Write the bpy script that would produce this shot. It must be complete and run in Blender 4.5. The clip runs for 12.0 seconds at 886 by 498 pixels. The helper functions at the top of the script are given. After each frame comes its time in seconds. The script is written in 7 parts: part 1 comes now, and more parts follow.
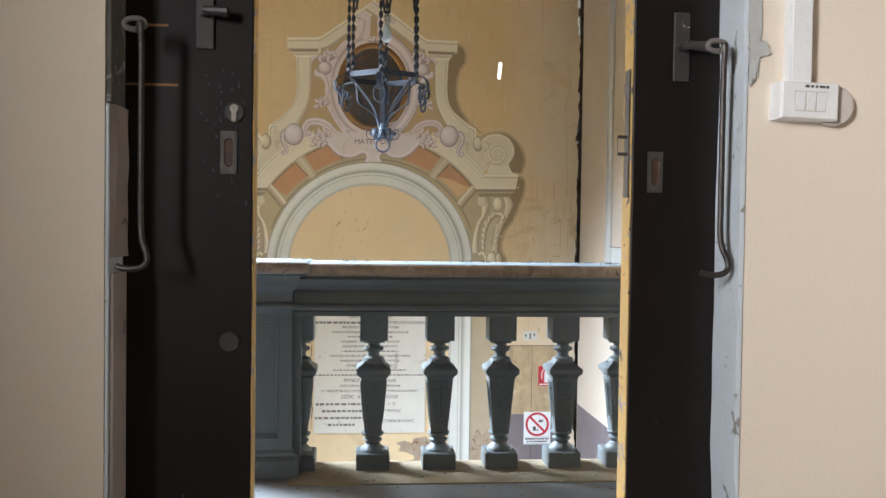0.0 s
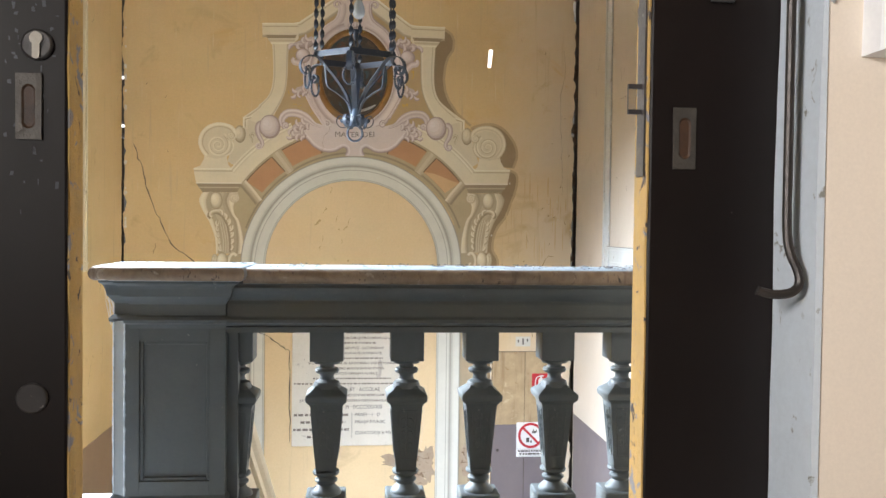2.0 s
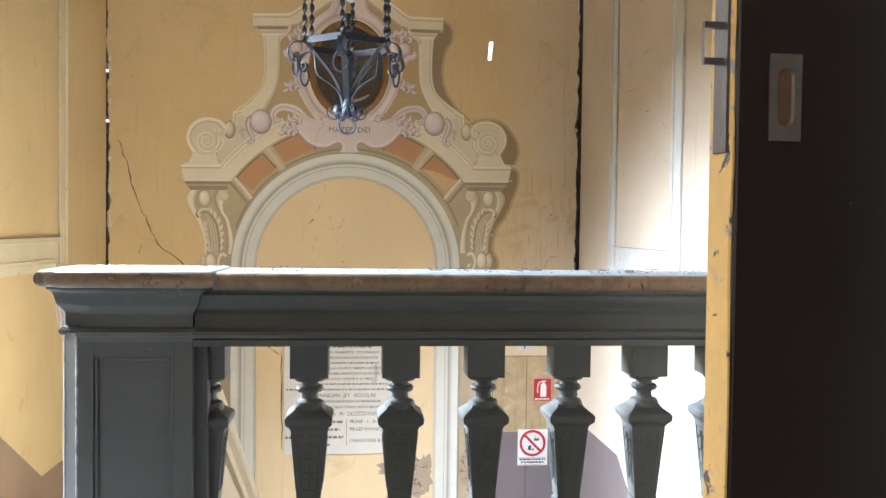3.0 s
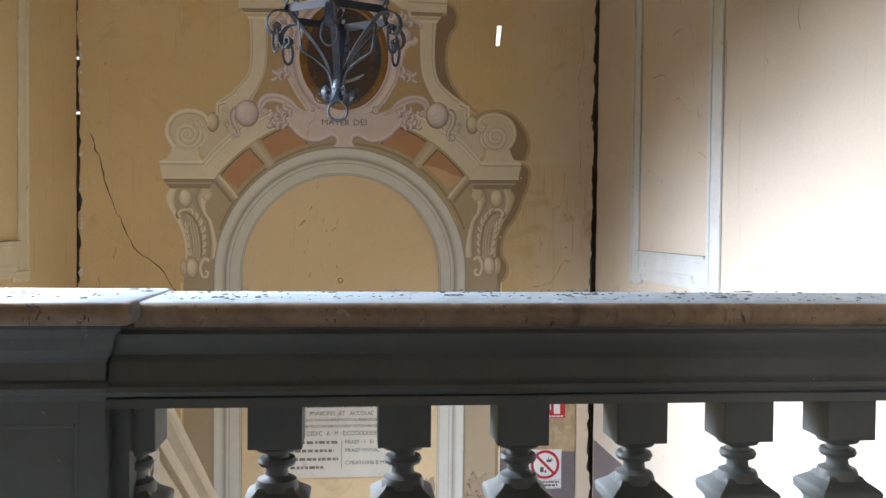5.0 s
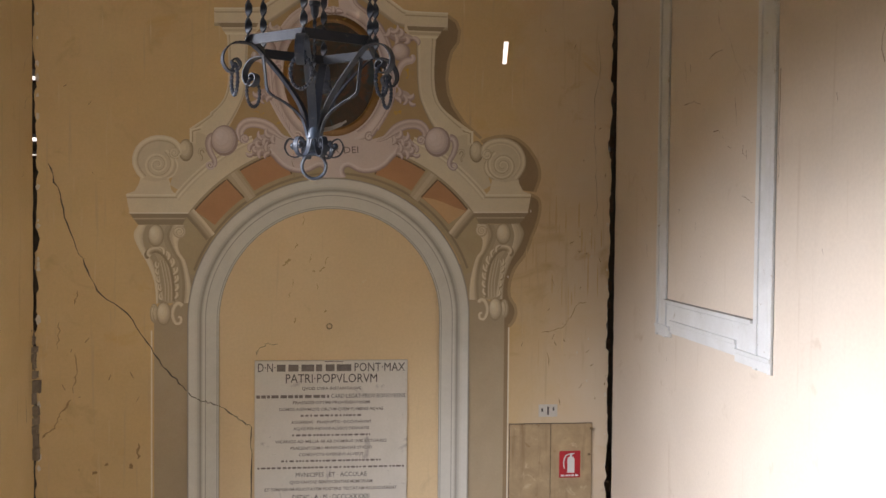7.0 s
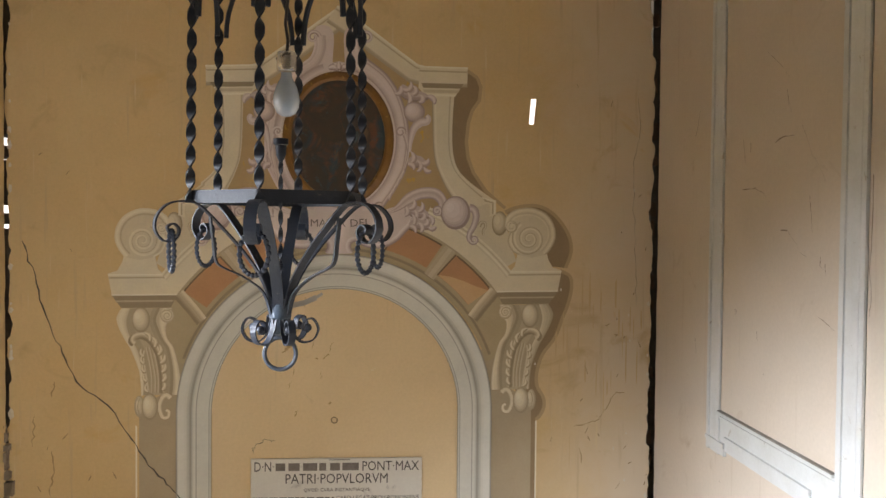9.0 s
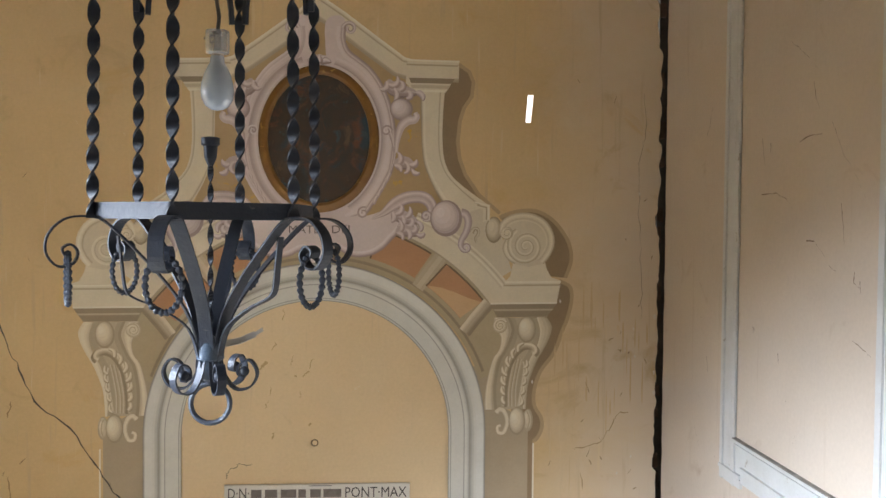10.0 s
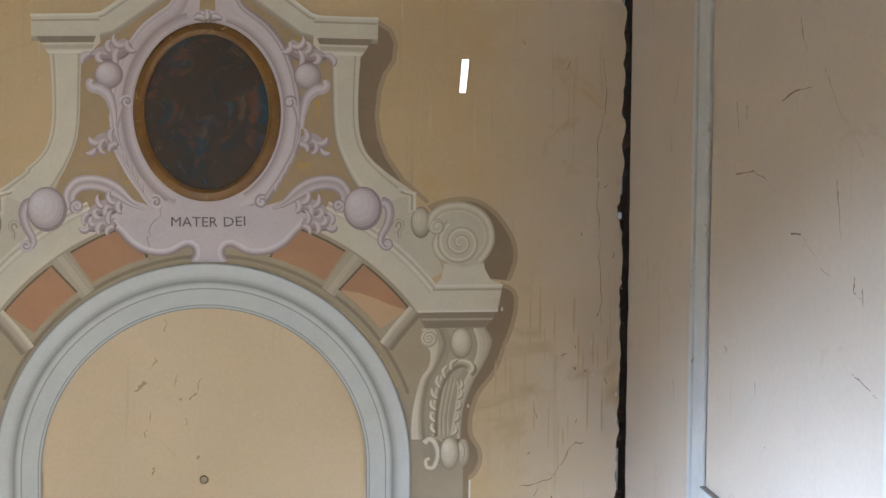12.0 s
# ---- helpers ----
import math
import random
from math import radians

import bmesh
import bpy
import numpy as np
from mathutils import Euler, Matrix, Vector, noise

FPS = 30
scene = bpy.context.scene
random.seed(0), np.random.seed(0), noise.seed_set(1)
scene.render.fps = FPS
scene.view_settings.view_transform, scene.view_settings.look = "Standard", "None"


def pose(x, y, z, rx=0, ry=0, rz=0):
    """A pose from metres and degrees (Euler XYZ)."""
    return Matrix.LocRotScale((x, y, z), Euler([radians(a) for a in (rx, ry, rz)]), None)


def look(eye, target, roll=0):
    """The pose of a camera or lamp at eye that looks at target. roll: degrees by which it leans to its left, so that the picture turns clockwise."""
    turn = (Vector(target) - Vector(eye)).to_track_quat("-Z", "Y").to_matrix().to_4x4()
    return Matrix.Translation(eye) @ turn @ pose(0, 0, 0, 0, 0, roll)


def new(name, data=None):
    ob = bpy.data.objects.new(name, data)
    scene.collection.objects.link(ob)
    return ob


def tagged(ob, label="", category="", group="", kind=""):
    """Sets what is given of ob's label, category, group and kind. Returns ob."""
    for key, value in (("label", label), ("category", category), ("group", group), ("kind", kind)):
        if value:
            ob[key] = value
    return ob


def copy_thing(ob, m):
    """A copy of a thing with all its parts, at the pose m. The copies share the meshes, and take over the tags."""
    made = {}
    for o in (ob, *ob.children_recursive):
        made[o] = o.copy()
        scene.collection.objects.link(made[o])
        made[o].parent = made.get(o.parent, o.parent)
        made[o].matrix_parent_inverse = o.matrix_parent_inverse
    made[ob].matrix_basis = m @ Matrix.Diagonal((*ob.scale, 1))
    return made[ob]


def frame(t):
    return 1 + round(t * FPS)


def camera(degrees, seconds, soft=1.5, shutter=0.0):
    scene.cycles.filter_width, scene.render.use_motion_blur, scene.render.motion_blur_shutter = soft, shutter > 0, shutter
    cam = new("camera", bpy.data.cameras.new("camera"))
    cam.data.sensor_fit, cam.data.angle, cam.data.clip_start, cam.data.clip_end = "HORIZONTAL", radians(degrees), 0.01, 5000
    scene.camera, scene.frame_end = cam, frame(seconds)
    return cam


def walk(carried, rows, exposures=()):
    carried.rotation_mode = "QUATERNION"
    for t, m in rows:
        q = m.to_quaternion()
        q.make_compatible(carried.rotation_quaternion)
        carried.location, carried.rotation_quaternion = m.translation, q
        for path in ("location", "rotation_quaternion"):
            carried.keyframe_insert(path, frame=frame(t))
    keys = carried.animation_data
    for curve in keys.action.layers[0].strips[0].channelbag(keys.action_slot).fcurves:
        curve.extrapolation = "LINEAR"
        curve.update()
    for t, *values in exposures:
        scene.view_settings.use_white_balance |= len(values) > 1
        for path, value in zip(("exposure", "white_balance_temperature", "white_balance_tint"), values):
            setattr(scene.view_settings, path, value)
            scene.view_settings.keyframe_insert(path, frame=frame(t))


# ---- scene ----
cam = camera(55.2, 12.0)
PATH = [
    (0, (0.27, 1.228, 1.052), (0.458, 3.218, 1.002), 0.8),
    (0.5, (0.268, 1.334, 1.05), (0.457, 3.325, 1.0), 0.8),
    (1, (0.314, 1.482, 1.050), (0.506, 3.472, 1.000), 0.8),
    (1.5, (0.382, 1.654, 1.050), (0.576, 3.644, 0.999), 0.8),
    (2, (0.435, 1.836, 1.047), (0.631, 3.826, 0.995), 0.7),
    (2.5, (0.458, 2.017, 1.044), (0.657, 4.006, 0.992), 0.7),
    (3, (0.47, 2.201, 1.044), (0.67, 4.191, 0.991), 0.7),
    (5, (0.5, 2.971, 1.063), (0.702, 4.96, 1.009), 0.6),
    (5.5, (0.495, 3.217, 1.068), (0.699, 5.206, 1.016), 0.6),
    (6, (0.5, 3.447, 1.084), (0.705, 5.436, 1.033), 0.5),
    (6.5, (0.524, 3.633, 1.212), (0.731, 5.622, 1.161), 0.6),
    (7, (0.567, 3.816, 1.397), (0.771, 5.804, 1.343), 0.5),
    (7.5, (0.611, 4.013, 1.576), (0.783, 6.005, 1.519), 0.6),
    (9.5, (0.753, 4.87, 2.072), (0.892, 6.864, 2.015), 0.5),
    (10, (0.823, 5.121, 2.074), (0.961, 7.116, 2.016), 0.5),
    (10.5, (0.959, 5.353, 2.053), (1.087, 7.348, 1.997), 0.5),
    (11, (1.12, 5.607, 2.03), (1.238, 7.603, 1.978), 0.5),
    (11.5, (1.281, 5.865, 2.041), (1.395, 7.861, 1.986), 0.5),
    (12, (1.425, 6.119, 2.041), (1.545, 8.115, 1.978), 0.5),
]
walk(cam, [(t, look(eye, target, roll)) for t, eye, target, roll in PATH],
     exposures=[(0, 2.26, 6700, 10), (2, 2.42, 7050, 12), (3, 2.39, 7200, 13), (5, 1.62, 7200, 15), (6, 1.53, 7100, 15), (6.5, 1.55, 7000, 15), (7, 1.31, 7950, 22), (7.5, 1.26, 8050, 21), (9.5, 1.86, 7600, 16), (10.5, 2.00, 6450, 15), (12, 2.18, 5850, 13)])

# ---- light ----
world = bpy.data.worlds.new("sky")
scene.world = world
world.use_nodes = True
sky = world.node_tree.nodes.new("ShaderNodeTexSky")
sky.sky_type, sky.sun_disc, sky.sun_elevation, sky.sun_rotation = "NISHITA", False, radians(35), radians(-60)
sky.dust_density, sky.air_density, sky.ozone_density = 4.0, 0.9, 0.5
world.node_tree.links.new(sky.outputs[0], world.node_tree.nodes["Background"].inputs[0])
world.node_tree.nodes["Background"].inputs[1].default_value = 0.05
scene.view_settings.exposure = 0.0


def window_light(name, m, sx, sy, watts, color):
    data = bpy.data.lights.new(name, "AREA")
    data.shape, data.size, data.size_y, data.energy, data.color = "RECTANGLE", sx, sy, watts, color
    ob = new(name, data)
    ob.matrix_world = m
    return ob


# daylight of the broad stair window in the west wall, and a fill lamp added for the entrance room
window_light("stair_window_daylight", look((-1.98, 6.55, 1.85), (1.02, 6.45, -2.12)), 2.2, 1.8, 214, (0.635, 0.79, 1.0)).data.spread = radians(114)
window_light("room_fill_lamp", look((-2.85, -0.8, 2.1), (2.5, 2.93, 1.2)), 1.2, 1.6, 14.2, (0.96, 0.97, 1.0)).data.spread = radians(57)
sun_data = bpy.data.lights.new("hazy_sun", "SUN")
sun_data.energy, sun_data.angle, sun_data.color = 1.8, radians(36), (0.63, 0.795, 1.0)
sun = new("hazy_sun", sun_data)
sun.matrix_world = look((-6.0, 4.55, 3.2), (2.82, 6.6, -0.40))

# ---- materials ----


def mat(name, color, other=None, rough=0.8, scale=3.0, fine=60.0, bump=0.15, mix=0.5, metal=0.0, per_piece=0.0, spots=None, detail=8.0, coords="Object", streaks=(), paled=None):
    """Procedural surface: two colours blended by large stains, fine grain over it, relief, and optional dark or pale spots."""
    m = bpy.data.materials.new(name)
    m.use_nodes = True
    n, l = m.node_tree.nodes, m.node_tree.links
    b = n["Principled BSDF"]
    b.inputs["Roughness"].default_value, b.inputs["Metallic"].default_value = rough, metal
    co = n.new("ShaderNodeTexCoord").outputs[coords]

    def tex(s, det=detail, roughness=0.62, dist=0.0):
        t = n.new("ShaderNodeTexNoise")
        t.inputs["Scale"].default_value, t.inputs["Detail"].default_value = s, det
        t.inputs["Roughness"].default_value, t.inputs["Distortion"].default_value = roughness, dist
        l.new(co, t.inputs["Vector"])
        return t.outputs["Fac"]

    def ramp(src, lo, hi):
        r = n.new("ShaderNodeMapRange")
        r.inputs["From Min"].default_value, r.inputs["From Max"].default_value = lo, hi
        l.new(src, r.inputs["Value"])
        return r.outputs["Result"]

    def blend(fac, a, c, mode="MIX"):
        x = n.new("ShaderNodeMix")
        x.data_type, x.blend_type = "RGBA", mode
        for src, sock in ((fac, x.inputs[0]), (a, x.inputs[6]), (c, x.inputs[7])):
            if isinstance(src, (int, float)):
                sock.default_value = src
            elif isinstance(src, (tuple, list)):
                sock.default_value = (*src[:3], 1)
            else:
                l.new(src, sock)
        return x.outputs[2]

    other = other or tuple(c * 0.75 for c in color)
    col = blend(ramp(tex(scale, dist=0.4), 0.5 - 0.25 / max(mix, 0.01) * 0.5, 0.5 + 0.25 / max(mix, 0.01) * 0.5), color, other)
    grain = tex(fine, 3.0)
    col = blend(0.12, col, blend(ramp(grain, 0.3, 0.7), tuple(c * 0.72 for c in color), tuple(min(1, c * 1.2) for c in color)), "MIX")
    # tint along x: greyer plaster, with daylight put into the colour too
    if paled:
        x0, x1, tint = paled
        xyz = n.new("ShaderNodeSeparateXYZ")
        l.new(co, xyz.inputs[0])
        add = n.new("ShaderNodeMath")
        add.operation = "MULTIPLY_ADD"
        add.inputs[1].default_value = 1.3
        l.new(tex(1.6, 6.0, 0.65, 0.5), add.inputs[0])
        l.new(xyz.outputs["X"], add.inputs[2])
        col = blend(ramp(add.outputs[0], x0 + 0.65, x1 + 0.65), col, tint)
    for size, lo, hi, tint in spots or ():
        col = blend(ramp(tex(size, 6.0, 0.6, 0.8), lo, hi), col, tint)
    for along, across, lo, hi, tint in streaks:
        mp = n.new("ShaderNodeMapping")
        mp.inputs["Scale"].default_value = (across, across, along)
        l.new(co, mp.inputs["Vector"])
        t = n.new("ShaderNodeTexNoise")
        t.inputs["Scale"].default_value, t.inputs["Detail"].default_value, t.inputs["Roughness"].default_value = 1.0, 5.0, 0.6
        l.new(mp.outputs[0], t.inputs["Vector"])
        col = blend(ramp(t.outputs["Fac"], lo, hi), col, tint)
    if per_piece:
        info = n.new("ShaderNodeObjectInfo").outputs["Random"]
        hsv = n.new("ShaderNodeHueSaturation")
        l.new(col, hsv.inputs["Color"])
        l.new(ramp(info, -0.5 / per_piece + 0.5, 0.5 / per_piece + 0.5), hsv.inputs["Value"])
        hsv.inputs["Value"].default_value = 1.0
        add = n.new("ShaderNodeMath")
        add.operation = "ADD"
        add.inputs[1].default_value = 0.5
        l.new(ramp(info, -0.5 / per_piece + 0.5, 0.5 / per_piece + 0.5), add.inputs[0])
        l.new(add.outputs[0], hsv.inputs["Value"])
        col = hsv.outputs["Color"]
    l.new(col, b.inputs["Base Color"])
    if bump:
        bp = n.new("ShaderNodeBump")
        bp.inputs["Strength"].default_value, bp.inputs["Distance"].default_value = bump, 0.01
        l.new(blend(0.4, tex(scale * 3), grain), bp.inputs["Height"])
        l.new(bp.outputs[0], b.inputs["Normal"])
    rr = n.new("ShaderNodeMapRange")
    rr.inputs["To Min"].default_value, rr.inputs["To Max"].default_value = max(0.05, rough - 0.1), min(1, rough + 0.1)
    l.new(tex(scale * 4), rr.inputs["Value"])
    l.new(rr.outputs[0], b.inputs["Roughness"])
    return m


# greyed plaster towards the right end, paled further for the daylight falling there
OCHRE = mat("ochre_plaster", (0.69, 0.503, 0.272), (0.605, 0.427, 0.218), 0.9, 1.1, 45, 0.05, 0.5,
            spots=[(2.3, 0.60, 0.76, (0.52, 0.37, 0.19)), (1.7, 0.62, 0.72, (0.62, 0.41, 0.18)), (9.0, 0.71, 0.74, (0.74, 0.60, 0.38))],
            streaks=[(0.9, 16.0, 0.60, 0.78, (0.52, 0.39, 0.24)), (1.6, 34.0, 0.64, 0.74, (0.70, 0.55, 0.34))], paled=(1.75, 2.75, (0.68, 0.56, 0.42)))
PALE = mat("pale_ochre_plaster", (0.655, 0.567, 0.47), (0.59, 0.50, 0.405), 0.9, 1.2, 45, 0.05, 0.5,
           spots=[(3.0, 0.64, 0.76, (0.52, 0.42, 0.32)), (11.0, 0.73, 0.75, (0.36, 0.28, 0.22))], streaks=[(0.7, 12.0, 0.62, 0.80, (0.52, 0.42, 0.32))])
LEFTP = mat("ochre_side_plaster", (0.68, 0.50, 0.27), (0.60, 0.42, 0.20), 0.9, 1.2, 45, 0.05, 0.5,
            spots=[(3.0, 0.64, 0.76, (0.52, 0.36, 0.18)), (11.0, 0.72, 0.75, (0.36, 0.24, 0.12))], streaks=[(0.7, 12.0, 0.62, 0.80, (0.50, 0.36, 0.20))])
BEIGE = mat("beige_room_paint", (0.81, 0.715, 0.61), (0.78, 0.68, 0.57), 0.75, 0.9, 220, 0.03, 0.3, streaks=[(0.8, 3.0, 0.62, 0.9, (0.74, 0.64, 0.53))])
DADO = mat("mauve_brown_dado_paint", (0.165, 0.135, 0.145), (0.20, 0.165, 0.16), 0.7, 2.0, 50, 0.1)
BROWNDADO = mat("brown_dado_paint", (0.27, 0.18, 0.12), (0.33, 0.22, 0.14), 0.7, 2.0, 50, 0.1)
GREY = mat("grey_green_stone_paint", (0.122, 0.137, 0.137), (0.094, 0.107, 0.108), 0.5, 5, 90, 0.12, spots=[(40, 0.70, 0.73, (0.35, 0.36, 0.34))])
MARBLE = mat("worn_white_marble", (0.36, 0.435, 0.49), (0.24, 0.295, 0.335), 0.5, 14, 60, 0.35, mix=0.9, streaks=[(3.0, 16.0, 0.60, 0.78, (0.34, 0.30, 0.27))], spots=[(9, 0.62, 0.74, (0.38, 0.36, 0.34)), (16, 0.62, 0.68, (0.24, 0.25, 0.26)), (26, 0.62, 0.68, (0.58, 0.64, 0.69)), (38, 0.68, 0.71, (0.14, 0.13, 0.13))])
STAINED = mat("brown_stained_marble_edge", (0.36, 0.265, 0.185), (0.21, 0.145, 0.10), 0.6, 12, 60, 0.35, mix=0.9, streaks=[(6.0, 30.0, 0.58, 0.70, (0.17, 0.115, 0.08))], spots=[(14, 0.62, 0.70, (0.52, 0.44, 0.36)), (34, 0.64, 0.68, (0.07, 0.055, 0.045))])
CREAM = mat("cream_stone_paint", (0.68, 0.60, 0.45), (0.56, 0.48, 0.36), 0.7, 5, 70, 0.12, spots=[(25, 0.68, 0.71, (0.2, 0.17, 0.13))])
DOORPAINT = mat("dark_brown_gloss_paint", (0.010, 0.006, 0.0055), (0.0065, 0.0045, 0.004), 0.45, 4, 80, 0.05, spots=[(55, 0.74, 0.76, (0.12, 0.10, 0.10))])
DOORPAINT.node_tree.nodes["Principled BSDF"].inputs["Specular IOR Level"].default_value = 0.3
YELLOWEDGE = mat("worn_yellow_paint", (0.62, 0.38, 0.10), (0.45, 0.30, 0.12), 0.7, 14, 90, 0.4, spots=[(22, 0.58, 0.62, (0.25, 0.25, 0.27)), (30, 0.62, 0.66, (0.06, 0.05, 0.05))])
FRAMEWHITE = mat("chipped_bluish_white_paint", (0.62, 0.69, 0.76), (0.54, 0.60, 0.66), 0.5, 8, 90, 0.25, spots=[(18, 0.62, 0.66, (0.22, 0.22, 0.20))])
DUSTY = mat("dusty_sandy_stone", (0.30, 0.235, 0.15), (0.22, 0.17, 0.11), 0.9, 7, 60, 0.3, spots=[(18, 0.62, 0.68, (0.42, 0.35, 0.26)), (40, 0.66, 0.69, (0.10, 0.08, 0.06))])
LANDING = mat("grey_stone_landing", (0.21, 0.215, 0.22), (0.16, 0.165, 0.17), 0.6, 5, 60, 0.15, spots=[(30, 0.68, 0.71, (0.12, 0.11, 0.10))])
STEP = mat("grey_stone_steps", (0.42, 0.40, 0.37), (0.33, 0.31, 0.28), 0.6, 4, 60, 0.15)
CEIL = mat("off_white_ceiling_plaster", (0.72, 0.66, 0.55), (0.66, 0.60, 0.48), 0.9, 1.5, 40, 0.1)
VOID = mat("dark_crack_depth", (0.11, 0.095, 0.08), (0.045, 0.04, 0.035), 0.95, 12, 60, 0.5)


# ---- mesh helpers ----
def link(name, bm, material, parent=None, label="", smooth=False):
    me = bpy.data.meshes.new(name)
    bm.normal_update()
    bm.to_mesh(me)
    bm.free()
    for m in material if isinstance(material, (list, tuple)) else [material]:
        me.materials.append(m)
    if smooth:
        me.shade_smooth()
        me.set_sharp_from_angle(angle=radians(35))
    ob = new(name, me)
    if parent is not None:
        ob.parent = parent
    if label:
        ob["label"] = label
    return ob


def part(name, bm, material, parent, label="", smooth=False):
    return link(name, bm, material, parent, label, smooth)


def structure(name, bm, material, label, category, smooth=False):
    return tagged(link(name, bm, material, None, "", smooth), label, category, kind="structure")


def holder(name, at, label, category, group="", kind=""):
    ob = new(name)
    ob.location = at
    ob.empty_display_size = 0.1
    return tagged(ob, label, category, group, kind)


def box(bm, x0, x1, y0, y1, z0, z1, bevel=0.0, mi=0):
    v = [bm.verts.new((x, y, z)) for x in (x0, x1) for y in (y0, y1) for z in (z0, z1)]
    fs = [bm.faces.new([v[i] for i in q]) for q in ((0, 1, 3, 2), (4, 6, 7, 5), (0, 4, 5, 1), (2, 3, 7, 6), (0, 2, 6, 4), (1, 5, 7, 3))]
    for f in fs:
        f.material_index = mi
    if bevel:
        es = list({e for f in fs for e in f.edges})
        bmesh.ops.bevel(bm, geom=es, offset=bevel, segments=2, affect="EDGES", profile=0.5)
    return bm


def boxes(*rows, bevel=0.0):
    bm = bmesh.new()
    for r in rows:
        box(bm, *r, bevel=bevel)
    return bm


def lathe(bm, profile, cx=0.0, cy=0.0, seg=20, square=False):
    """Turned solid from (radius, z) pairs; square: four flat sides instead."""
    n = 4 if square else seg
    off = math.pi / 4 if square else 0
    k = math.sqrt(2) if square else 1
    rings = [[bm.verts.new((cx + r * k * math.cos(off + 2 * math.pi * i / n), cy + r * k * math.sin(off + 2 * math.pi * i / n), z)) for i in range(n)] for r, z in profile]
    for a, b in zip(rings, rings[1:]):
        for i in range(n):
            bm.faces.new((a[i], a[(i + 1) % n], b[(i + 1) % n], b[i]))
    bm.faces.new(rings[0][::-1])
    bm.faces.new(rings[-1])
    return bm


def sweep_x(bm, profile, x0, x1, mi=0):
    """A bar along x with the closed (y, z) outline."""
    a = [bm.verts.new((x0, y, z)) for y, z in profile]
    b = [bm.verts.new((x1, y, z)) for y, z in profile]
    n = len(profile)
    fs = [bm.faces.new((a[i], a[(i + 1) % n], b[(i + 1) % n], b[i])) for i in range(n)]
    fs += [bm.faces.new(a[::-1]), bm.faces.new(b)]
    for f in fs:
        f.material_index = mi
    bmesh.ops.recalc_face_normals(bm, faces=fs)
    return bm


def tube(bm, pts, r, seg=8, closed=False, flat=None):
    """A bar that follows points. flat: (width, thickness) for a flat band whose width lies along the third axis given."""
    pts = [Vector(p) for p in pts]
    rings = []
    n = len(pts)
    prev = None
    for i, p in enumerate(pts):
        d = (pts[(i + 1) % n] - pts[i - 1]) if closed else (pts[min(i + 1, n - 1)] - pts[max(i - 1, 0)])
        d.normalize()
        if flat:
            side = Vector(flat[2]).normalized()
            nn = d.cross(side).normalized()
            side = nn.cross(d).normalized()
            w, h = flat[0] / 2, flat[1] / 2
            ring = [p + side * w + nn * h, p - side * w + nn * h, p - side * w - nn * h, p + side * w - nn * h]
        else:
            ref = prev if prev is not None else (Vector((0, 0, 1)) if abs(d.z) < 0.9 else Vector((1, 0, 0)))
            a = (ref - d * ref.dot(d)).normalized()
            prev = a
            c = d.cross(a)
            rr = r(i / max(1, n - 1)) if callable(r) else r
            ring = [p + (a * math.cos(2 * math.pi * k / seg) + c * math.sin(2 * math.pi * k / seg)) * rr for k in range(seg)]
        rings.append([bm.verts.new(q) for q in ring])
    m = len(rings[0])
    fs = []
    for a, b in (list(zip(rings, rings[1:])) + ([(rings[-1], rings[0])] if closed else [])):
        for k in range(m):
            fs.append(bm.faces.new((a[k], a[(k + 1) % m], b[(k + 1) % m], b[k])))
    if not closed:
        fs += [bm.faces.new(rings[0][::-1]), bm.faces.new(rings[-1])]
    bmesh.ops.recalc_face_normals(bm, faces=fs)
    return bm


# ---- large structure ----
XL, XR, YB = -2.062, 2.822, 11.07      # stairwell walls
ZL = -2.60                           # half landing
CEILING = 5.6


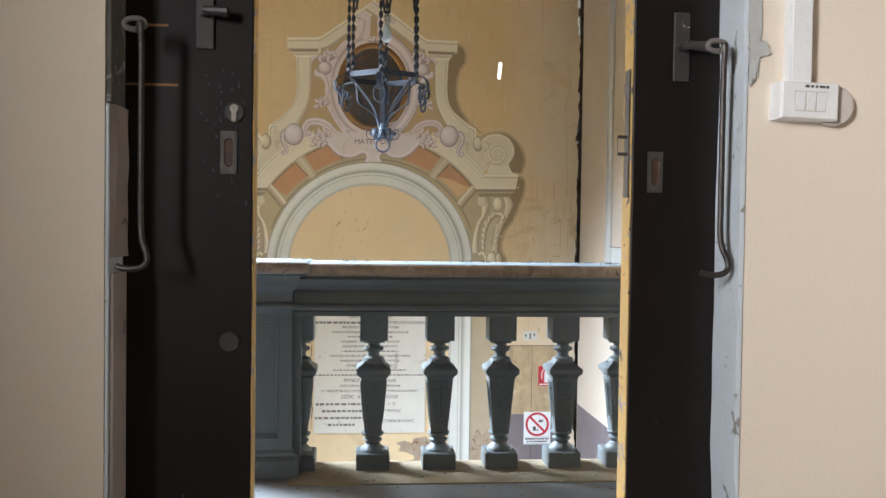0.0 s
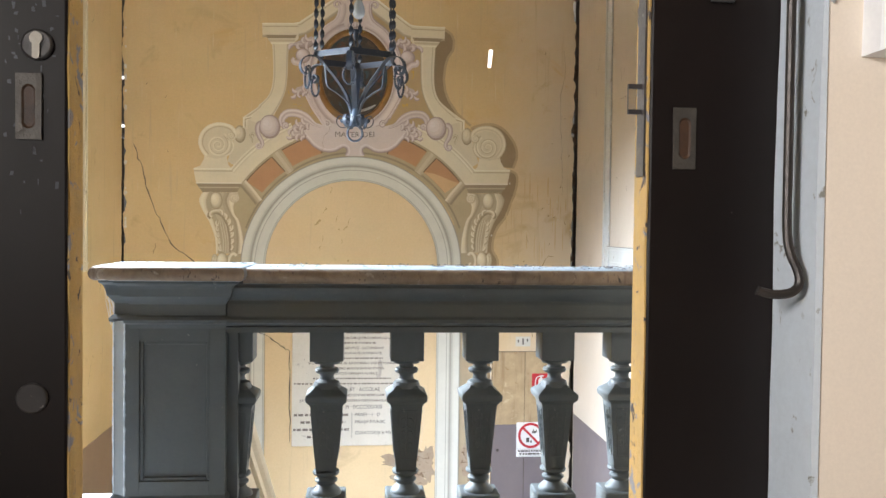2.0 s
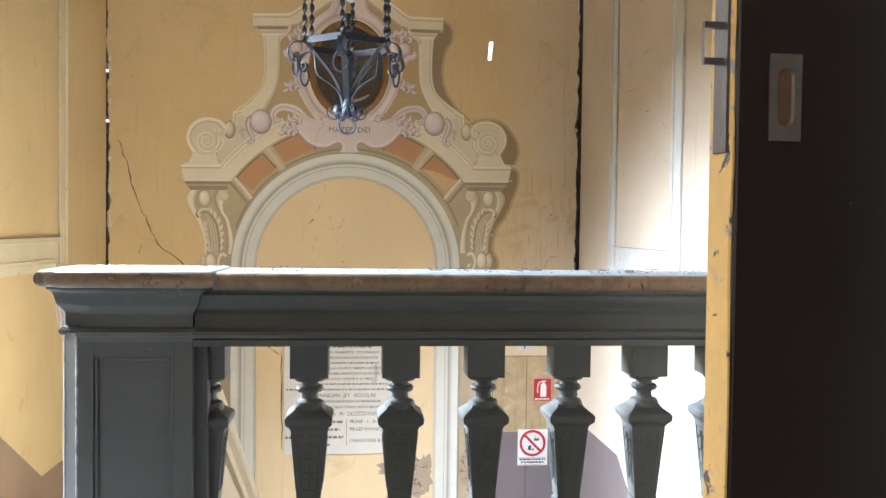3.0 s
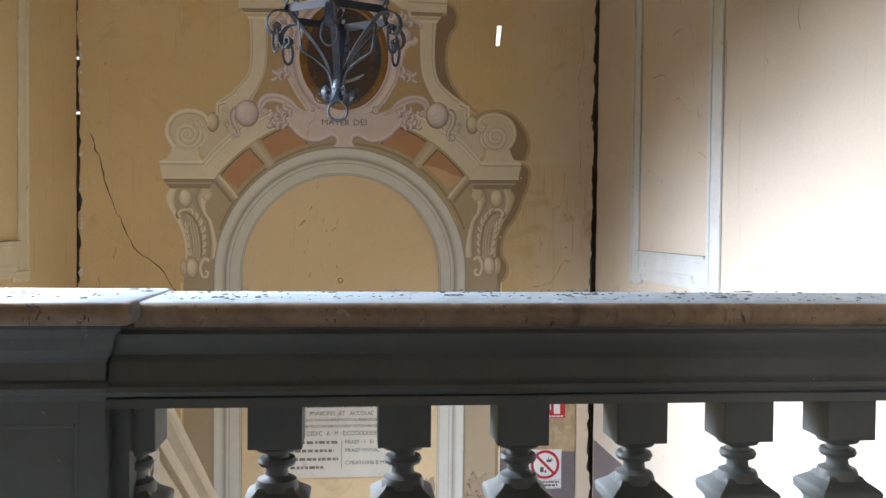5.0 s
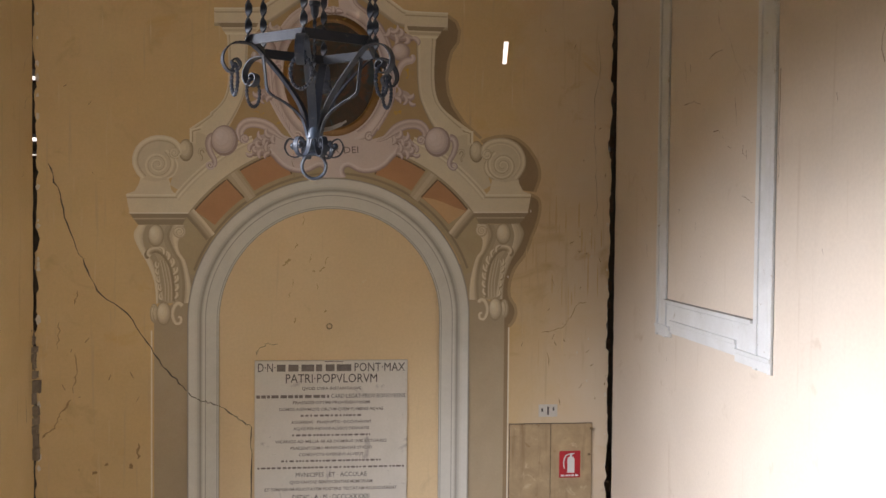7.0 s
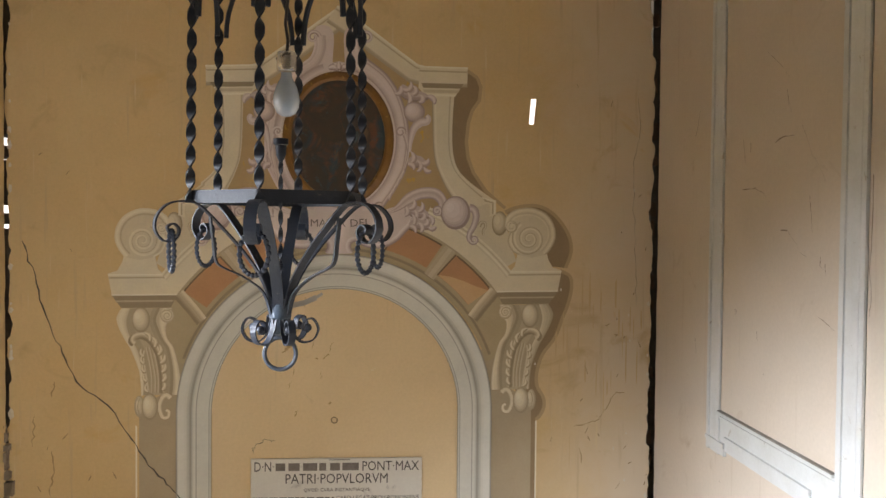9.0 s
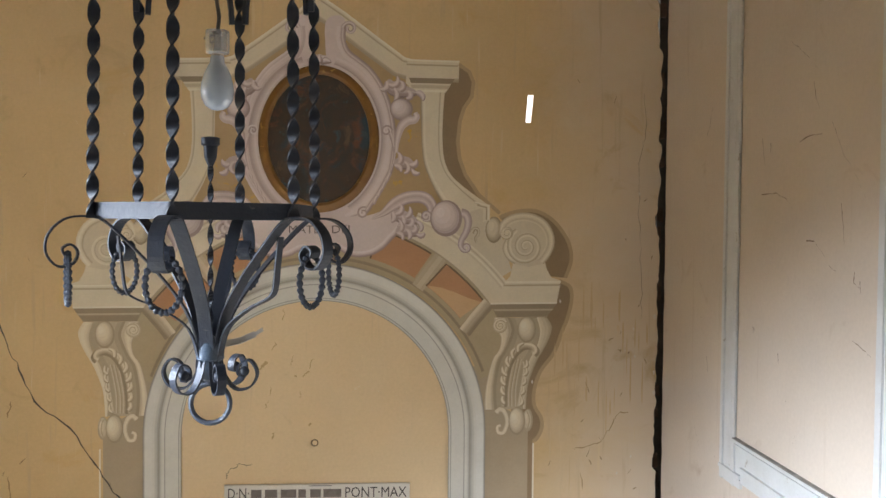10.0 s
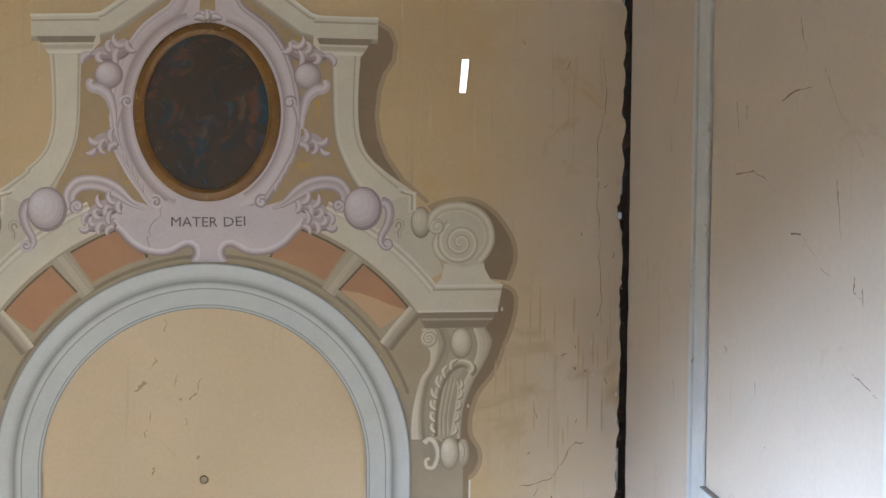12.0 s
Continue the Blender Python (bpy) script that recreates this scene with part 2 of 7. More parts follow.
def ragged_slab(bm, x_left, x_right, y0, y1, z0, z1, jl, jr, step=0.05, holes=()):
    """A wall across x with broken side edges, left out where holes (x0, x1, z0, z1) are; strips between the holes' heights."""
    zs = [z0 + (z1 - z0) * i / int((z1 - z0) / step) for i in range(int((z1 - z0) / step) + 1)]

    def edge(base, amp, z, seed):
        return base + amp * (noise.noise(Vector((seed, 0.0, z * 2.1))) + 0.8 * noise.noise(Vector((seed, 3.0, z * 9.0))) + 0.3 * noise.noise(Vector((seed, 7.0, z * 23.0))) + 0.5 * (noise.cell(Vector((seed, 1.0, z * 6.0))) - 0.5))
    left = [(edge(x_left, jl, z, 1.3), z) for z in zs]
    right = [(edge(x_right, jr, z, 8.7), z) for z in zs]
    hx0, hx1, hz0, hz1 = holes
    pts = left + right[::-1]
    outer_f = [bm.verts.new((x, y0, z)) for x, z in pts]
    outer_b = [bm.verts.new((x, y1, z)) for x, z in pts]
    hole = [(hx0, hz0), (hx1 - 0.012, hz0), (hx1 + 0.006, hz1), (hx0 + 0.014, hz1)]
    hf = [bm.verts.new((x, y0, z)) for x, z in hole]
    cxh, czh = (hx0 + hx1) / 2, (hz0 + hz1) / 2
    hb = [bm.verts.new((cxh + (x - cxh) * 5 + 0.03, y1, czh + (z - czh) * 2.5)) for x, z in hole]
    n, k = len(zs), len(pts)
    for i in range(k):
        bm.faces.new((outer_f[i], outer_f[(i + 1) % k], outer_b[(i + 1) % k], outer_b[i]))
    for i in range(4):
        bm.faces.new((hf[i], hf[(i + 1) % 4], hb[(i + 1) % 4], hb[i]))
    for v, h in ((outer_f, hf), (outer_b, hb)):
        lo = max(i for i in range(n) if zs[i] <= min(q.co.z for q in h))
        hi = min(i for i in range(n) if zs[i] >= max(q.co.z for q in h))
        L, R = v[:n], v[n:][::-1]
        bm.faces.new(L[:lo + 1] + R[:lo + 1][::-1])
        bm.faces.new(L[hi:] + R[hi:][::-1])
        bm.faces.new(L[lo:hi + 1] + [h[3], h[0]])
        bm.faces.new(R[lo:hi + 1] + [h[2], h[1]])
        bm.faces.new((L[lo], R[lo], h[1], h[0]))
        bm.faces.new((L[hi], R[hi], h[2], h[3]))
    bmesh.ops.recalc_face_normals(bm, faces=bm.faces)
    return bm


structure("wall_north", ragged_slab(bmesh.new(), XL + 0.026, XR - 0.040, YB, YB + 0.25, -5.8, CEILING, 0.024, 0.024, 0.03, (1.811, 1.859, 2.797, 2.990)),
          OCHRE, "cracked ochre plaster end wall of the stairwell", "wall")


def side_wall(name, x0, x1, opening, front, material, label):
    """A wall along y with a broken far end and one opening (y0, y1, z0, z1)."""
    bm = bmesh.new()
    y0, y1, z0, z1 = opening or (5, 5, 0, 0)
    ys, ye = 3.3, YB - 0.02
    if opening:
        box(bm, x0, x1, ys, y0, -5.8, CEILING)
        box(bm, x0, x1, y0, y1, -5.8, z0)
        box(bm, x0, x1, y0, y1, z1, CEILING)
        ys = y1
    zs = [-5.8 + 0.05 * i for i in range(int((CEILING + 5.8) / 0.05) + 1)]
    zs[-1] = CEILING
    a = [bm.verts.new((x0, ye + 0.014 * noise.noise(Vector((x0, 1, z * 8))), z)) for z in zs]
    b = [bm.verts.new((x1, ye + 0.014 * noise.noise(Vector((x0, 1, z * 8))), z)) for z in zs]
    c = [bm.verts.new((x0, ys, z)) for z in (zs[0], zs[-1])]
    d = [bm.verts.new((x1, ys, z)) for z in (zs[0], zs[-1])]
    fs = [bm.faces.new((a[i], b[i], b[i + 1], a[i + 1])) for i in range(len(zs) - 1)]
    fs += [bm.faces.new(a + [c[1], c[0]]), bm.faces.new(b + [d[1], d[0]]), bm.faces.new((c[0], c[1], d[1], d[0])),
           bm.faces.new((a[0], b[0], d[0], c[0])), bm.faces.new((a[-1], b[-1], d[1], c[1]))]
    bmesh.ops.recalc_face_normals(bm, faces=fs)
    return structure(name, bm, material, label, "wall")


side_wall("wall_west", XL - 0.3, XL, (5.0, 7.45, 0.45, 2.7), XL, LEFTP, "pale ochre plaster side wall with a broad window")
side_wall("wall_east", XR, XR + 0.3, None, XR, PALE, "pale ochre plaster side wall washed by daylight")
# blocks added to close the cracks, coloured dark like the shade deep inside
bm = boxes((XL - 0.6, XL - 0.31, YB - 0.4, YB + 0.6, -5.8, CEILING), (XR + 0.31, XR + 0.6, YB - 0.4, YB + 0.6, -5.8, CEILING),
           (XR + 0.03, XR + 0.31, YB + 0.26, YB + 0.6, -5.8, CEILING))
low = -5.8
for z0, z1 in ((1.965, 2.00), (2.085, 2.15), (2.49, 2.52), (2.60, 2.69)):      # chinks that let daylight through
    box(bm, XL - 0.31, XL - 0.05, YB + 0.26, YB + 0.6, low, z0)
    low = z1
box(bm, XL - 0.31, XL - 0.05, YB + 0.26, YB + 0.6, low, CEILING)
structure("wall_core", bm, VOID, "rubble backing added behind the corner cracks, coloured dark for their depth", "wall")
SKYGLOW = bpy.data.materials.new("bright_overcast_sky")
SKYGLOW.use_nodes = True
SKYGLOW.node_tree.nodes["Principled BSDF"].inputs["Base Color"].default_value = (0.8, 0.8, 0.8, 1)
SKYGLOW.node_tree.nodes["Principled BSDF"].inputs["Emission Color"].default_value = (0.86, 0.93, 1.0, 1)
SKYGLOW.node_tree.nodes["Principled BSDF"].inputs["Emission Strength"].default_value = 0.45
structure("backdrop", boxes((XL - 2.5, XR + 1.5, YB + 2.6, YB + 2.65, -1.0, CEILING + 1.0)), SKYGLOW, "bright hazy sky outside the stairwell", "sky")

# wall between the room and the landing, hollow for the sliding doors
DX0, DX1 = -0.231, 1.060
for nm, x0, x1, z0 in (("west", -3.0, DX0, -0.02), ("east", DX1, 3.2, -0.02), ("lintel", DX0, DX1, 2.35)):
    structure("wall_room_" + nm, boxes((x0, x1, 2.93, 3.03, z0, CEILING)), BEIGE, "beige painted room wall beside the doorway", "wall")
    structure("wall_landing_" + nm, boxes((x0, x1, 3.16, 3.3, z0, CEILING)), PALE, "ochre landing side of the doorway wall", "wall")
bm = boxes((-3.0, -2.9, -2.0, 2.93, -0.02, 3.4), (3.1, 3.2, -2.0, 2.93, -0.02, 3.4), (-3.0, 3.2, -2.1, -2.0, -0.02, 3.4))
structure("wall_south", bm, BEIGE, "beige painted walls of the room", "wall")
# unseen window, added on the wall where the room's fill lamp hangs
win = holder("window_1", (-2.9, -0.8, 2.1), "unseen milky glass window added behind the room's fill lamp", "window", kind="structure")
part("frame", boxes((0.0, 0.03, -0.68, -0.62, -0.88, 0.88), (0.0, 0.03, 0.62, 0.68, -0.88, 0.88), (0.0, 0.03, -0.62, 0.62, -0.88, -0.82), (0.0, 0.03, -0.62, 0.62, 0.82, 0.88), (0.0, 0.03, -0.02, 0.02, -0.82, 0.82)), FRAMEWHITE, win)
for y0, y1 in ((-0.62, -0.02), (0.02, 0.62)):
    part("pane", boxes((0.0, 0.008, y0, y1, -0.82, 0.82)), mat("milky_glass", (0.7, 0.72, 0.74), (0.66, 0.68, 0.7), 0.3, 6, 60, 0.0), win)
structure("ceiling_room", boxes((-3.0, 3.2, -2.1, 2.93, 3.4, 3.5)), CEIL, "off-white room ceiling", "ceiling")
structure("ceiling", boxes((XL - 0.6, XR + 0.6, 2.93, YB + 0.6, CEILING, CEILING + 0.2)), CEIL, "off-white stairwell ceiling", "ceiling")
structure("floor_room", boxes((-3.0, 3.2, -2.1, 3.3, -0.2, -0.02)), STEP, "grey stone room floor", "floor")
structure("floor", boxes((XL, XR, 3.3, 5.0, -0.25, 0.0)), LANDING, "grey stone landing floor with scattered dirt", "floor")
structure("floor_stair_head", boxes((XL, -0.42, 5.002, 5.20, -0.25, 0.0)), LANDING, "grey stone floor at the head of the stairs", "floor")
structure("floor_half_landing", boxes((XL, XR, 9.32, YB, ZL - 0.2, ZL)), STEP, "grey stone half landing floor", "floor")
structure("floor_lower", boxes((XL - 0.3, XR + 0.3, 3.0, 9.32, -5.8, -5.6)), STEP, "grey stone lower floor", "floor")
bm = boxes((XL - 0.3, XR + 0.3, 3.1, 3.29, -5.8, -0.25))
structure("wall_lower", bm, PALE, "ochre wall below the landing", "wall")

# stairs
RISE, GOING = 2.60 / 16, 4.12 / 15
stair = holder("stair_flight", (0, 5.20, 0), "upper grey stone stair flight descending to the half landing", "stairs", kind="structure")
for i in range(15):
    z = -RISE * (i + 1)
    p = part("step", boxes((XL, -0.48, GOING * i, GOING * (i + 1) + 0.03, z - 0.2, z), bevel=0.008), STEP, stair)
lower = holder("stair_flight", (0, 9.32, ZL), "lower grey stone stair flight descending from the half landing", "stairs", kind="structure")
for i in range(15):
    z = -RISE * (i + 1)
    part("step", boxes((0.62, XR, -GOING * (i + 1) - 0.03, -GOING * i, z - 0.2, z), bevel=0.008), STEP, lower)


# ---- balustrade ----
YC = 4.925
bal = holder("balustrade", (0.0, YC, 0.0), "grey-green painted stone balustrade with square vase balusters and marble cap", "balustrade")
NOSE = [(-0.118 + 0.0245 * math.cos(radians(270 - 18 * i)), 0.8700 + 0.0270 * math.sin(radians(270 - 18 * i))) for i in range(11)] + [(0.170 + 0.0245 * math.cos(radians(90 - 30 * i)), 0.8700 + 0.0270 * math.sin(radians(90 - 30 * i))) for i in range(7)]
RAIL = [(-0.122, 0.847), (-0.122, 0.838), (-0.132, 0.830), (-0.130, 0.818), (-0.122, 0.802), (-0.112, 0.790), (-0.110, 0.784), (-0.116, 0.776), (-0.122, 0.770), (-0.130, 0.735), (-0.136, 0.728),
        (-0.150, 0.722), (-0.154, 0.712), (-0.150, 0.703), (-0.144, 0.700), (-0.152, 0.697), (-0.154, 0.678), (0.154, 0.678), (0.154, 0.697), (0.144, 0.700), (0.154, 0.712), (0.136, 0.728), (0.122, 0.77), (0.112, 0.79), (0.132, 0.83), (0.15, 0.847)]
part("plinth", boxes((-0.02, XR - 0.003, -0.262, 0.074, 0.0, 0.006), bevel=0.002), DUSTY, bal, "dusty sandy stone plinth")
part("rail", sweep_x(bmesh.new(), RAIL, -0.015, XR - 0.003), GREY, bal, smooth=True)


def stain_front(ob):
    """The cap's front edge is brown with old dirt."""
    ob.data.materials.append(STAINED)
    for f in ob.data.polygons:
        if f.normal.y < -0.35:
            f.material_index = 1


stain_front(part("cap_slab", sweep_x(bmesh.new(), NOSE, 0.038, 1.95), MARBLE, bal, "worn white marble cap slab with stained edge", True))
stain_front(part("cap_slab", sweep_x(bmesh.new(), NOSE, 1.954, XR - 0.003), MARBLE, bal, "worn white marble cap slab with stained edge", True))


def bm_of(fn, *a, **k):
    bm = bmesh.new()
    fn(bm, *a, **k)
    bmesh.ops.recalc_face_normals(bm, faces=bm.faces)
    return bm


def vase(bm):
    lathe(bm, [(0.040, 0.470), (0.046, 0.461), (0.058, 0.452), (0.069, 0.444), (0.073, 0.439), (0.074, 0.433), (0.072, 0.419), (0.066, 0.413), (0.060, 0.407), (0.056, 0.398), (0.036, 0.162), (0.035, 0.157)], square=True)


def ornament(bm, k):
    """Raised carved field on one side of the vase: a rim and a few curled leaves."""
    rot = Matrix.Rotation(k * math.pi / 2, 4, "Z")

    def at(x, z, d):
        z = 0.205 + (z - 0.280) * 1.62
        return rot @ Vector((x, -(0.036 + (z - 0.162) * 0.0848) - d, z))
    edge = ((-0.036, 0.390), (0.036, 0.390), (0.022, 0.280), (-0.022, 0.280))
    for (x0, z0), (x1, z1) in zip(edge, edge[1:] + edge[:1]):
        tube(bm, [at(x0, z0, 0.001), at(x1, z1, 0.001)], 0.002, 5)
    for s in (-1, 1):
        for z, r in ((0.362, 0.011), (0.335, 0.009), (0.310, 0.007)):
            tube(bm, [at(s * (0.012 + r * math.cos(t)), z + r * math.sin(t), 0.002) for t in (0.2, 1.0, 1.8, 2.6, 3.4, 4.2, 5.0)], 0.0026, 5)
    tube(bm, [at(0, 0.382, 0.002), at(0, 0.29, 0.002)], 0.003, 5)


NECK = [(0.03, 0.566), (0.047, 0.5643), (0.051, 0.557), (0.047, 0.5496), (0.03, 0.548), (0.026, 0.5412), (0.028, 0.5333), (0.04, 0.5316), (0.044, 0.5231), (0.04, 0.5147), (0.029, 0.513), (0.025, 0.5029), (0.027, 0.4916), (0.034, 0.4859), (0.044, 0.4826), (0.048, 0.4735), (0.05, 0.46)]
FOOT = [(0.036, 0.1619), (0.046, 0.1583), (0.049, 0.151), (0.045, 0.1445), (0.03, 0.1408), (0.027, 0.1357), (0.034, 0.1321), (0.041, 0.1262), (0.041, 0.1204), (0.033, 0.1138), (0.031, 0.108), (0.038, 0.0993), (0.049, 0.0898), (0.055, 0.081), (0.055, 0.073)]
BAL_X = (0.004, 0.322, 0.610, 0.882, 1.162, 1.420, 1.675, 1.930, 2.188, 2.446, 2.704)
first = part("baluster", bm_of(vase), GREY, bal)
first.location = (BAL_X[0], 0, 0)
part("block", bm_of(box, -0.060, 0.060, -0.060, 0.060, 0.562, 0.680, 0.003), GREY, first)
part("neck", bm_of(lathe, NECK, seg=20), GREY, first, smooth=True)
part("foot", bm_of(lathe, FOOT, seg=20), GREY, first, smooth=True)
part("base", bm_of(box, -0.072, 0.072, -0.072, 0.072, 0.0, 0.075, 0.006), GREY, first)
for k in range(4):
    part("carving", bm_of(ornament, k), GREY, first)
for x in BAL_X[1:]:
    o = copy_thing(first, Matrix.Translation((x, 0, 0)))

# pier with panelled front, stepped corner and marble cap
pier = holder("balustrade_pier", (-0.18, YC, 0), "grey-green painted stone pier with sunk panel and marble cap", "pier")


def around(bm, prof, x0, x1, y0, y1):
    """A moulding that runs round a rectangle: (outset, z) profile, closed on top and below."""
    rings = []
    for o, z in prof:
        rings.append([bm.verts.new(p) for p in ((x0 - o, y0 - o, z), (x1 + o, y0 - o, z), (x1 + o, y1 + o, z), (x0 - o, y1 + o, z))])
    for a, b in zip(rings, rings[1:]):
        for i in range(4):
            bm.faces.new((a[i], a[(i + 1) % 4], b[(i + 1) % 4], b[i]))
    bm.faces.new(rings[0][::-1])
    bm.faces.new(rings[-1])
    return bm


PW, PD = 0.16, 0.135
PL = -0.174
shaft = part("shaft", boxes((PL, PW, -PD + 0.020, PD, 0.115, 0.712)), GREY, pier)
for r in ((PL, -0.126, 0.115, 0.712), (0.108, PW, 0.115, 0.712), (-0.126, 0.108, 0.115, 0.165), (-0.126, 0.108, 0.645, 0.712)):
    part("panel_frame", boxes((r[0], r[1], -PD, -PD + 0.020, r[2], r[3]), bevel=0.001), GREY, shaft)
for r in ((-0.126, -0.114, 0.165, 0.645), (0.096, 0.108, 0.165, 0.645), (-0.114, 0.096, 0.165, 0.177), (-0.114, 0.096, 0.633, 0.645)):
    part("panel_bead", boxes((r[0], r[1], -PD + 0.008, -PD + 0.020, r[2], r[3]), bevel=0.003), GREY, shaft)
bm = bmesh.new()
edge = [(PL - 0.0005, -PD + 0.001), (PL - 0.049, -PD + 0.0438), (PL - 0.049, PD - 0.004), (PL - 0.0005, PD - 0.004)]
a = [bm.verts.new((x, y, 0.115)) for x, y in edge]
b = [bm.verts.new((x, y, 0.712)) for x, y in edge]
for k in range(4):
    bm.faces.new((a[k], a[(k + 1) % 4], b[(k + 1) % 4], b[k]))
bm.faces.new(a[::-1])
bm.faces.new(b)
bmesh.ops.recalc_face_normals(bm, faces=bm.faces)
part("chamfered_side", bm, GREY, pier)
# pale strips paint both the chipped arrises and the light they catch
LIT_CHIPS = mat("chipped_lit_arris", (0.50, 0.56, 0.60), (0.34, 0.39, 0.42), 0.8, 20, 80, 0.3)
for j, (ex, ey) in enumerate(((PL, -PD), (PL - 0.049, -PD + 0.043))):
    bm = bmesh.new()
    rows = []
    for i in range(80):
        z = 0.117 + 0.0075 * i
        w = max(0.0004, 0.0026 + 0.0045 * noise.noise(Vector((j * 7.0, 2.0, z * 34))) + 0.003 * noise.noise(Vector((j, 5.0, z * 110))))
        rows.append([bm.verts.new(p) for p in ((ex - w * 0.7 - 0.0012, ey + w * 0.7 - 0.0006, z), (ex - 0.0012, ey - 0.0014, z), (ex + w, ey - 0.0014, z))])
    for a, b in zip(rows, rows[1:]):
        for k in range(2):
            bm.faces.new((a[k], a[k + 1], b[k + 1], b[k]))
    part("chipped_edge", bm, LIT_CHIPS, pier, "chipped arris of the pier with its lit rim put into the colour")
part("set_back", boxes((PW, PW + 0.036, -0.085, 0.085, 0.0, 0.69)), GREY, pier)
bm = bmesh.new()
TOPM = [(0.0, 0.690), (0.004, 0.704), (0.014, 0.710), (0.016, 0.720), (0.008, 0.730), (0.0, 0.735), (0.0, 0.772), (0.006, 0.782), (0.020, 0.800), (0.026, 0.826), (0.030, 0.836), (0.042, 0.846), (0.042, 0.8605)]
around(bm, TOPM, -0.16, 0.16, -0.135, 0.135)
around(bm, TOPM, -0.222, -0.162, -0.085, 0.131)
part("cornice", bm, GREY, pier)
bm = bmesh.new()
around(bm, [(0.030, 0.0), (0.030, 0.075), (0.022, 0.085), (0.012, 0.092), (0.010, 0.104), (0.0, 0.116)], -0.16, 0.16, -0.135, 0.135)
around(bm, [(0.030, 0.0), (0.030, 0.075), (0.022, 0.085), (0.012, 0.092), (0.010, 0.104), (0.0, 0.116)], -0.222, -0.164, -0.085, 0.131)
part("base", bm, GREY, pier)
bm = bmesh.new()
CAPP = [(0.048 + 0.0205 * math.cos(radians(-85 + 17 * i)), 0.8785 + 0.0245 * math.sin(radians(-85 + 17 * i))) for i in range(11)]
around(bm, CAPP, -0.16, 0.164, -0.135, 0.135)
around(bm, [(o, z - 0.001) for o, z in CAPP], -0.222, -0.17, -0.085, 0.131)
stain_front(part("cap_slab", bm, MARBLE, pier, "worn white marble cap slab with stained edge", True))

# parapet of the descending stair: newel block and moulded cream stone handrail on a solid wall
SLOPE = 0.651
CHIPPED = mat("chipped_white_limewash", (0.66, 0.61, 0.52), (0.56, 0.50, 0.42), 0.8, 6, 60, 0.2, spots=[(15, 0.56, 0.60, (0.05, 0.045, 0.04))])
rail = holder("stair_parapet", (-0.35, 5.62, 0.0), "cream stone stair parapet with moulded sloping handrail", "parapet")
PROF = [(-0.13, 0.60), (-0.13, 0.665), (-0.105, 0.68), (-0.105, 0.72), (-0.14, 0.745), (-0.15, 0.765), (-0.15, 0.80), (-0.12, 0.815), (-0.06, 0.80), (-0.045, 0.815), (0.045, 0.815), (0.06, 0.80), (0.12, 0.818),
        (0.15, 0.805), (0.15, 0.765), (0.14, 0.745), (0.105, 0.72), (0.105, 0.68), (0.13, 0.665), (0.13, 0.60)]


def sloped(bm, prof, y0, y1):
    a = [bm.verts.new((x, y0, z - SLOPE * y0)) for x, z in prof]
    b = [bm.verts.new((x, y1, z - SLOPE * y1)) for x, z in prof]
    n = len(prof)
    for i in range(n):
        bm.faces.new((a[i], a[(i + 1) % n], b[(i + 1) % n], b[i]))
    bm.faces.new(a[::-1])
    bm.faces.new(b)
    bmesh.ops.recalc_face_normals(bm, faces=bm.faces)
    return bm


part("handrail", sloped(bmesh.new(), PROF, 0.004, 3.7), CREAM, rail)
part("parapet_wall", sloped(bmesh.new(), [(-0.10, -0.35), (-0.10, 0.598), (0.10, 0.598), (0.10, -0.35)], 0.004, 3.7), CREAM, rail)
part("newel", boxes((-0.13, 0.255, -0.13, 0.0, -0.05, 0.80), bevel=0.006), CHIPPED, rail, "chipped white limewashed newel block")

# ---- painted dado and wall panels ----


def poly_yz(x0, x1, pts):
    """A slab against a side wall with a (y, z) outline."""
    bm = bmesh.new()
    a = [bm.verts.new((x0, y, z)) for y, z in pts]
    b = [bm.verts.new((x1, y, z)) for y, z in pts]
    n = len(pts)
    for i in range(n):
        bm.faces.new((a[i], a[(i + 1) % n], b[(i + 1) % n], b[i]))
    bm.faces.new(a[::-1])
    bm.faces.new(b)
    bmesh.ops.recalc_face_normals(bm, faces=bm.faces)
    return bm


structure("trim_dado_west", poly_yz(XL, XL + 0.004, [(5.3, 1.60), (9.30, -1.02), (11.0, -1.02), (11.0, -2.59), (9.3, -2.59), (5.5, -0.05)]), BROWNDADO,
          "brown painted dado stepping down with the stairs", "dado")
structure("trim_dado_east", poly_yz(XR - 0.004, XR, [(11.02, -1.01), (9.62, -1.005), (9.38, -1.17), (5.3, -3.75), (5.3, -5.5), (9.3, -2.75), (11.02, -2.59)]), DADO,
          "mauve painted dado stepping down with the stairs", "dado")
PANELW = mat("bluish_white_moulding_paint", (0.66, 0.67, 0.66), (0.56, 0.56, 0.53), 0.7, 5, 70, 0.2, spots=[(16, 0.66, 0.70, (0.42, 0.38, 0.32))])
PANELC = mat("cream_moulding_paint", (0.70, 0.60, 0.42), (0.62, 0.52, 0.34), 0.75, 5, 70, 0.2, spots=[(16, 0.66, 0.70, (0.42, 0.34, 0.22))])


LEDGE = mat("dusty_dark_ledge", (0.16, 0.14, 0.12), (0.40, 0.37, 0.33), 0.95, 16, 80, 0.4)


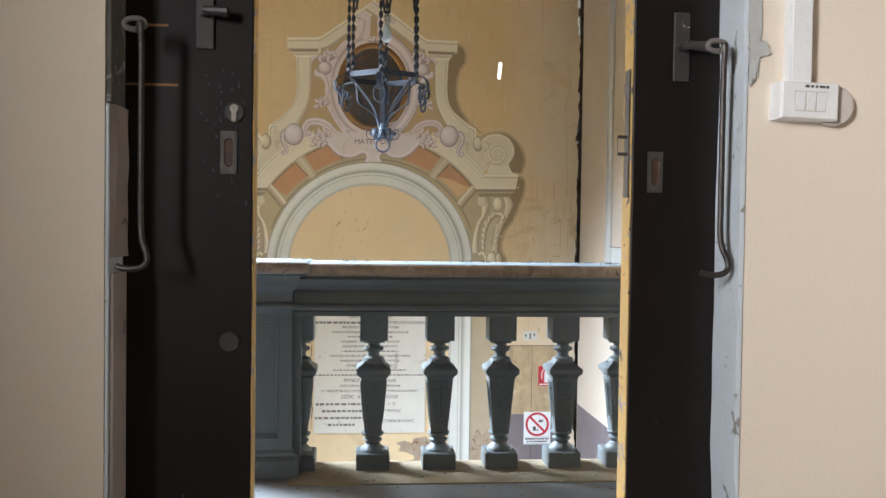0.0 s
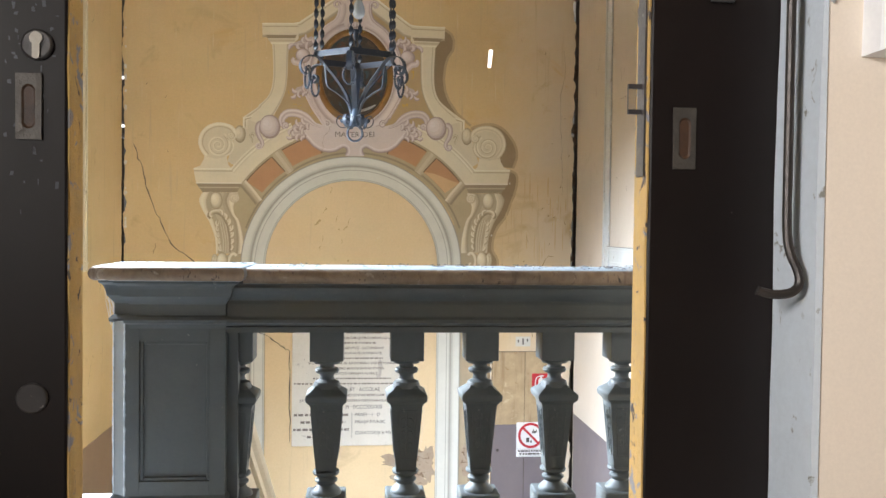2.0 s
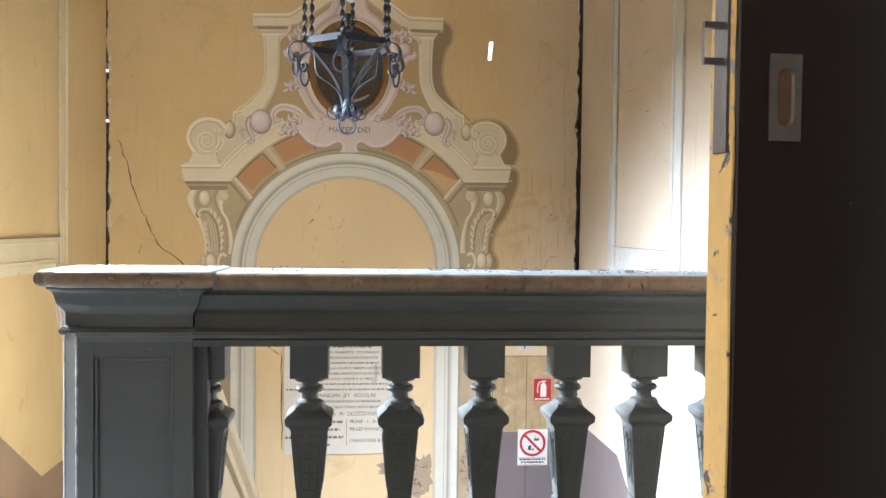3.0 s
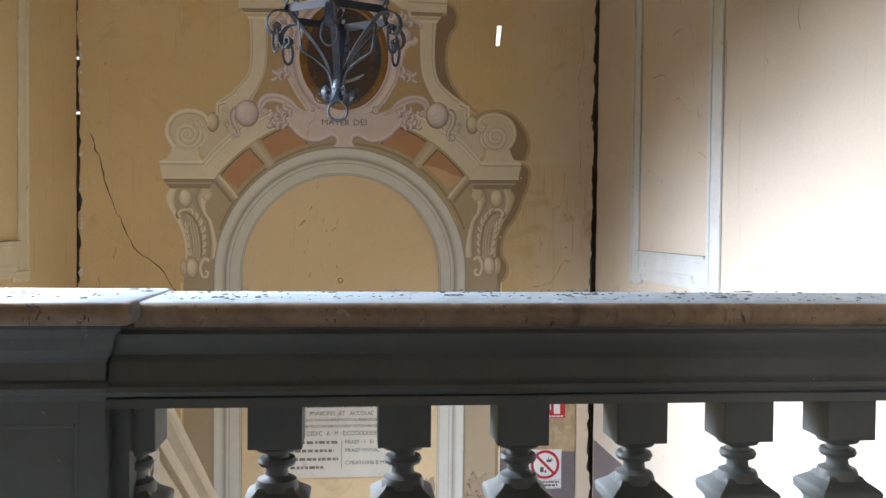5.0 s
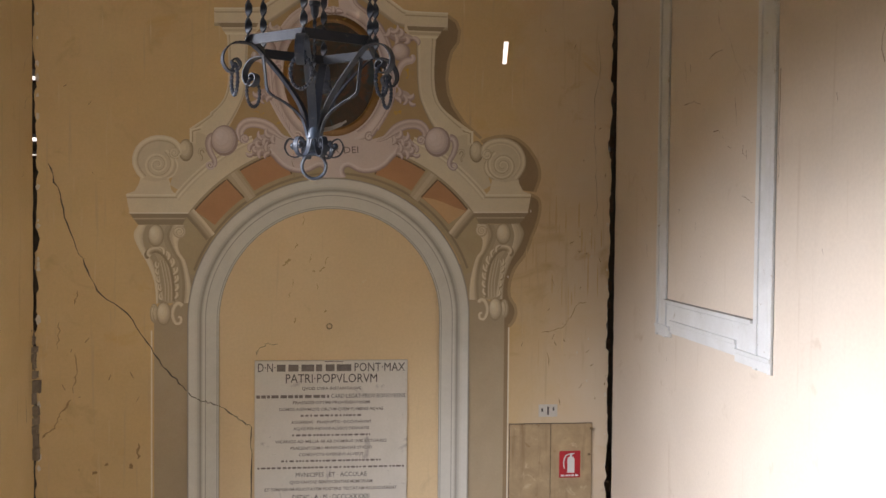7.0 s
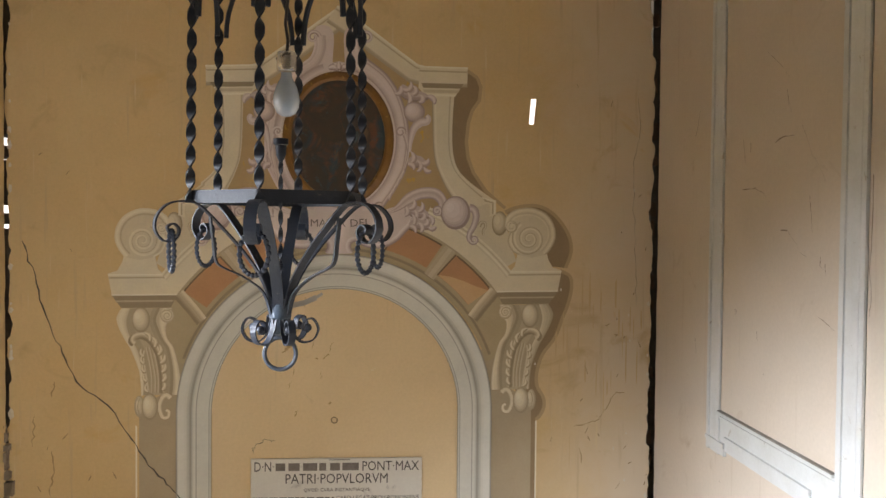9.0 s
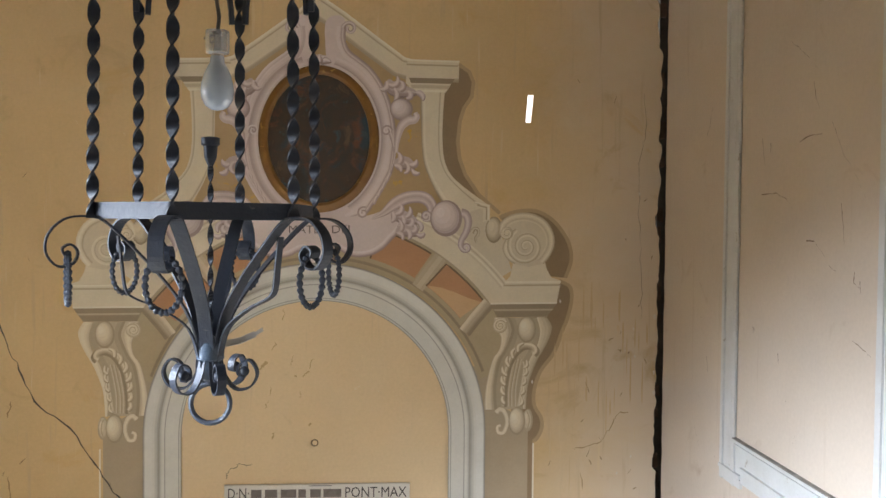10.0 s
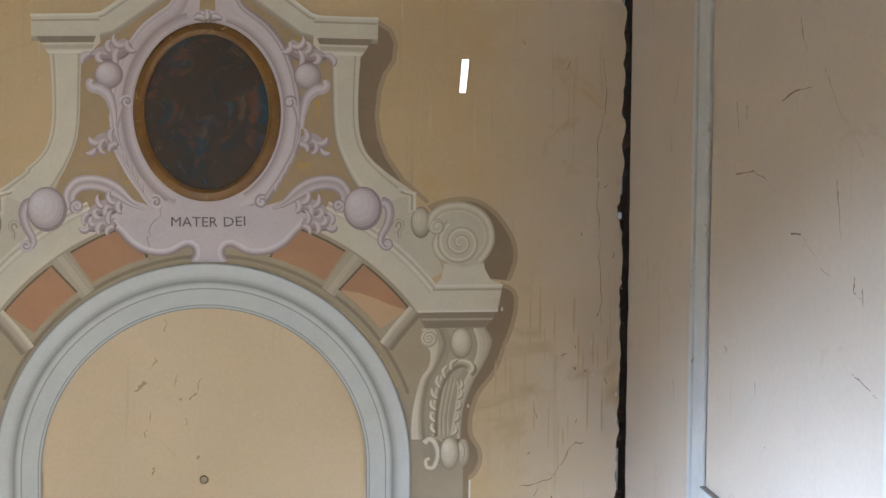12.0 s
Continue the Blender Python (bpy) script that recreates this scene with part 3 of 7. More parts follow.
def wall_panel(name, xw, s, material, label, ya, yb, wn, wf, zi=0.885, zlow=0.60, ztop=4.6):
    """Moulded frame on a side wall; s: which way it stands out."""
    h = holder(name, (xw, ya, 0.0), label, "wall panel", kind="structure")

    def piece(nm, rows, m=material):
        bm = bmesh.new()
        for y0, y1, z0, z1, t in rows:
            lo, hi = sorted((0.0, s * t))
            box(bm, lo, hi, y0 - ya, y1 - ya, z0, z1, 0.0015)
        return part(nm, bm, m, h)
    for a, b, d in ((ya, ya + wn, 1), (yb - wf, yb, -1)):
        o, k = (a, wn / 0.205) if d > 0 else (b, wf / 0.205)
        st = piece("stile", [(a, b, zlow, ztop, 0.006)])
        for f0, f1, t in ((0.0, 0.035, 0.018), (0.050, 0.150, 0.011), (0.165, 0.205, 0.016)):
            y0, y1 = sorted((o + d * f0 * k, o + d * f1 * k))
            lo, hi = sorted((0.0, s * t))
            bm = bmesh.new()
            box(bm, lo, hi, y0 - ya, y1 - ya, zlow + 0.002, ztop, 0.0015)
            part("bead", bm, material, st)
    ia, ib = ya + wn + 0.002, yb - wf - 0.002
    piece("rail", [(ia, ib, zlow + 0.04, zi, 0.006)])
    piece("ledge", [(ia, ib, zi - 0.016, zi, 0.030)])
    piece("ledge_dust", [(ia, ib, zi + 0.0005, zi + 0.006, 0.028)], LEDGE)
    piece("fillet", [(ia, ib, zi - 0.042, zi - 0.030, 0.015)])
    piece("lower_moulding", [(ya + 0.432, yb - 0.292, 0.712, 0.736, 0.024)])
    piece("lower_moulding", [(ya + 0.432, yb - 0.292, 0.648, 0.709, 0.016)])
    for a, b in ((ya + 0.002, ya + 0.430), (yb - 0.290, yb - 0.002)):
        piece("ear", [(a, b, 0.664, 0.687, 0.026)])
        piece("ear", [(a, b, 0.612, 0.661, 0.019)])


wall_panel("wall_panel_east", XR, -1, PANELW, "bluish-white moulded panel frame on the pale wall", 8.19, 9.965, 0.212, 0.195, 0.876)
wall_panel("wall_panel_west", XL, 1, PANELC, "cream moulded panel frame on the ochre wall", 8.02, 9.885, 0.205, 0.195, 0.915)

# ---- painted architecture on the end wall ----
XC = 0.374


def tones(name, dark, mid, light, high, steps=11):
    """A painter's scale from dark to highlight."""
    keys = [(0.0, dark), (0.5, mid), (0.8, light), (1.0, high)]
    out = []
    for i in range(steps):
        t = i / (steps - 1)
        for (t0, a), (t1, b) in zip(keys, keys[1:]):
            if t <= t1 + 1e-6:
                f = (t - t0) / (t1 - t0)
                c = tuple(x + (y - x) * f for x, y in zip(a, b))
                break
        out.append(mat(name, c, tuple(v * 0.88 for v in c), 0.9, 5, 60, 0.08))
    return out


CREAMS = tones("fresco_cream", (0.22, 0.155, 0.09), (0.55, 0.455, 0.315), (0.765, 0.675, 0.51), (0.85, 0.78, 0.63))
PINKS = tones("fresco_pink", (0.24, 0.16, 0.14), (0.50, 0.39, 0.36), (0.72, 0.61, 0.575), (0.80, 0.71, 0.69))
WHITES = tones("fresco_bluish_white", (0.26, 0.24, 0.20), (0.51, 0.495, 0.44), (0.70, 0.685, 0.62), (0.76, 0.755, 0.70))
C_CAST = mat("fresco_brown_cast_tone", (0.29, 0.205, 0.12), (0.35, 0.25, 0.15), 0.9, 4, 60, 0.08)
C_SOFT = mat("fresco_soft_cast_margin", (0.50, 0.365, 0.215), (0.45, 0.32, 0.185), 0.9, 4, 60, 0.08)
C_OLIVE = mat("fresco_olive_band", (0.50, 0.405, 0.255), (0.43, 0.34, 0.21), 0.9, 4, 60, 0.08)
C_ORANGE = mat("fresco_terracotta_panel", (0.55, 0.30, 0.16), (0.47, 0.25, 0.13), 0.9, 5, 60, 0.08)
C_PEACH = mat("fresco_peach_panel", (0.66, 0.44, 0.25), (0.60, 0.38, 0.20), 0.9, 5, 60, 0.08)
C_FIELD = mat("fresco_tan_field", (0.52, 0.37, 0.20), (0.44, 0.30, 0.15), 0.9, 4, 60, 0.08, spots=[(9, 0.62, 0.68, (0.62, 0.38, 0.08))])
C_PIL = mat("fresco_taupe_pilaster", (0.47, 0.38, 0.26), (0.42, 0.33, 0.22), 0.9, 3, 60, 0.08)
C_ARCH = mat("pale_ochre_arch_field", (0.79, 0.61, 0.38), (0.73, 0.55, 0.33), 0.9, 1.1, 45, 0.05, 0.5, spots=[(2.3, 0.62, 0.78, (0.60, 0.45, 0.27)), (9.0, 0.71, 0.74, (0.78, 0.65, 0.45))],
              streaks=[(0.9, 16.0, 0.62, 0.80, (0.62, 0.48, 0.31))])
LAYER = 0.0022


def sheet_y(k):
    return YB - LAYER * k


def fz(u, z):
    """Height on the wall: the painted levels rise a little to one side."""
    return z + 0.012 + 0.012 * u + 0.012 * (z - 1.4)


def fill(bm, pts, k, mi=0):
    """One painted field with an outline in (u, z), a thin coat on the wall."""
    a = [bm.verts.new((XC + u, sheet_y(k), fz(u, z))) for u, z in pts]
    b = [bm.verts.new((XC + u, YB + 0.004, fz(u, z))) for u, z in pts]
    f = bm.faces.new(a)
    f.material_index = mi
    n = len(pts)
    for i in range(n):
        q = bm.faces.new((a[i], a[(i + 1) % n], b[(i + 1) % n], b[i]))
        q.material_index = mi


def curve(pts, n=8):
    """Smooth path through points."""
    out = []
    p = [pts[0]] + list(pts) + [pts[-1]]
    for i in range(1, len(p) - 2):
        for j in range(n):
            t = j / n
            out.append(tuple(0.5 * (2 * p[i][c] + (p[i + 1][c] - p[i - 1][c]) * t + (2 * p[i - 1][c] - 5 * p[i][c] + 4 * p[i + 1][c] - p[i + 2][c]) * t * t
                                    + (3 * p[i][c] - p[i - 1][c] - 3 * p[i + 1][c] + p[i + 2][c]) * t ** 3) for c in (0, 1)))
    return out + [tuple(pts[-1])]


def soften(offs, mis, sub=4):
    """Subdivide bands and blend their tones at the seams, as a painter shades a moulding."""
    if len(mis) < 2 or max(mis) > 10:
        return list(offs), list(mis)
    w = [abs(b - a) for a, b in zip(offs, offs[1:])]
    o2, m2 = [offs[0]], []
    for i, (a, b) in enumerate(zip(offs, offs[1:])):
        for k in range(sub):
            f = (k + 0.5) / sub
            j, dist = (i - 1, f * w[i]) if f < 0.5 else (i + 1, (1 - f) * w[i])
            t = mis[i]
            if 0 <= j < len(mis):
                h = 0.5 * max(min(w[i], 2.5 * w[j]), 1e-6)
                if dist < h:
                    t = mis[i] + (mis[j] - mis[i]) * (0.5 - dist / (2 * h))
            m2.append(int(round(t)))
            o2.append(a + (b - a) * (k + 1) / sub)
    return o2, m2


def brush(bm, pts, offs, mis, k, taper=None, closed=False):
    """Parallel painted bands along a path: offs are distances to the path's left, mis the tone between each two."""
    offs, mis = soften(offs, mis)
    n = len(pts)
    cols = []
    for i, (u, z) in enumerate(pts):
        if closed:
            a, c = pts[i - 1], pts[(i + 1) % n]
        else:
            a, c = pts[max(i - 1, 0)], pts[min(i + 1, n - 1)]
        d = Vector((c[0] - a[0], c[1] - a[1]))
        d = d.normalized() if d.length else Vector((1, 0))
        nu, nz = -d.y, d.x
        w = taper(i / max(1, n - 1)) if taper else 1.0
        cols.append([bm.verts.new((XC + u + nu * o * w, sheet_y(k), fz(u, z) + nz * o * w)) for o in offs])
    rows = list(zip(cols, cols[1:])) + ([(cols[-1], cols[0])] if closed else [])
    for a, c in rows:
        for j, mi in enumerate(mis):
            f = bm.faces.new((a[j], c[j], c[j + 1], a[j + 1]))
            f.material_index = mi


def strips(bm, left, right, fracs, mis, k, s=1):
    """Shaded bands between two edges."""
    fr, ms = soften(fracs, mis)
    tr = [[bm.verts.new((XC + s * (a[0] + (b[0] - a[0]) * f), sheet_y(k), fz(s * a[0], a[1] + (b[1] - a[1]) * f))) for a, b in zip(left, right)] for f in fr]
    for p, q, mi in zip(tr, tr[1:], ms):
        for i in range(len(p) - 1):
            bm.faces.new((p[i], p[i + 1], q[i + 1], q[i])).material_index = mi


def arc(cu, cz, r, a0, a1, n=24, rz=None):
    rz = rz or r
    return [(cu + r * math.cos(radians(a0 + (a1 - a0) * i / n)), cz + rz * math.sin(radians(a0 + (a1 - a0) * i / n))) for i in range(n + 1)]


def spiral(cu, cz, r0, r1, a0, turn, n=40):
    return [(cu + (r0 + (r1 - r0) * (i / n) ** 0.8) * math.cos(radians(a0 + turn * i / n)), cz + (r0 + (r1 - r0) * (i / n) ** 0.8) * math.sin(radians(a0 + turn * i / n))) for i in range(n + 1)]


def flip(pts, s):
    return [(s * u, z) for u, z in pts]


def ball(bm, cu, cz, ru, rz, k, mis, s=1):
    """A painted ball: nested ovals that pass softly from dark to light towards the upper left."""
    n, rings = 10, []
    for j in range(n):
        q = 1 - 0.9 * (j / n) ** 0.9
        rings.append([bm.verts.new((XC + u, sheet_y(k + j * 0.14), fz(u, z))) for u, z in arc(cu - ru * 0.50 * (1 - q), cz + rz * 0.44 * (1 - q), ru * q, 0, 360, 24, rz * q)[:-1]])
    for j, ring in enumerate(rings):
        x = (j / (n - 1)) ** 0.6 * (len(mis) - 1)
        a = min(int(x), len(mis) - 2)
        mi = int(round(mis[a] + (mis[a + 1] - mis[a]) * (x - a)))
        if j == n - 1:
            bm.faces.new(ring).material_index = mi
        else:
            for i in range(24):
                bm.faces.new((ring[i], ring[(i + 1) % 24], rings[j + 1][(i + 1) % 24], rings[j + 1][i])).material_index = mi


fresco = holder("wall_painting", (0, 0, 0), "painted cream and pink arch frame with scrolls on plaster", "wall painting")
FM = CREAMS + [C_CAST, C_OLIVE, C_ORANGE, C_PEACH, C_FIELD, C_PIL, C_SOFT, C_ARCH]
LI, HI, MI, DK, LN = 8, 10, 5, 2, 0            # steps of the scale
CA, OL, OR, PE, FI, PI_, SO, AF = range(11, 19)
ZS = 0.594                                     # springing of the arch

def flipw(pts, s):
    """Mirrored pieces of the upper frame, which the painter drew a little wider on one side."""
    return [(u, z) if s > 0 else (-1.03 * u, z) for u, z in pts]


def leafshape(t):
    return max(0.06, math.sin(math.pi * (0.13 + 0.87 * t)) ** 0.7)


def petal(bm, pts, w, k, mis, s=1, dark=2):
    """One painted leaf lobe along a path: a dark rim below it, then shaded bands."""
    path = curve(pts, 6)
    brush(bm, [(u + 0.004, z - 0.007) for u, z in path], (-w * 1.12, w * 1.12), (dark,), k, leafshape)
    brush(bm, path, [v * w * s for v in (-1, -0.55, -0.1, 0.45, 1)], mis, k + 0.35, leafshape)


def frond(bm, stem, n, size, k, s, seed, mis=(5, 8, 9, 7)):
    """Crumpled acanthus: broad curled lobes in turn on both sides of a full stem, largest in the middle, and one at the tip."""
    rnd = random.Random(seed)
    line = curve(stem, 8)
    brush(bm, [(s * u + 0.006, z - 0.010) for u, z in line], (-size * 0.52, size * 0.52), (2,), k - 0.45, leafshape)
    brush(bm, flip(line, s), [v * size * s for v in (-0.48, -0.2, 0.1, 0.48)], (4, 7, 6), k - 0.2, leafshape)
    for i in range(n + 1):
        f = i / n
        j = min(int(f * (len(line) - 2)), len(line) - 2)
        p, q = line[j], line[j + 1]
        head = math.degrees(math.atan2(q[1] - p[1], q[0] - p[0]))
        side = 0 if i == n else (1 if i % 2 else -1)
        a = head + side * rnd.uniform(24, 48)
        ln = size * (0.75 + 0.45 * math.sin(math.pi * min(0.9, f + 0.15))) * rnd.uniform(0.85, 1.1)
        bend = side * rnd.uniform(70, 140) if side else rnd.choice((-90, 90))
        pts = [p]
        for m in range(1, 6):
            h = radians(a + bend * (m - 1) / 4)
            pts.append((pts[-1][0] + ln / 5 * math.cos(h), pts[-1][1] + ln / 5 * math.sin(h)))
        petal(bm, flip(pts, s), size * rnd.uniform(0.17, 0.22), k + 0.09 * i, mis, s, 4)


# cast tones on the plaster beside the painted relief
PIL_OUT = curve([(0.865, 2.99), (0.852, 2.80), (0.850, 2.62), (0.866, 2.49), (0.912, 2.39), (1.016, 2.295), (1.183, 2.178)], 6)
PIL_IN = curve([(0.690, 2.99), (0.697, 2.80), (0.702, 2.62), (0.716, 2.49), (0.748, 2.39), (0.810, 2.26), (0.92, 2.09)], 6)


def tone(name, pts, k, mi, label="", rim=None):
    b = bmesh.new()
    fill(b, pts, k, mi)
    if rim:
        brush(b, rim, (-0.013, 0.013), (SO,), k + 0.12)
    return part(name, b, FM, fresco, label)


sh = [(0.96, 3.15), (1.035, 3.10), (1.065, 3.03), (1.055, 2.93), (1.0, 2.85), (0.972, 2.76), (0.958, 2.62), (0.972, 2.50), (1.014, 2.388), (1.11, 2.249), (1.26, 2.12)]
tone("cast_tone", PIL_OUT[::-1] + [(0.86, 3.0)] + sh, 0.6, CA, "", sh)
sh = curve([(1.26, 2.09), (1.325, 2.118), (1.42, 2.138), (1.514, 2.136), (1.60, 2.10), (1.68, 2.03), (1.756, 1.912), (1.776, 1.79), (1.735, 1.665)], 5)
tone("cast_tone", sh + [(1.60, 1.68), (1.5, 1.9)], 0.25, CA, "", sh)
sh = curve([(1.69, 1.645), (1.77, 1.60), (1.782, 1.50), (1.75, 1.37), (1.717, 1.29), (1.659, 1.136), (1.565, 1.01), (1.522, 0.88), (1.522, 0.77), (1.572, 0.68), (1.577, 0.60), (1.53, 0.52), (1.44, 0.50)], 5)
tone("cast_tone", sh + [(1.3, 0.9), (1.5, 1.5)], 0.05, CA, "", sh)
tone("arch_field", [(-0.94, -2.59), (-0.94, ZS)] + arc(-0.018, ZS, 0.935, 180, 0, 48) + [(0.905, -2.59)], 0.4, AF, "paler ochre plaster field inside the arch")
for s in (-1, 1):
    tone("painted_pilaster", flip([(1.15, -2.59), (1.15, 0.70), (1.08, 1.05), (1.24, 1.05), (1.29, 0.76), (1.478, 0.66), (1.478, -2.59)], s), 0.7, PI_)
tone("cast_tone", [(1.478, -2.59), (1.478, 0.56), (1.512, 0.56), (1.512, -2.59)], 0.85, CA)
tone("edge_line", [(1.512, -2.59), (1.512, 0.50), (1.524, 0.50), (1.524, -2.59)], 0.8, HI)
tone("edge_line", [(-1.505, -2.59), (-1.505, 0.52), (-1.493, 0.52), (-1.493, -2.59)], 0.8, HI)

# field behind the oval and gable
bm = bmesh.new()
fill(bm, [(-0.77, 2.95), (-0.62, 3.15), (0, 3.58), (0.62, 3.15), (0.75, 2.95), (0.72, 2.5), (0.86, 2.2), (0.7, 1.95), (-0.7, 1.95), (-0.86, 2.2), (-0.74, 2.5)], 1, FI)
part("field", bm, FM, fresco)

# arch surround with terracotta panels
bm = bmesh.new()
brush(bm, arc(0, ZS, 1.0, 18, 162, 60), (-0.555, -0.185), (OL,), 1.6)
part("arch_surround", bm, FM, fresco)
for s in (-1, 1):
    for a0, a1 in ((38.5, 53), (58.0, 73.0)):
        p = arc(0, ZS, 1.468, a0, a1, 10) + arc(0, ZS, 1.265, a1 + 1.0, a0 + 0.5, 10)
        panel = tone("terracotta_panel", flip(p, s), 2.2, OR, "terracotta painted panel")
        bm = bmesh.new()
        brush(bm, flip([arc(0, ZS, 1.265, a1 + 1.0, a1, 1)[0]] + arc(0, ZS, 1.470, a1, a0, 10), s), (-0.006, 0.006), (LN,), 2.8)
        part("panel_edge", bm, FM, panel)
    bm = bmesh.new()
    brush(bm, flip(arc(0, ZS, 1.225, 20, 88, 40), s), (-0.010, 0.010), (DK,), 2.0)
    part("groove", bm, FM, fresco)
    # rib between the panels
    bm = bmesh.new()
    brush(bm, flip([arc(0, ZS, 1.50, 55.4, 56, 1)[0], arc(0, ZS, 1.22, 56, 56.6, 1)[0]], s), (-0.045, -0.015, 0.02, 0.045), (MI, 6, MI), 2.3)
    part("rib", bm, FM, fresco)
tone("peach_panel", [arc(0, ZS, 1.455, 38.5, 39, 1)[0], arc(0, ZS, 1.40, 42, 43, 1)[0], arc(0, ZS, 1.36, 46, 47, 1)[0], arc(0, ZS, 1.32, 50, 51, 1)[0], arc(0, ZS, 1.275, 53.5, 51, 1)[0]] + arc(0, ZS, 1.268, 53, 39, 6), 2.6, PE, "lighter peach painted panel")

for s in (-1, 1):
    # plain band of the frame over the panels, with its raised edge towards the scrolls
    bm = bmesh.new()
    brush(bm, flip(arc(0, ZS, 1.56, 36.5, 66, 24), s), [v * s for v in (0.075, 0.062, -0.060, -0.075, -0.092, -0.105, -0.122)], (4, 8, 7, 10, 5, 9), 3)
    part("moulded_arc", bm, FM, fresco)
    tone("spandrel", flip([(0.80, 1.98), (0.86, 2.14), (0.99, 2.14), (1.12, 2.17), (1.186, 2.16), (1.19, 2.05), (1.27, 2.0), (1.30, 1.86), (1.35, 1.72), (1.25, 1.66), (1.1, 1.80), (0.95, 1.90)], s), 2.45, 7)
    # cornice of the corbel
    for pts, mi in (([(1.20, 1.483), (1.315, 1.645), (1.702, 1.645), (1.692, 1.585), (1.673, 1.487)], LI), ([(1.308, 1.645), (1.702, 1.645), (1.700, 1.632), (1.300, 1.632)], HI),
                    ([(1.295, 1.622), (1.697, 1.622), (1.695, 1.610), (1.287, 1.610)], MI), ([(1.205, 1.496), (1.677, 1.496), (1.673, 1.484), (1.20, 1.484)], HI),
                    ([(1.20, 1.483), (1.673, 1.485), (1.605, 1.394), (1.248, 1.392)], DK), ([(1.222, 1.450), (1.650, 1.450), (1.640, 1.437), (1.230, 1.437)], MI), ([(1.240, 1.410), (1.616, 1.410), (1.603, 1.392), (1.250, 1.392)], LI)):
        tone("cornice_band", flip(pts, s), 3.2 + 0.25 * (mi != LI) + (0.2 if mi in (HI, MI) else 0), mi)
    # dark lower moulding that follows the arch below the cornice
    bm = bmesh.new()
    brush(bm, flip([(1.20, 1.485), (1.10, 1.37), (1.03, 1.28)], s), [v * s for v in (-0.06, -0.035, 0.0, 0.03)], (LI, MI, DK), 3.1)
    part("corbel_cornice", bm, FM, fresco)
    # foot of the volute, then the volute: a broad scroll whose rim ends in a small curl
    tone("volute_foot", flip([(1.363, 1.79), (1.583, 1.79), (1.598, 1.73), (1.632, 1.67), (1.702, 1.646), (1.308, 1.646), (1.340, 1.68)], s), 3.4, LI)
    bm = bmesh.new()
    rim = curve([(1.262, 1.965), (1.256, 2.0), (1.274, 2.062), (1.348, 2.110), (1.467, 2.120), (1.574, 2.075), (1.635, 1.993), (1.648, 1.90), (1.618, 1.822), (1.573, 1.766)], 6)
    fill(bm, flip(rim + [(1.47, 1.745), (1.365, 1.766), (1.317, 1.794), (1.284, 1.853), (1.284, 1.912), (1.29, 1.94)], s), 3.7, 7)
    brush(bm, flip(rim, s), [v * s for v in (0.004, -0.008, -0.020, -0.034, -0.046, -0.058)], (5, 9, 8, 6, 8) if s > 0 else (8, 10, 8, 5, 7), 4.0, lambda t: min(1.0, 0.5 + 3 * t))
    brush(bm, flip(curve([(1.30, 1.935), (1.284, 1.90), (1.284, 1.853), (1.317, 1.796), (1.37, 1.766)], 6), s), [v * s for v in (0.0, 0.012, 0.03)], (5, 9) if s > 0 else (9, 6), 4.0)
    brush(bm, flip(spiral(1.448, 1.888, 0.130, 0.012, 120, 900, 110), s), [v * s for v in (-0.019, -0.012, -0.004, 0.010, 0.017)], (5, 6, 9, 7) if s > 0 else (7, 9, 8, 5), 4.2, lambda t: 1 - 0.55 * t)
    ball(bm, s * 1.311, 1.981, 0.046, 0.046, 4.3, (5, 7, 9))
    brush(bm, flip(spiral(1.311, 1.981, 0.042, 0.008, 180, 520, 40), s), (-0.009, -0.003, 0.005, 0.009), (4, 9, 7), 6.0, lambda t: 1 - 0.4 * t)
    part("volute", bm, FM, fresco)
    bm = bmesh.new()
    ball(bm, s * 1.219, 2.005, 0.060, 0.092, 2.6, (DK, MI, 7, 8))
    part("oval_boss", bm, FM, fresco)
    # small ochre hook between the scrolls
    bm = bmesh.new()
    brush(bm, flip(curve([(1.062, 1.985), (1.078, 2.012), (1.104, 2.008), (1.108, 1.978), (1.090, 1.95), (1.094, 1.918)], 6), s), [v * s for v in (-0.013, -0.003, 0.008, 0.013)], (3, 8, 4), 4.8, lambda t: 1.1 - 0.5 * t)
    part("small_hook", bm, FM, fresco)
    bm = bmesh.new()
    # upright pilaster with its sweeping foot
    strips(bm, flipw(PIL_IN, 1) if s > 0 else [(1.03 * u, z) for u, z in PIL_IN], PIL_OUT if s > 0 else [(u * (1.03 if z > 2.3 else 1.01), z) for u, z in PIL_OUT],
           (0, 0.05, 0.11, 0.20, 0.72, 0.80, 0.85, 0.92, 1.0), (3, 7, 9, 8, 8, 5, 8, 8) if s > 0 else (7, 5, 8, 8, 8, 9, 5, 8), 3.0, s)
    fill(bm, flip([(1.115, 2.19), (1.19, 2.18), (1.19, 2.072), (1.140, 2.058), (1.140, 2.15), (1.115, 2.155)], s), 3.5, LI)
    brush(bm, flip([(1.10, 2.178), (1.165, 2.160), (1.165, 2.075)], s), (-0.005, 0.005), (4,), 3.8)
    brush(bm, flip([(1.08, 2.20), (1.180, 2.172), (1.180, 2.080)], s), (-0.004, 0.004), (HI,), 3.9)
    part("sweeping_pilaster", bm, FM, fresco)
    bm = bmesh.new()
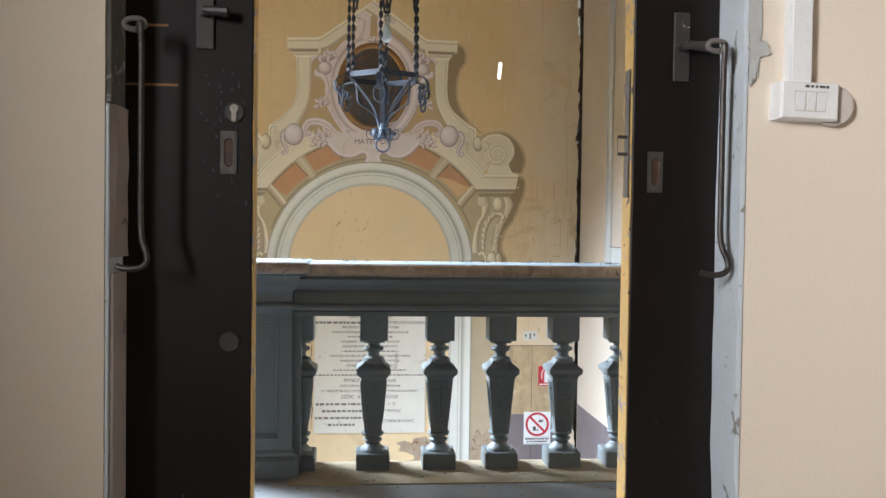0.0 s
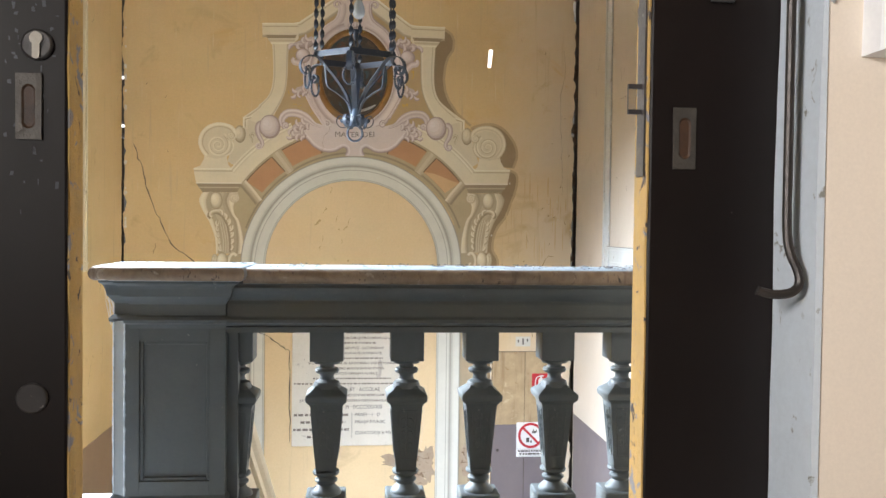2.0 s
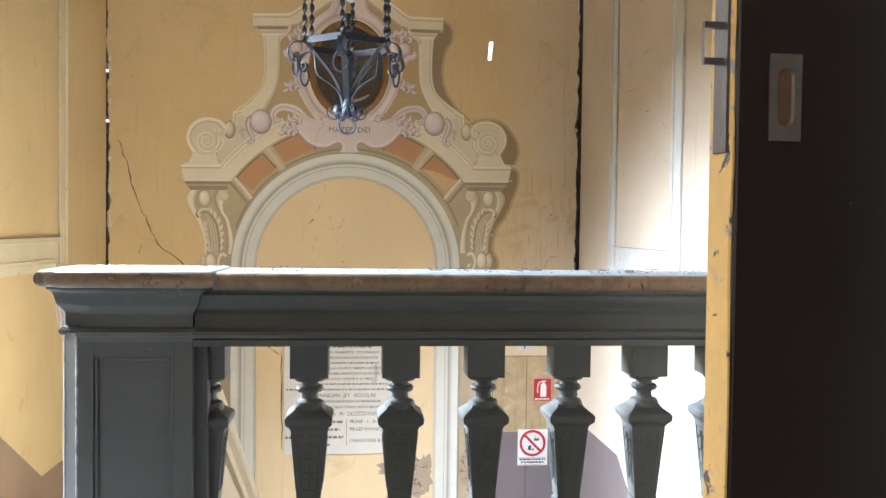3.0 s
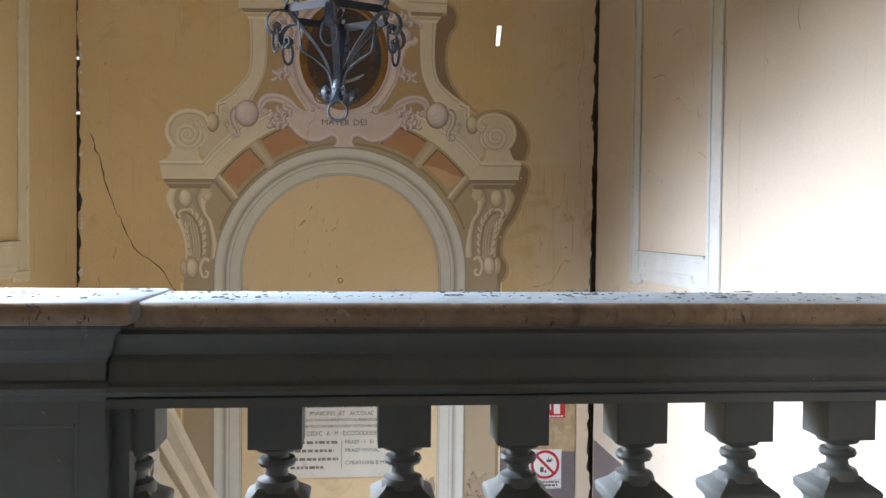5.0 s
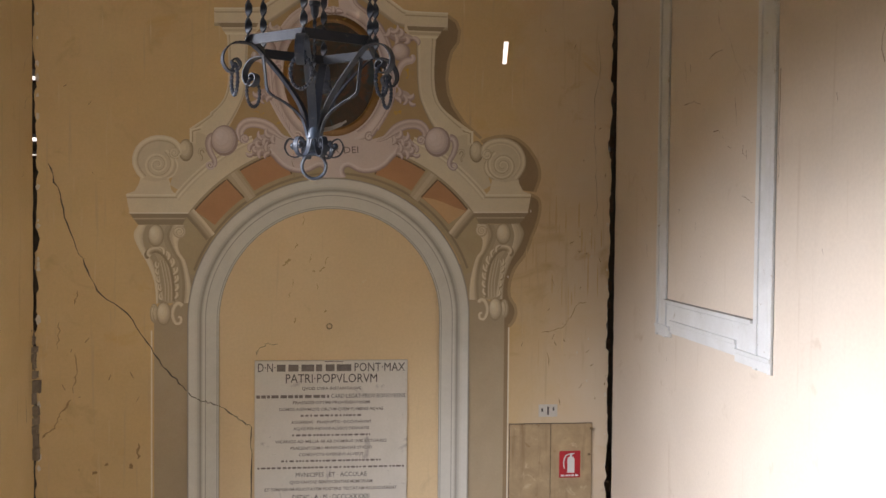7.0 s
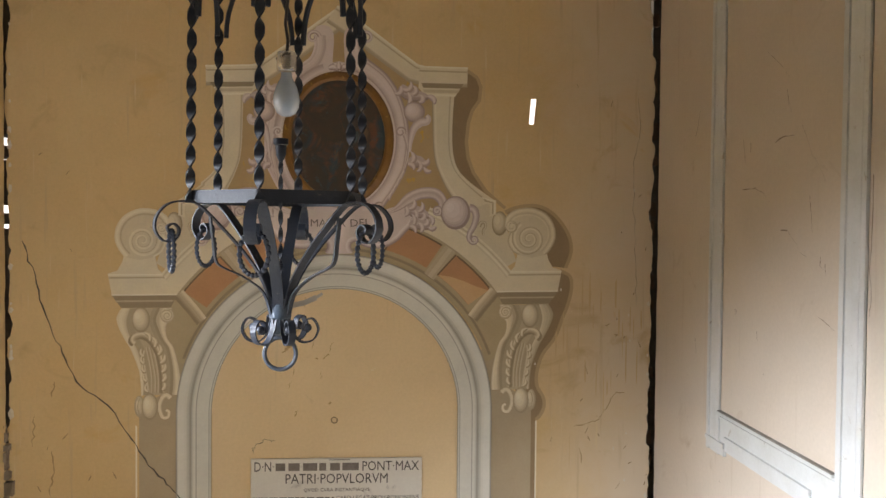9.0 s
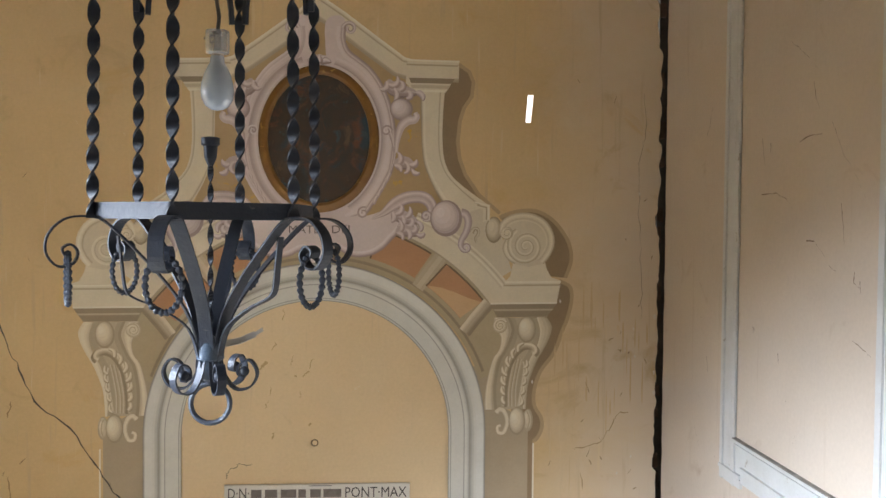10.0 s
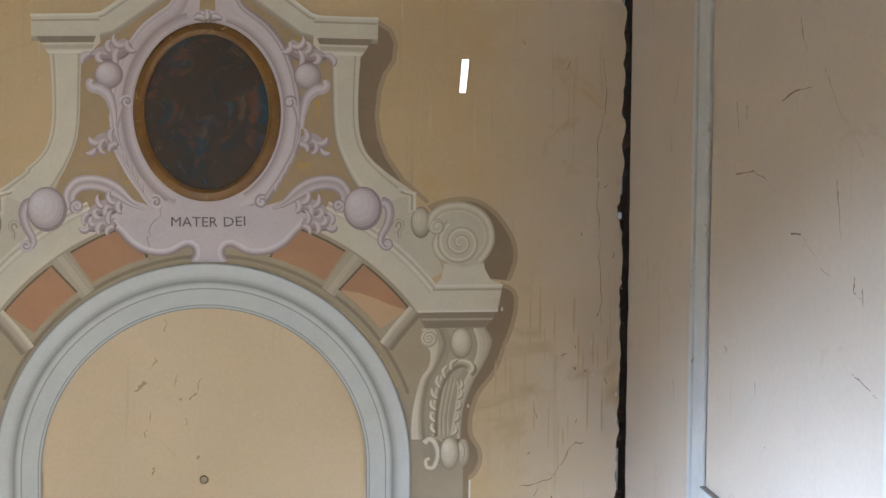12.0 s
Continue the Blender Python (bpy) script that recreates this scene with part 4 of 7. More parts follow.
    # top block and raking cornice
    for pts, mi, k in (([(0.600, 3.182), (0.965, 3.172), (0.950, 3.12), (0.93, 3.05), (0.872, 2.960), (0.640, 2.965), (0.590, 3.02)], LI, 3.3), ([(0.600, 3.182), (0.965, 3.172), (0.962, 3.160), (0.598, 3.170)], HI, 3.7),
                       ([(0.596, 3.152), (0.958, 3.143), (0.955, 3.132), (0.592, 3.140)], 5, 3.7), ([(0.612, 3.055), (0.932, 3.050), (0.908, 3.015), (0.626, 3.020)], DK, 3.7), ([(0.624, 3.008), (0.902, 3.002), (0.888, 2.980), (0.632, 2.985)], 6, 3.7), ([(0.634, 2.976), (0.880, 2.970), (0.868, 2.955), (0.640, 2.960)], HI, 3.7)):
        fill(bm, flipw(pts, s), k, mi)
    part("cornice_block", bm, FM, fresco)
    bm = bmesh.new()
    rake = flipw([(0.963, 3.173), (0.80, 3.176), (0.64, 3.180), (0.585, 3.192), (0.40, 3.325), (0.17, 3.495), (-0.02 * s if s > 0 else 0.0, 3.62)], s)
    brush(bm, rake, [v * s for v in (-0.002, 0.012, 0.022, 0.034, 0.120, 0.130, 0.150)], (HI, 8, 5, 8, 6, 4), 2.1 + (0.3 if s > 0 else 0))
    part("gable_cornice", bm, FM, fresco)

# corbels with acanthus
for s in (-1, 1):
    bm = bmesh.new()
    lf = curve([(1.225, 1.392), (1.240, 1.31), (1.276, 1.255), (1.268, 1.17), (1.219, 1.093), (1.178, 0.93), (1.165, 0.80), (1.168, 0.745)], 6)
    r1 = curve([(1.322, 1.390), (1.353, 1.305), (1.330, 1.225), (1.296, 1.15), (1.255, 1.081), (1.228, 0.93), (1.228, 0.82), (1.235, 0.745)], 6)
    r2 = curve([(1.530, 1.390), (1.556, 1.30), (1.545, 1.215), (1.510, 1.14), (1.480, 1.081), (1.445, 0.95), (1.436, 0.86), (1.443, 0.745)], 6)
    rt = curve([(1.604, 1.390), (1.640, 1.322), (1.622, 1.242), (1.575, 1.15), (1.535, 1.081), (1.484, 0.95), (1.468, 0.86), (1.461, 0.745)], 6)
    strips(bm, lf, r1, (0, 0.12, 0.3, 0.75, 1.0), (6, 9, 8, 5) if s > 0 else (4, 7, 9, 6), 3.0, s)
    strips(bm, r1, r2, (0, 0.10, 0.25, 0.5, 0.8, 1.0), (3, 4, 5, 5, 4), 2.9, s)
    strips(bm, r2, rt, (0, 0.15, 0.4, 0.8, 1.0), (8, 7, 6, 4) if s > 0 else (4, 7, 9, 8), 3.0, s)
    part("corbel", bm, FM, fresco)
    bm = bmesh.new()
    ball(bm, s * 1.462, 1.305, 0.066, 0.094, 3.4, (3, 6, 8, 10))
    part("corbel_boss", bm, FM, fresco)
    bm = bmesh.new()
    ball(bm, s * 1.270, 1.334, 0.052, 0.053, 3.3, (5, 7, 8))
    brush(bm, flip(spiral(1.270, 1.334, 0.044, 0.008, 30, 620, 44), s), (-0.011, -0.002, 0.006, 0.011), (9, 4, 8), 4.9, lambda t: 1 - 0.4 * t)
    part("corbel_curl", bm, FM, fresco)
    # acanthus leaf that arches over at the top, a smaller one beside it, and grooved stems between them
    bm = bmesh.new()
    for u0, u1 in ((1.352, 1.335), (1.378, 1.358), (1.402, 1.384)):
        brush(bm, flip(curve([(u0 + 0.022, 1.10), (u0, 1.0), (u1, 0.88), (u1, 0.765)], 6), s), [v * s for v in (-0.010, -0.003, 0.004, 0.010)], (3, 7, 5), 3.3)
    main = curve([(1.303, 0.770), (1.300, 0.86), (1.310, 0.97), (1.335, 1.07), (1.385, 1.155), (1.445, 1.193), (1.500, 1.185), (1.518, 1.158), (1.500, 1.140)], 8)
    brush(bm, flip([(u + 0.012, z - 0.010) for u, z in main], s), (-0.026, 0.026), (2,), 3.45, lambda t: 0.35 + 0.75 * t)
    brush(bm, flip(main, s), [v * s for v in (-0.020, -0.010, 0.004, 0.014, 0.022)], (4, 6, 9, 7), 3.8, lambda t: 0.35 + 0.75 * t - 0.6 * max(0, t - 0.8))
    for j in range(7):
        u, z = main[3 + 5 * j]
        a = radians(100 + 6 * j if j < 4 else 118 - 24 * (j - 3))
        ln = 0.046 + 0.004 * j
        petal(bm, flip([(u + 0.006, z - 0.012), (u + ln * 0.45 * math.cos(a + 0.5), z + ln * 0.45 * math.sin(a + 0.5)), (u + ln * math.cos(a), z + ln * math.sin(a))], s), 0.0135, 4.1 + 0.08 * j, (6, 9, 10, 5) if s > 0 else (5, 10, 8, 6), s, 3)
    small = curve([(1.412, 0.765), (1.425, 0.86), (1.438, 0.95), (1.447, 1.03), (1.440, 1.08)], 8)
    brush(bm, flip(small, s), [v * s for v in (-0.013, -0.004, 0.005, 0.013)], (4, 8, 6), 3.7, lambda t: 1.1 - 0.5 * t)
    for j in range(5):
        u, z = small[2 + 6 * j]
        petal(bm, flip([(u - 0.004, z - 0.01), (u + 0.018, z + 0.012), (u + 0.014, z + 0.048)], s), 0.011, 4.0 + 0.08 * j, (5, 9, 9, 6), s, 3)
    part("corbel_leaf", bm, FM, fresco)
    # drum, C-shaped curl and grooved end at the foot
    bm = bmesh.new()
    ball(bm, s * 1.476, 0.665, 0.036, 0.080, 3.2, (4, 6, 8))
    for du in (0.0, 0.018):
        brush(bm, flip(arc(1.456 + du, 0.664, 0.030, 70, -70, 10, 0.066), s), (-0.003, 0.003), (4,), 4.7)
    part("corbel_drum", bm, FM, fresco)
    bm = bmesh.new()
    ball(bm, s * 1.397, 0.661, 0.060, 0.100, 4.8, (3, 6, 8, 10))
    part("foot_ball", bm, FM, fresco)
    bm = bmesh.new()
    brush(bm, flip(curve([(1.250, 0.720), (1.275, 0.742), (1.307, 0.721), (1.325, 0.656), (1.303, 0.586), (1.267, 0.585), (1.260, 0.62), (1.282, 0.632)], 6), s), [v * s for v in (-0.021, -0.010, 0.006, 0.018)], (4, 9, 8), 4.4, lambda t: 1.05 - 0.45 * t)
    part("foot_curl", bm, FM, fresco)

# pink cartouche
PM = PINKS
OU, OZ = -0.009, 2.623
bm = bmesh.new()
half_o = curve([(0.045, 3.20), (0.040, 3.30), (0.036, 3.38), (0.052, 3.445), (0.105, 3.475), (0.165, 3.462), (0.180, 3.40), (0.176, 3.32), (0.205, 3.24), (0.275, 3.185), (0.355, 3.120), (0.430, 3.02), (0.485, 2.90), (0.520, 2.76), (0.535, 2.62), (0.530, 2.53), (0.512, 2.42), (0.475, 2.34), (0.431, 2.26), (0.375, 2.18), (0.320, 2.11), (0.20, 2.06)], 4)
fill(bm, [(OU, 3.21)] + [(OU + u, z) for u, z in half_o] + [(OU, 2.05)] + [(OU - u * 1.02, z) for u, z in half_o[::-1]], 3.0, 8)
for s in (-1, 1):
    side = [(OU + s * u * (1.0 if s > 0 else 1.02), z) for u, z in half_o[24:]]
    brush(bm, side, [v * s for v in (0.004, -0.010, -0.022, -0.032, -0.060, -0.085)], (3, 8, 5, 9, 8) if s > 0 else (9, 7, 9, 8, 6), 3.4)
    brush(bm, [(OU + s * u, z) for u, z in arc(0, OZ + 0.01, 0.455, -62, 76, 40, 0.545)], [v * s for v in (-0.030, -0.008, 0.012, 0.024)], (9, 7, 5) if s > 0 else (5, 7, 9), 3.5)
part("oval_surround", bm, PM, fresco, "pale pink painted surround with two horns")
for s in (-1, 1):
    bm = bmesh.new()
    # outward curl at the tip of the horn
    brush(bm, flip(spiral(0.200, 3.385, 0.050, 0.012, 175, -430, 40), s), [v * s for v in (-0.016, -0.006, 0.006, 0.015)], (3, 9, 6), 4.2, lambda t: 1 - 0.5 * t)
    part("top_scroll", bm, PM, fresco)
    bm = bmesh.new()
    # leaf at the shoulder, ball and hooked scroll below it
    frond(bm, [(0.455, 3.03), (0.50, 2.985), (0.58, 2.965), (0.67, 2.955)], 5, 0.092, 4.0, s, 21)
    part("shoulder_leaf", bm, PM, fresco)
    bm = bmesh.new()
    ball(bm, s * 0.560, 2.838, 0.080, 0.078, 4.9, (3, 5, 8, 10))
    part("upper_ball", bm, PM, fresco)
    bm = bmesh.new()
    brush(bm, flip(curve([(0.655, 2.815), (0.668, 2.79), (0.650, 2.765), (0.605, 2.755), (0.560, 2.71), (0.535, 2.62), (0.528, 2.54)], 6), s), [v * s for v in (-0.030, -0.016, 0.004, 0.022)], (5, 10, 7), 5.4, lambda t: 0.55 + 0.75 * math.sin(math.pi * min(1.0, t * 1.1)))
    brush(bm, flip(spiral(0.458, 2.690, 0.034, 0.010, 0, 420, 24), s), (-0.012, 0, 0.010), (4, 10), 4.6)
    brush(bm, flip(curve([(0.485, 2.67), (0.505, 2.60), (0.515, 2.52), (0.49, 2.42)], 6), s), [v * s for v in (-0.012, 0.0, 0.010)], (5, 9), 4.5, lambda t: 1.1 - 0.7 * t)
    part("hooked_scroll", bm, PM, fresco)
    bm = bmesh.new()
    frond(bm, [(0.515, 2.45), (0.565, 2.475), (0.615, 2.465), (0.640, 2.42)], 4, 0.085, 4.2, s, 31)
    part("side_leaf", bm, PM, fresco)
    # short strokes of leaf down the inner band, and the curl that ends it
    bm = bmesh.new()
    for j in range(4):
        u, z = 0.470 - 0.030 * j, 2.37 - 0.052 * j
        petal(bm, flip([(u + 0.018, z + 0.03), (u + 0.004, z + 0.01), (u - 0.008, z - 0.03)], s), 0.009, 4.2 + 0.1 * j, (6, 10, 8, 5), s, 5)
    part("leaf_strokes", bm, PM, fresco)
    bm = bmesh.new()
    brush(bm, flip(spiral(0.298, 2.125, 0.036, 0.010, 60, 420, 24), s), (-0.013, 0, 0.011), (4, 10), 4.6)
    part("lower_curl", bm, PM, fresco)
bm = bmesh.new()
for i, (a, ln, w, bend) in enumerate(((150, 0.085, 0.022, 55), (30, 0.085, 0.022, -55), (105, 0.06, 0.018, 60), (75, 0.06, 0.018, -60), (90, 0.05, 0.020, 0))):
    pts = [(OU, 3.155)]
    for j in range(1, 4):
        h = radians(a + bend * (j - 1) / 2)
        pts.append((pts[-1][0] + ln / 3 * math.cos(h), pts[-1][1] + ln / 3 * math.sin(h)))
    petal(bm, pts, w, 4.4 + 0.15 * i, (4, 9, 10, 6))
part("crest_leaf", bm, PM, fresco)
bm = bmesh.new()
# lower tablet
half = curve([(0.0, 1.784), (0.085, 1.784), (0.100, 1.798), (0.084, 1.828), (0.088, 1.862), (0.120, 1.878), (0.160, 1.862), (0.205, 1.838), (0.27, 1.826), (0.36, 1.840), (0.44, 1.885), (0.50, 1.948), (0.55, 2.000), (0.58, 2.06), (0.57, 2.13), (0.50, 2.165), (0.42, 2.135), (0.32, 2.105), (0.2, 2.10), (0.0, 2.09)], 4)
fill(bm, half + [(-u, z) for u, z in half[-2:0:-1]], 4.0, 8)
for s in (-1, 1):
    low = half[8:52]
    brush(bm, flip(low, s), [v * s for v in (-0.008, 0.002, 0.014, 0.034)], (3, 6, 10), 4.5)
part("cartouche", bm, PM, fresco, "pale pink painted tablet")
for s in (-1, 1):
    bm = bmesh.new()
    # big scrolled arm
    arm = curve([(0.36, 2.085), (0.44, 2.125), (0.51, 2.18), (0.585, 2.222), (0.665, 2.236), (0.735, 2.222), (0.778, 2.170), (0.772, 2.112), (0.738, 2.086), (0.716, 2.104)], 8)
    brush(bm, flip(arm, s), [v * s for v in (-0.046, -0.034, -0.012, 0.018, 0.034, 0.046)], (4, 8, 6, 9, 5) if s > 0 else (5, 9, 6, 10, 6), 4.8, lambda t: (0.95 if t < 0.55 else 0.95 - 1.25 * (t - 0.55)) * min(1.0, 0.15 + 3.5 * t))
    brush(bm, flip(spiral(0.738, 2.102, 0.036, 0.010, -60, 430, 26), s), [v * s for v in (-0.013, -0.004, 0.006, 0.012)], (4, 9, 7), 5.4)
    part("scroll_arm", bm, PM, fresco, "pale pink painted scroll arm")
    bm = bmesh.new()
    frond(bm, [(0.50, 2.13), (0.56, 2.105), (0.62, 2.09), (0.68, 2.06)], 5, 0.085, 5.0, s, 41)
    part("arm_leafwork", bm, PM, fresco)
    bm = bmesh.new()
    frond(bm, [(0.535, 1.985), (0.58, 2.01), (0.635, 2.0), (0.68, 1.975)], 4, 0.078, 5.9, s, 47)
    part("arm_leafwork", bm, PM, fresco)
    bm = bmesh.new()
    ball(bm, s * (0.880 if s > 0 else 0.905), 2.086, 0.112, 0.126, 5.6, (3, 6, 8, 9, 10))
    part("lower_ball", bm, PM, fresco)
    bm = bmesh.new()
    brush(bm, flip(curve([(0.985, 2.125), (1.020, 2.112), (1.038, 2.06), (1.022, 1.99), (0.992, 1.935), (0.985, 1.895), (1.004, 1.868)], 6), s), [v * s for v in (-0.030, -0.016, 0.002, 0.018, 0.028)], (5, 9, 6, 4), 5.0, lambda t: 1.1 - 0.5 * t)
    brush(bm, flip(spiral(1.022, 1.884, 0.034, 0.008, 200, 430, 24), s), (-0.013, -0.003, 0.006, 0.012), (4, 9, 7), 5.4)
    part("pendant_scroll", bm, PM, fresco)

# painted round arch
bm = bmesh.new()
AM = WHITES
AU = -0.018
path = [(AU + 1.0, -2.59)] + [(AU + 1.0, ZS - 0.02)] + arc(AU, ZS, 1.0, 0, 180, 72) + [(AU - 1.0, ZS - 0.02), (AU - 1.0, -2.59)]
offs = (-0.190, -0.184, -0.176, -0.112, -0.088, -0.072, -0.050, -0.043, -0.036, 0.046, 0.052, 0.058, 0.068, 0.074)
brush(bm, path, offs, (1, 5, 9, 6, 2, 8, 9, 2, 8, 9, 2, 9, 2), 5.5)
part("arch_band", bm, AM, fresco, "bluish-white painted arch band")


def text_mesh(body, size, at, width, material, parent, name="lettering", rot=(90, 0, 0), align="CENTER", depth=0.0004, bold=0.0):
    cu = bpy.data.curves.new(name, "FONT")
    cu.body, cu.size, cu.align_x, cu.align_y, cu.extrude, cu.resolution_u, cu.offset = body, size, align, "CENTER", depth, 2, bold
    tmp = bpy.data.objects.new(name, cu)
    me = bpy.data.meshes.new_from_object(tmp)
    bpy.data.objects.remove(tmp)
    xs = [v.co.x for v in me.vertices]
    k = width / max(1e-6, max(xs) - min(xs)) if width else 1.0
    for v in me.vertices:
        v.co.x *= k
    me.materials.append(material)
    ob = new(name, me)
    if parent is not None:
        ob.parent = parent
    ob.location = at
    ob.rotation_euler = [radians(a) for a in rot]
    return ob


INK = mat("dark_ink", (0.07, 0.06, 0.055), (0.12, 0.10, 0.09), 0.8, 30, 80, 0.0)
LETTER = mat("brown_black_letter_paint", (0.13, 0.10, 0.09), (0.24, 0.19, 0.17), 0.85, 26, 90, 0.0)
FADED = mat("faded_ink", (0.15, 0.125, 0.11), (0.27, 0.23, 0.20), 0.8, 30, 80, 0.0)
text_mesh("MATER", 0.080, (XC - 0.084, sheet_y(6.2), 2.028), 0.262, LETTER, fresco)
text_mesh("DEI", 0.080, (XC + 0.146, sheet_y(6.2), 2.032), 0.122, LETTER, fresco).rotation_euler[1] = radians(-3)

# ---- oval picture ----
GOLD = mat("dark_gilt_wood", (0.30, 0.15, 0.035), (0.16, 0.07, 0.02), 0.42, 6, 60, 0.3, spots=[(12, 0.62, 0.68, (0.50, 0.30, 0.07))])
CANVAS = mat("darkened_canvas", (0.075, 0.045, 0.028), (0.035, 0.04, 0.038), 0.4, 5, 120, 0.1, 0.8, spots=[(5.5, 0.52, 0.66, (0.16, 0.065, 0.035)), (4.6, 0.54, 0.66, (0.03, 0.06, 0.075)), (7.5, 0.58, 0.70, (0.14, 0.095, 0.055)), (11, 0.60, 0.68, (0.05, 0.085, 0.095)), (26, 0.72, 0.75, (0.35, 0.31, 0.25))])
pic = holder("oval_painting", (XC - 0.009, YB, 2.658), "dark oval oil painting in a worn gilt frame", "painting")
bm = bmesh.new()
prof = [(0.348, 0.440, 0.012), (0.353, 0.446, 0.030), (0.371, 0.463, 0.040), (0.394, 0.486, 0.034), (0.408, 0.501, 0.026), (0.417, 0.510, 0.010)]
N = 72
rings = [[bm.verts.new((rx * math.cos(2 * math.pi * i / N), -d, rz * math.sin(2 * math.pi * i / N))) for i in range(N)] for rx, rz, d in prof]
for a, b in zip(rings, rings[1:]):
    for i in range(N):
        bm.faces.new((a[i], a[(i + 1) % N], b[(i + 1) % N], b[i]))
part("frame", bm, GOLD, pic, smooth=True)
bm = bmesh.new()


def patch(cu, cz, ru, rz, y, mi, wob, seed):
    vs = []
    for i in range(28):
        a = 2 * math.pi * i / 28
        r = 1 + wob * noise.noise(Vector((math.cos(a) * 1.5, math.sin(a) * 1.5, seed)))
        vs.append(bm.verts.new((cu + ru * r * math.cos(a), y, cz + rz * r * math.sin(a))))
    bm.faces.new(vs).material_index = mi


patch(0, 0, 0.355, 0.447, -0.016, 0, 0.0, 0)
part("canvas", bm, CANVAS, pic)
# ---- inscription slab ----
SLABM = mat("grey_white_marble_slab", (0.74, 0.70, 0.63), (0.64, 0.605, 0.53), 0.5, 3, 50, 0.08, spots=[(5, 0.62, 0.72, (0.42, 0.38, 0.35)), (24, 0.70, 0.72, (0.3, 0.27, 0.24))])
slab = holder("inscription_slab", (0.3675, YB, -0.55), "grey-white marble slab with incised black Latin lettering", "plaque")
bm = boxes((-0.645, 0.645, -0.022, 0.004, -0.795, 0.798), bevel=0.004)
part("slab", bm, SLABM, slab)


def bars(parent, x0, x1, z, h, material, y, seed, gap=0.012):
    """Unreadable writing: a row of small plain bars."""
    rnd = random.Random(seed)
    bm = bmesh.new()
    x = x0
    while x < x1:
        w = rnd.uniform(0.4, 1.1) * h * 2.2
        w = min(w, x1 - x)
        box(bm, x, x + w, y, y + 0.0006, z - h / 2, z + h / 2)
        x += w + gap * rnd.uniform(0.6, 1.5)
    part("writing", bm, material, parent)


YT = -0.0228
LINES = [  # text or "", half width, height above the slab's middle, letter height
    ("PATRI·POPVLORVM", 0.385, 0.635, 0.078), ("QVOD CVRA INSTANTIAQVE", 0.25, 0.552, 0.026),
    ("PRAESIDIS·OPTIMI·PROVIDENTISSIMI", 0.325, 0.432, 0.026), ("DOMOS·AGRVMQVE·CIRCVM·QVEM·FLVMINIS·AQVAE", 0.44, 0.375, 0.026),
    ("", 0.26, 0.322, 0.026), ("AGGERIBVS · PRAERVPTIS · OCCVPARVNT", 0.34, 0.265, 0.026), ("AQVIS·PER·NOVOS·ALVEOS·DERIVATIS", 0.32, 0.210, 0.026),
    ("", 0.33, 0.155, 0.026), ("VICANOS AD MILLIA IIII AB DOMIBVS SVIS EXTORRES", 0.47, 0.100, 0.026), ("PRAESENTISSIMO MVNIFICENTIAE STVDIO", 0.345, 0.043, 0.026),
    ("CONDVCTIS OPERIBVS ALVERIT", 0.275, -0.012, 0.026), ("", 0.42, -0.065, 0.026), ("", 0.62, -0.122, 0.026),
    ("MVNICIPES · ET · ACCOLAE", 0.30, -0.186, 0.040), ("QVO·TANTAE·BENEFICENTIAE·MEMORIAM", 0.35, -0.248, 0.027), ("ET·TEMPORVM·FELICITATEM·POSTERIS·TESTATAM·RELINQVERENT", 0.56, -0.308, 0.027),
    ("DEDIC · A · M · DCCCXXXXIII", 0.325, -0.378, 0.044),
]
for j, (s, hw, z, h) in enumerate(LINES):
    if s:
        text_mesh(s, h * 1.38, (0.0, YT, z + 0.006), hw * 2, INK if h > 0.03 else FADED, slab, bold=0.0006 if h < 0.03 else 0.0)
    else:
        bars(slab, -hw, hw, z + 0.006, h * 0.62, FADED, YT, 60 + j)
# first line and dedications: names are plain bars
text_mesh("D·N·", 0.105, (-0.545, YT, 0.735), 0.145, INK, slab)
bars(slab, -0.46, 0.165, 0.735, 0.058, FADED, YT, 3, 0.022)
text_mesh("PONT·MAX", 0.105, (0.405, YT, 0.735), 0.43, INK, slab)
bars(slab, -0.63, -0.02, 0.492, 0.026, FADED, YT, 4)
text_mesh("CARD·LEGAT·PROV·BONONIENS", 0.052, (0.31, YT, 0.492), 0.63, INK, slab)
for j, (a, b, z) in enumerate(((-0.62, -0.03, -0.455), (-0.55, -0.07, -0.535), (-0.63, -0.03, -0.615), (-0.48, -0.17, -0.695))):
    bars(slab, a, b, z, 0.026, FADED, YT, 80 + j)
text_mesh("PRAEF · I · D", 0.052, (0.17, YT, -0.455), 0.27, INK, slab)
text_mesh("PRAEF·MVNIC", 0.052, (0.20, YT, -0.535), 0.33, INK, slab)
text_mesh("CVRATORIB·B·MVNIC", 0.052, (0.28, YT, -0.655), 0.49, INK, slab)
part("rule", boxes((0.0, 0.004, YT, YT + 0.0006, -0.71, -0.43)), INK, slab)
part("rule", boxes((-0.06, 0.10, YT, YT + 0.0006, 0.785, 0.790)), INK, slab)

# ---- peeled plaster, long crack, small scars ----
BARE = mat("bare_pinkish_render", (0.36, 0.25, 0.17), (0.46, 0.37, 0.28), 0.95, 9, 50, 0.6, spots=[(14, 0.55, 0.62, (0.20, 0.13, 0.08))])


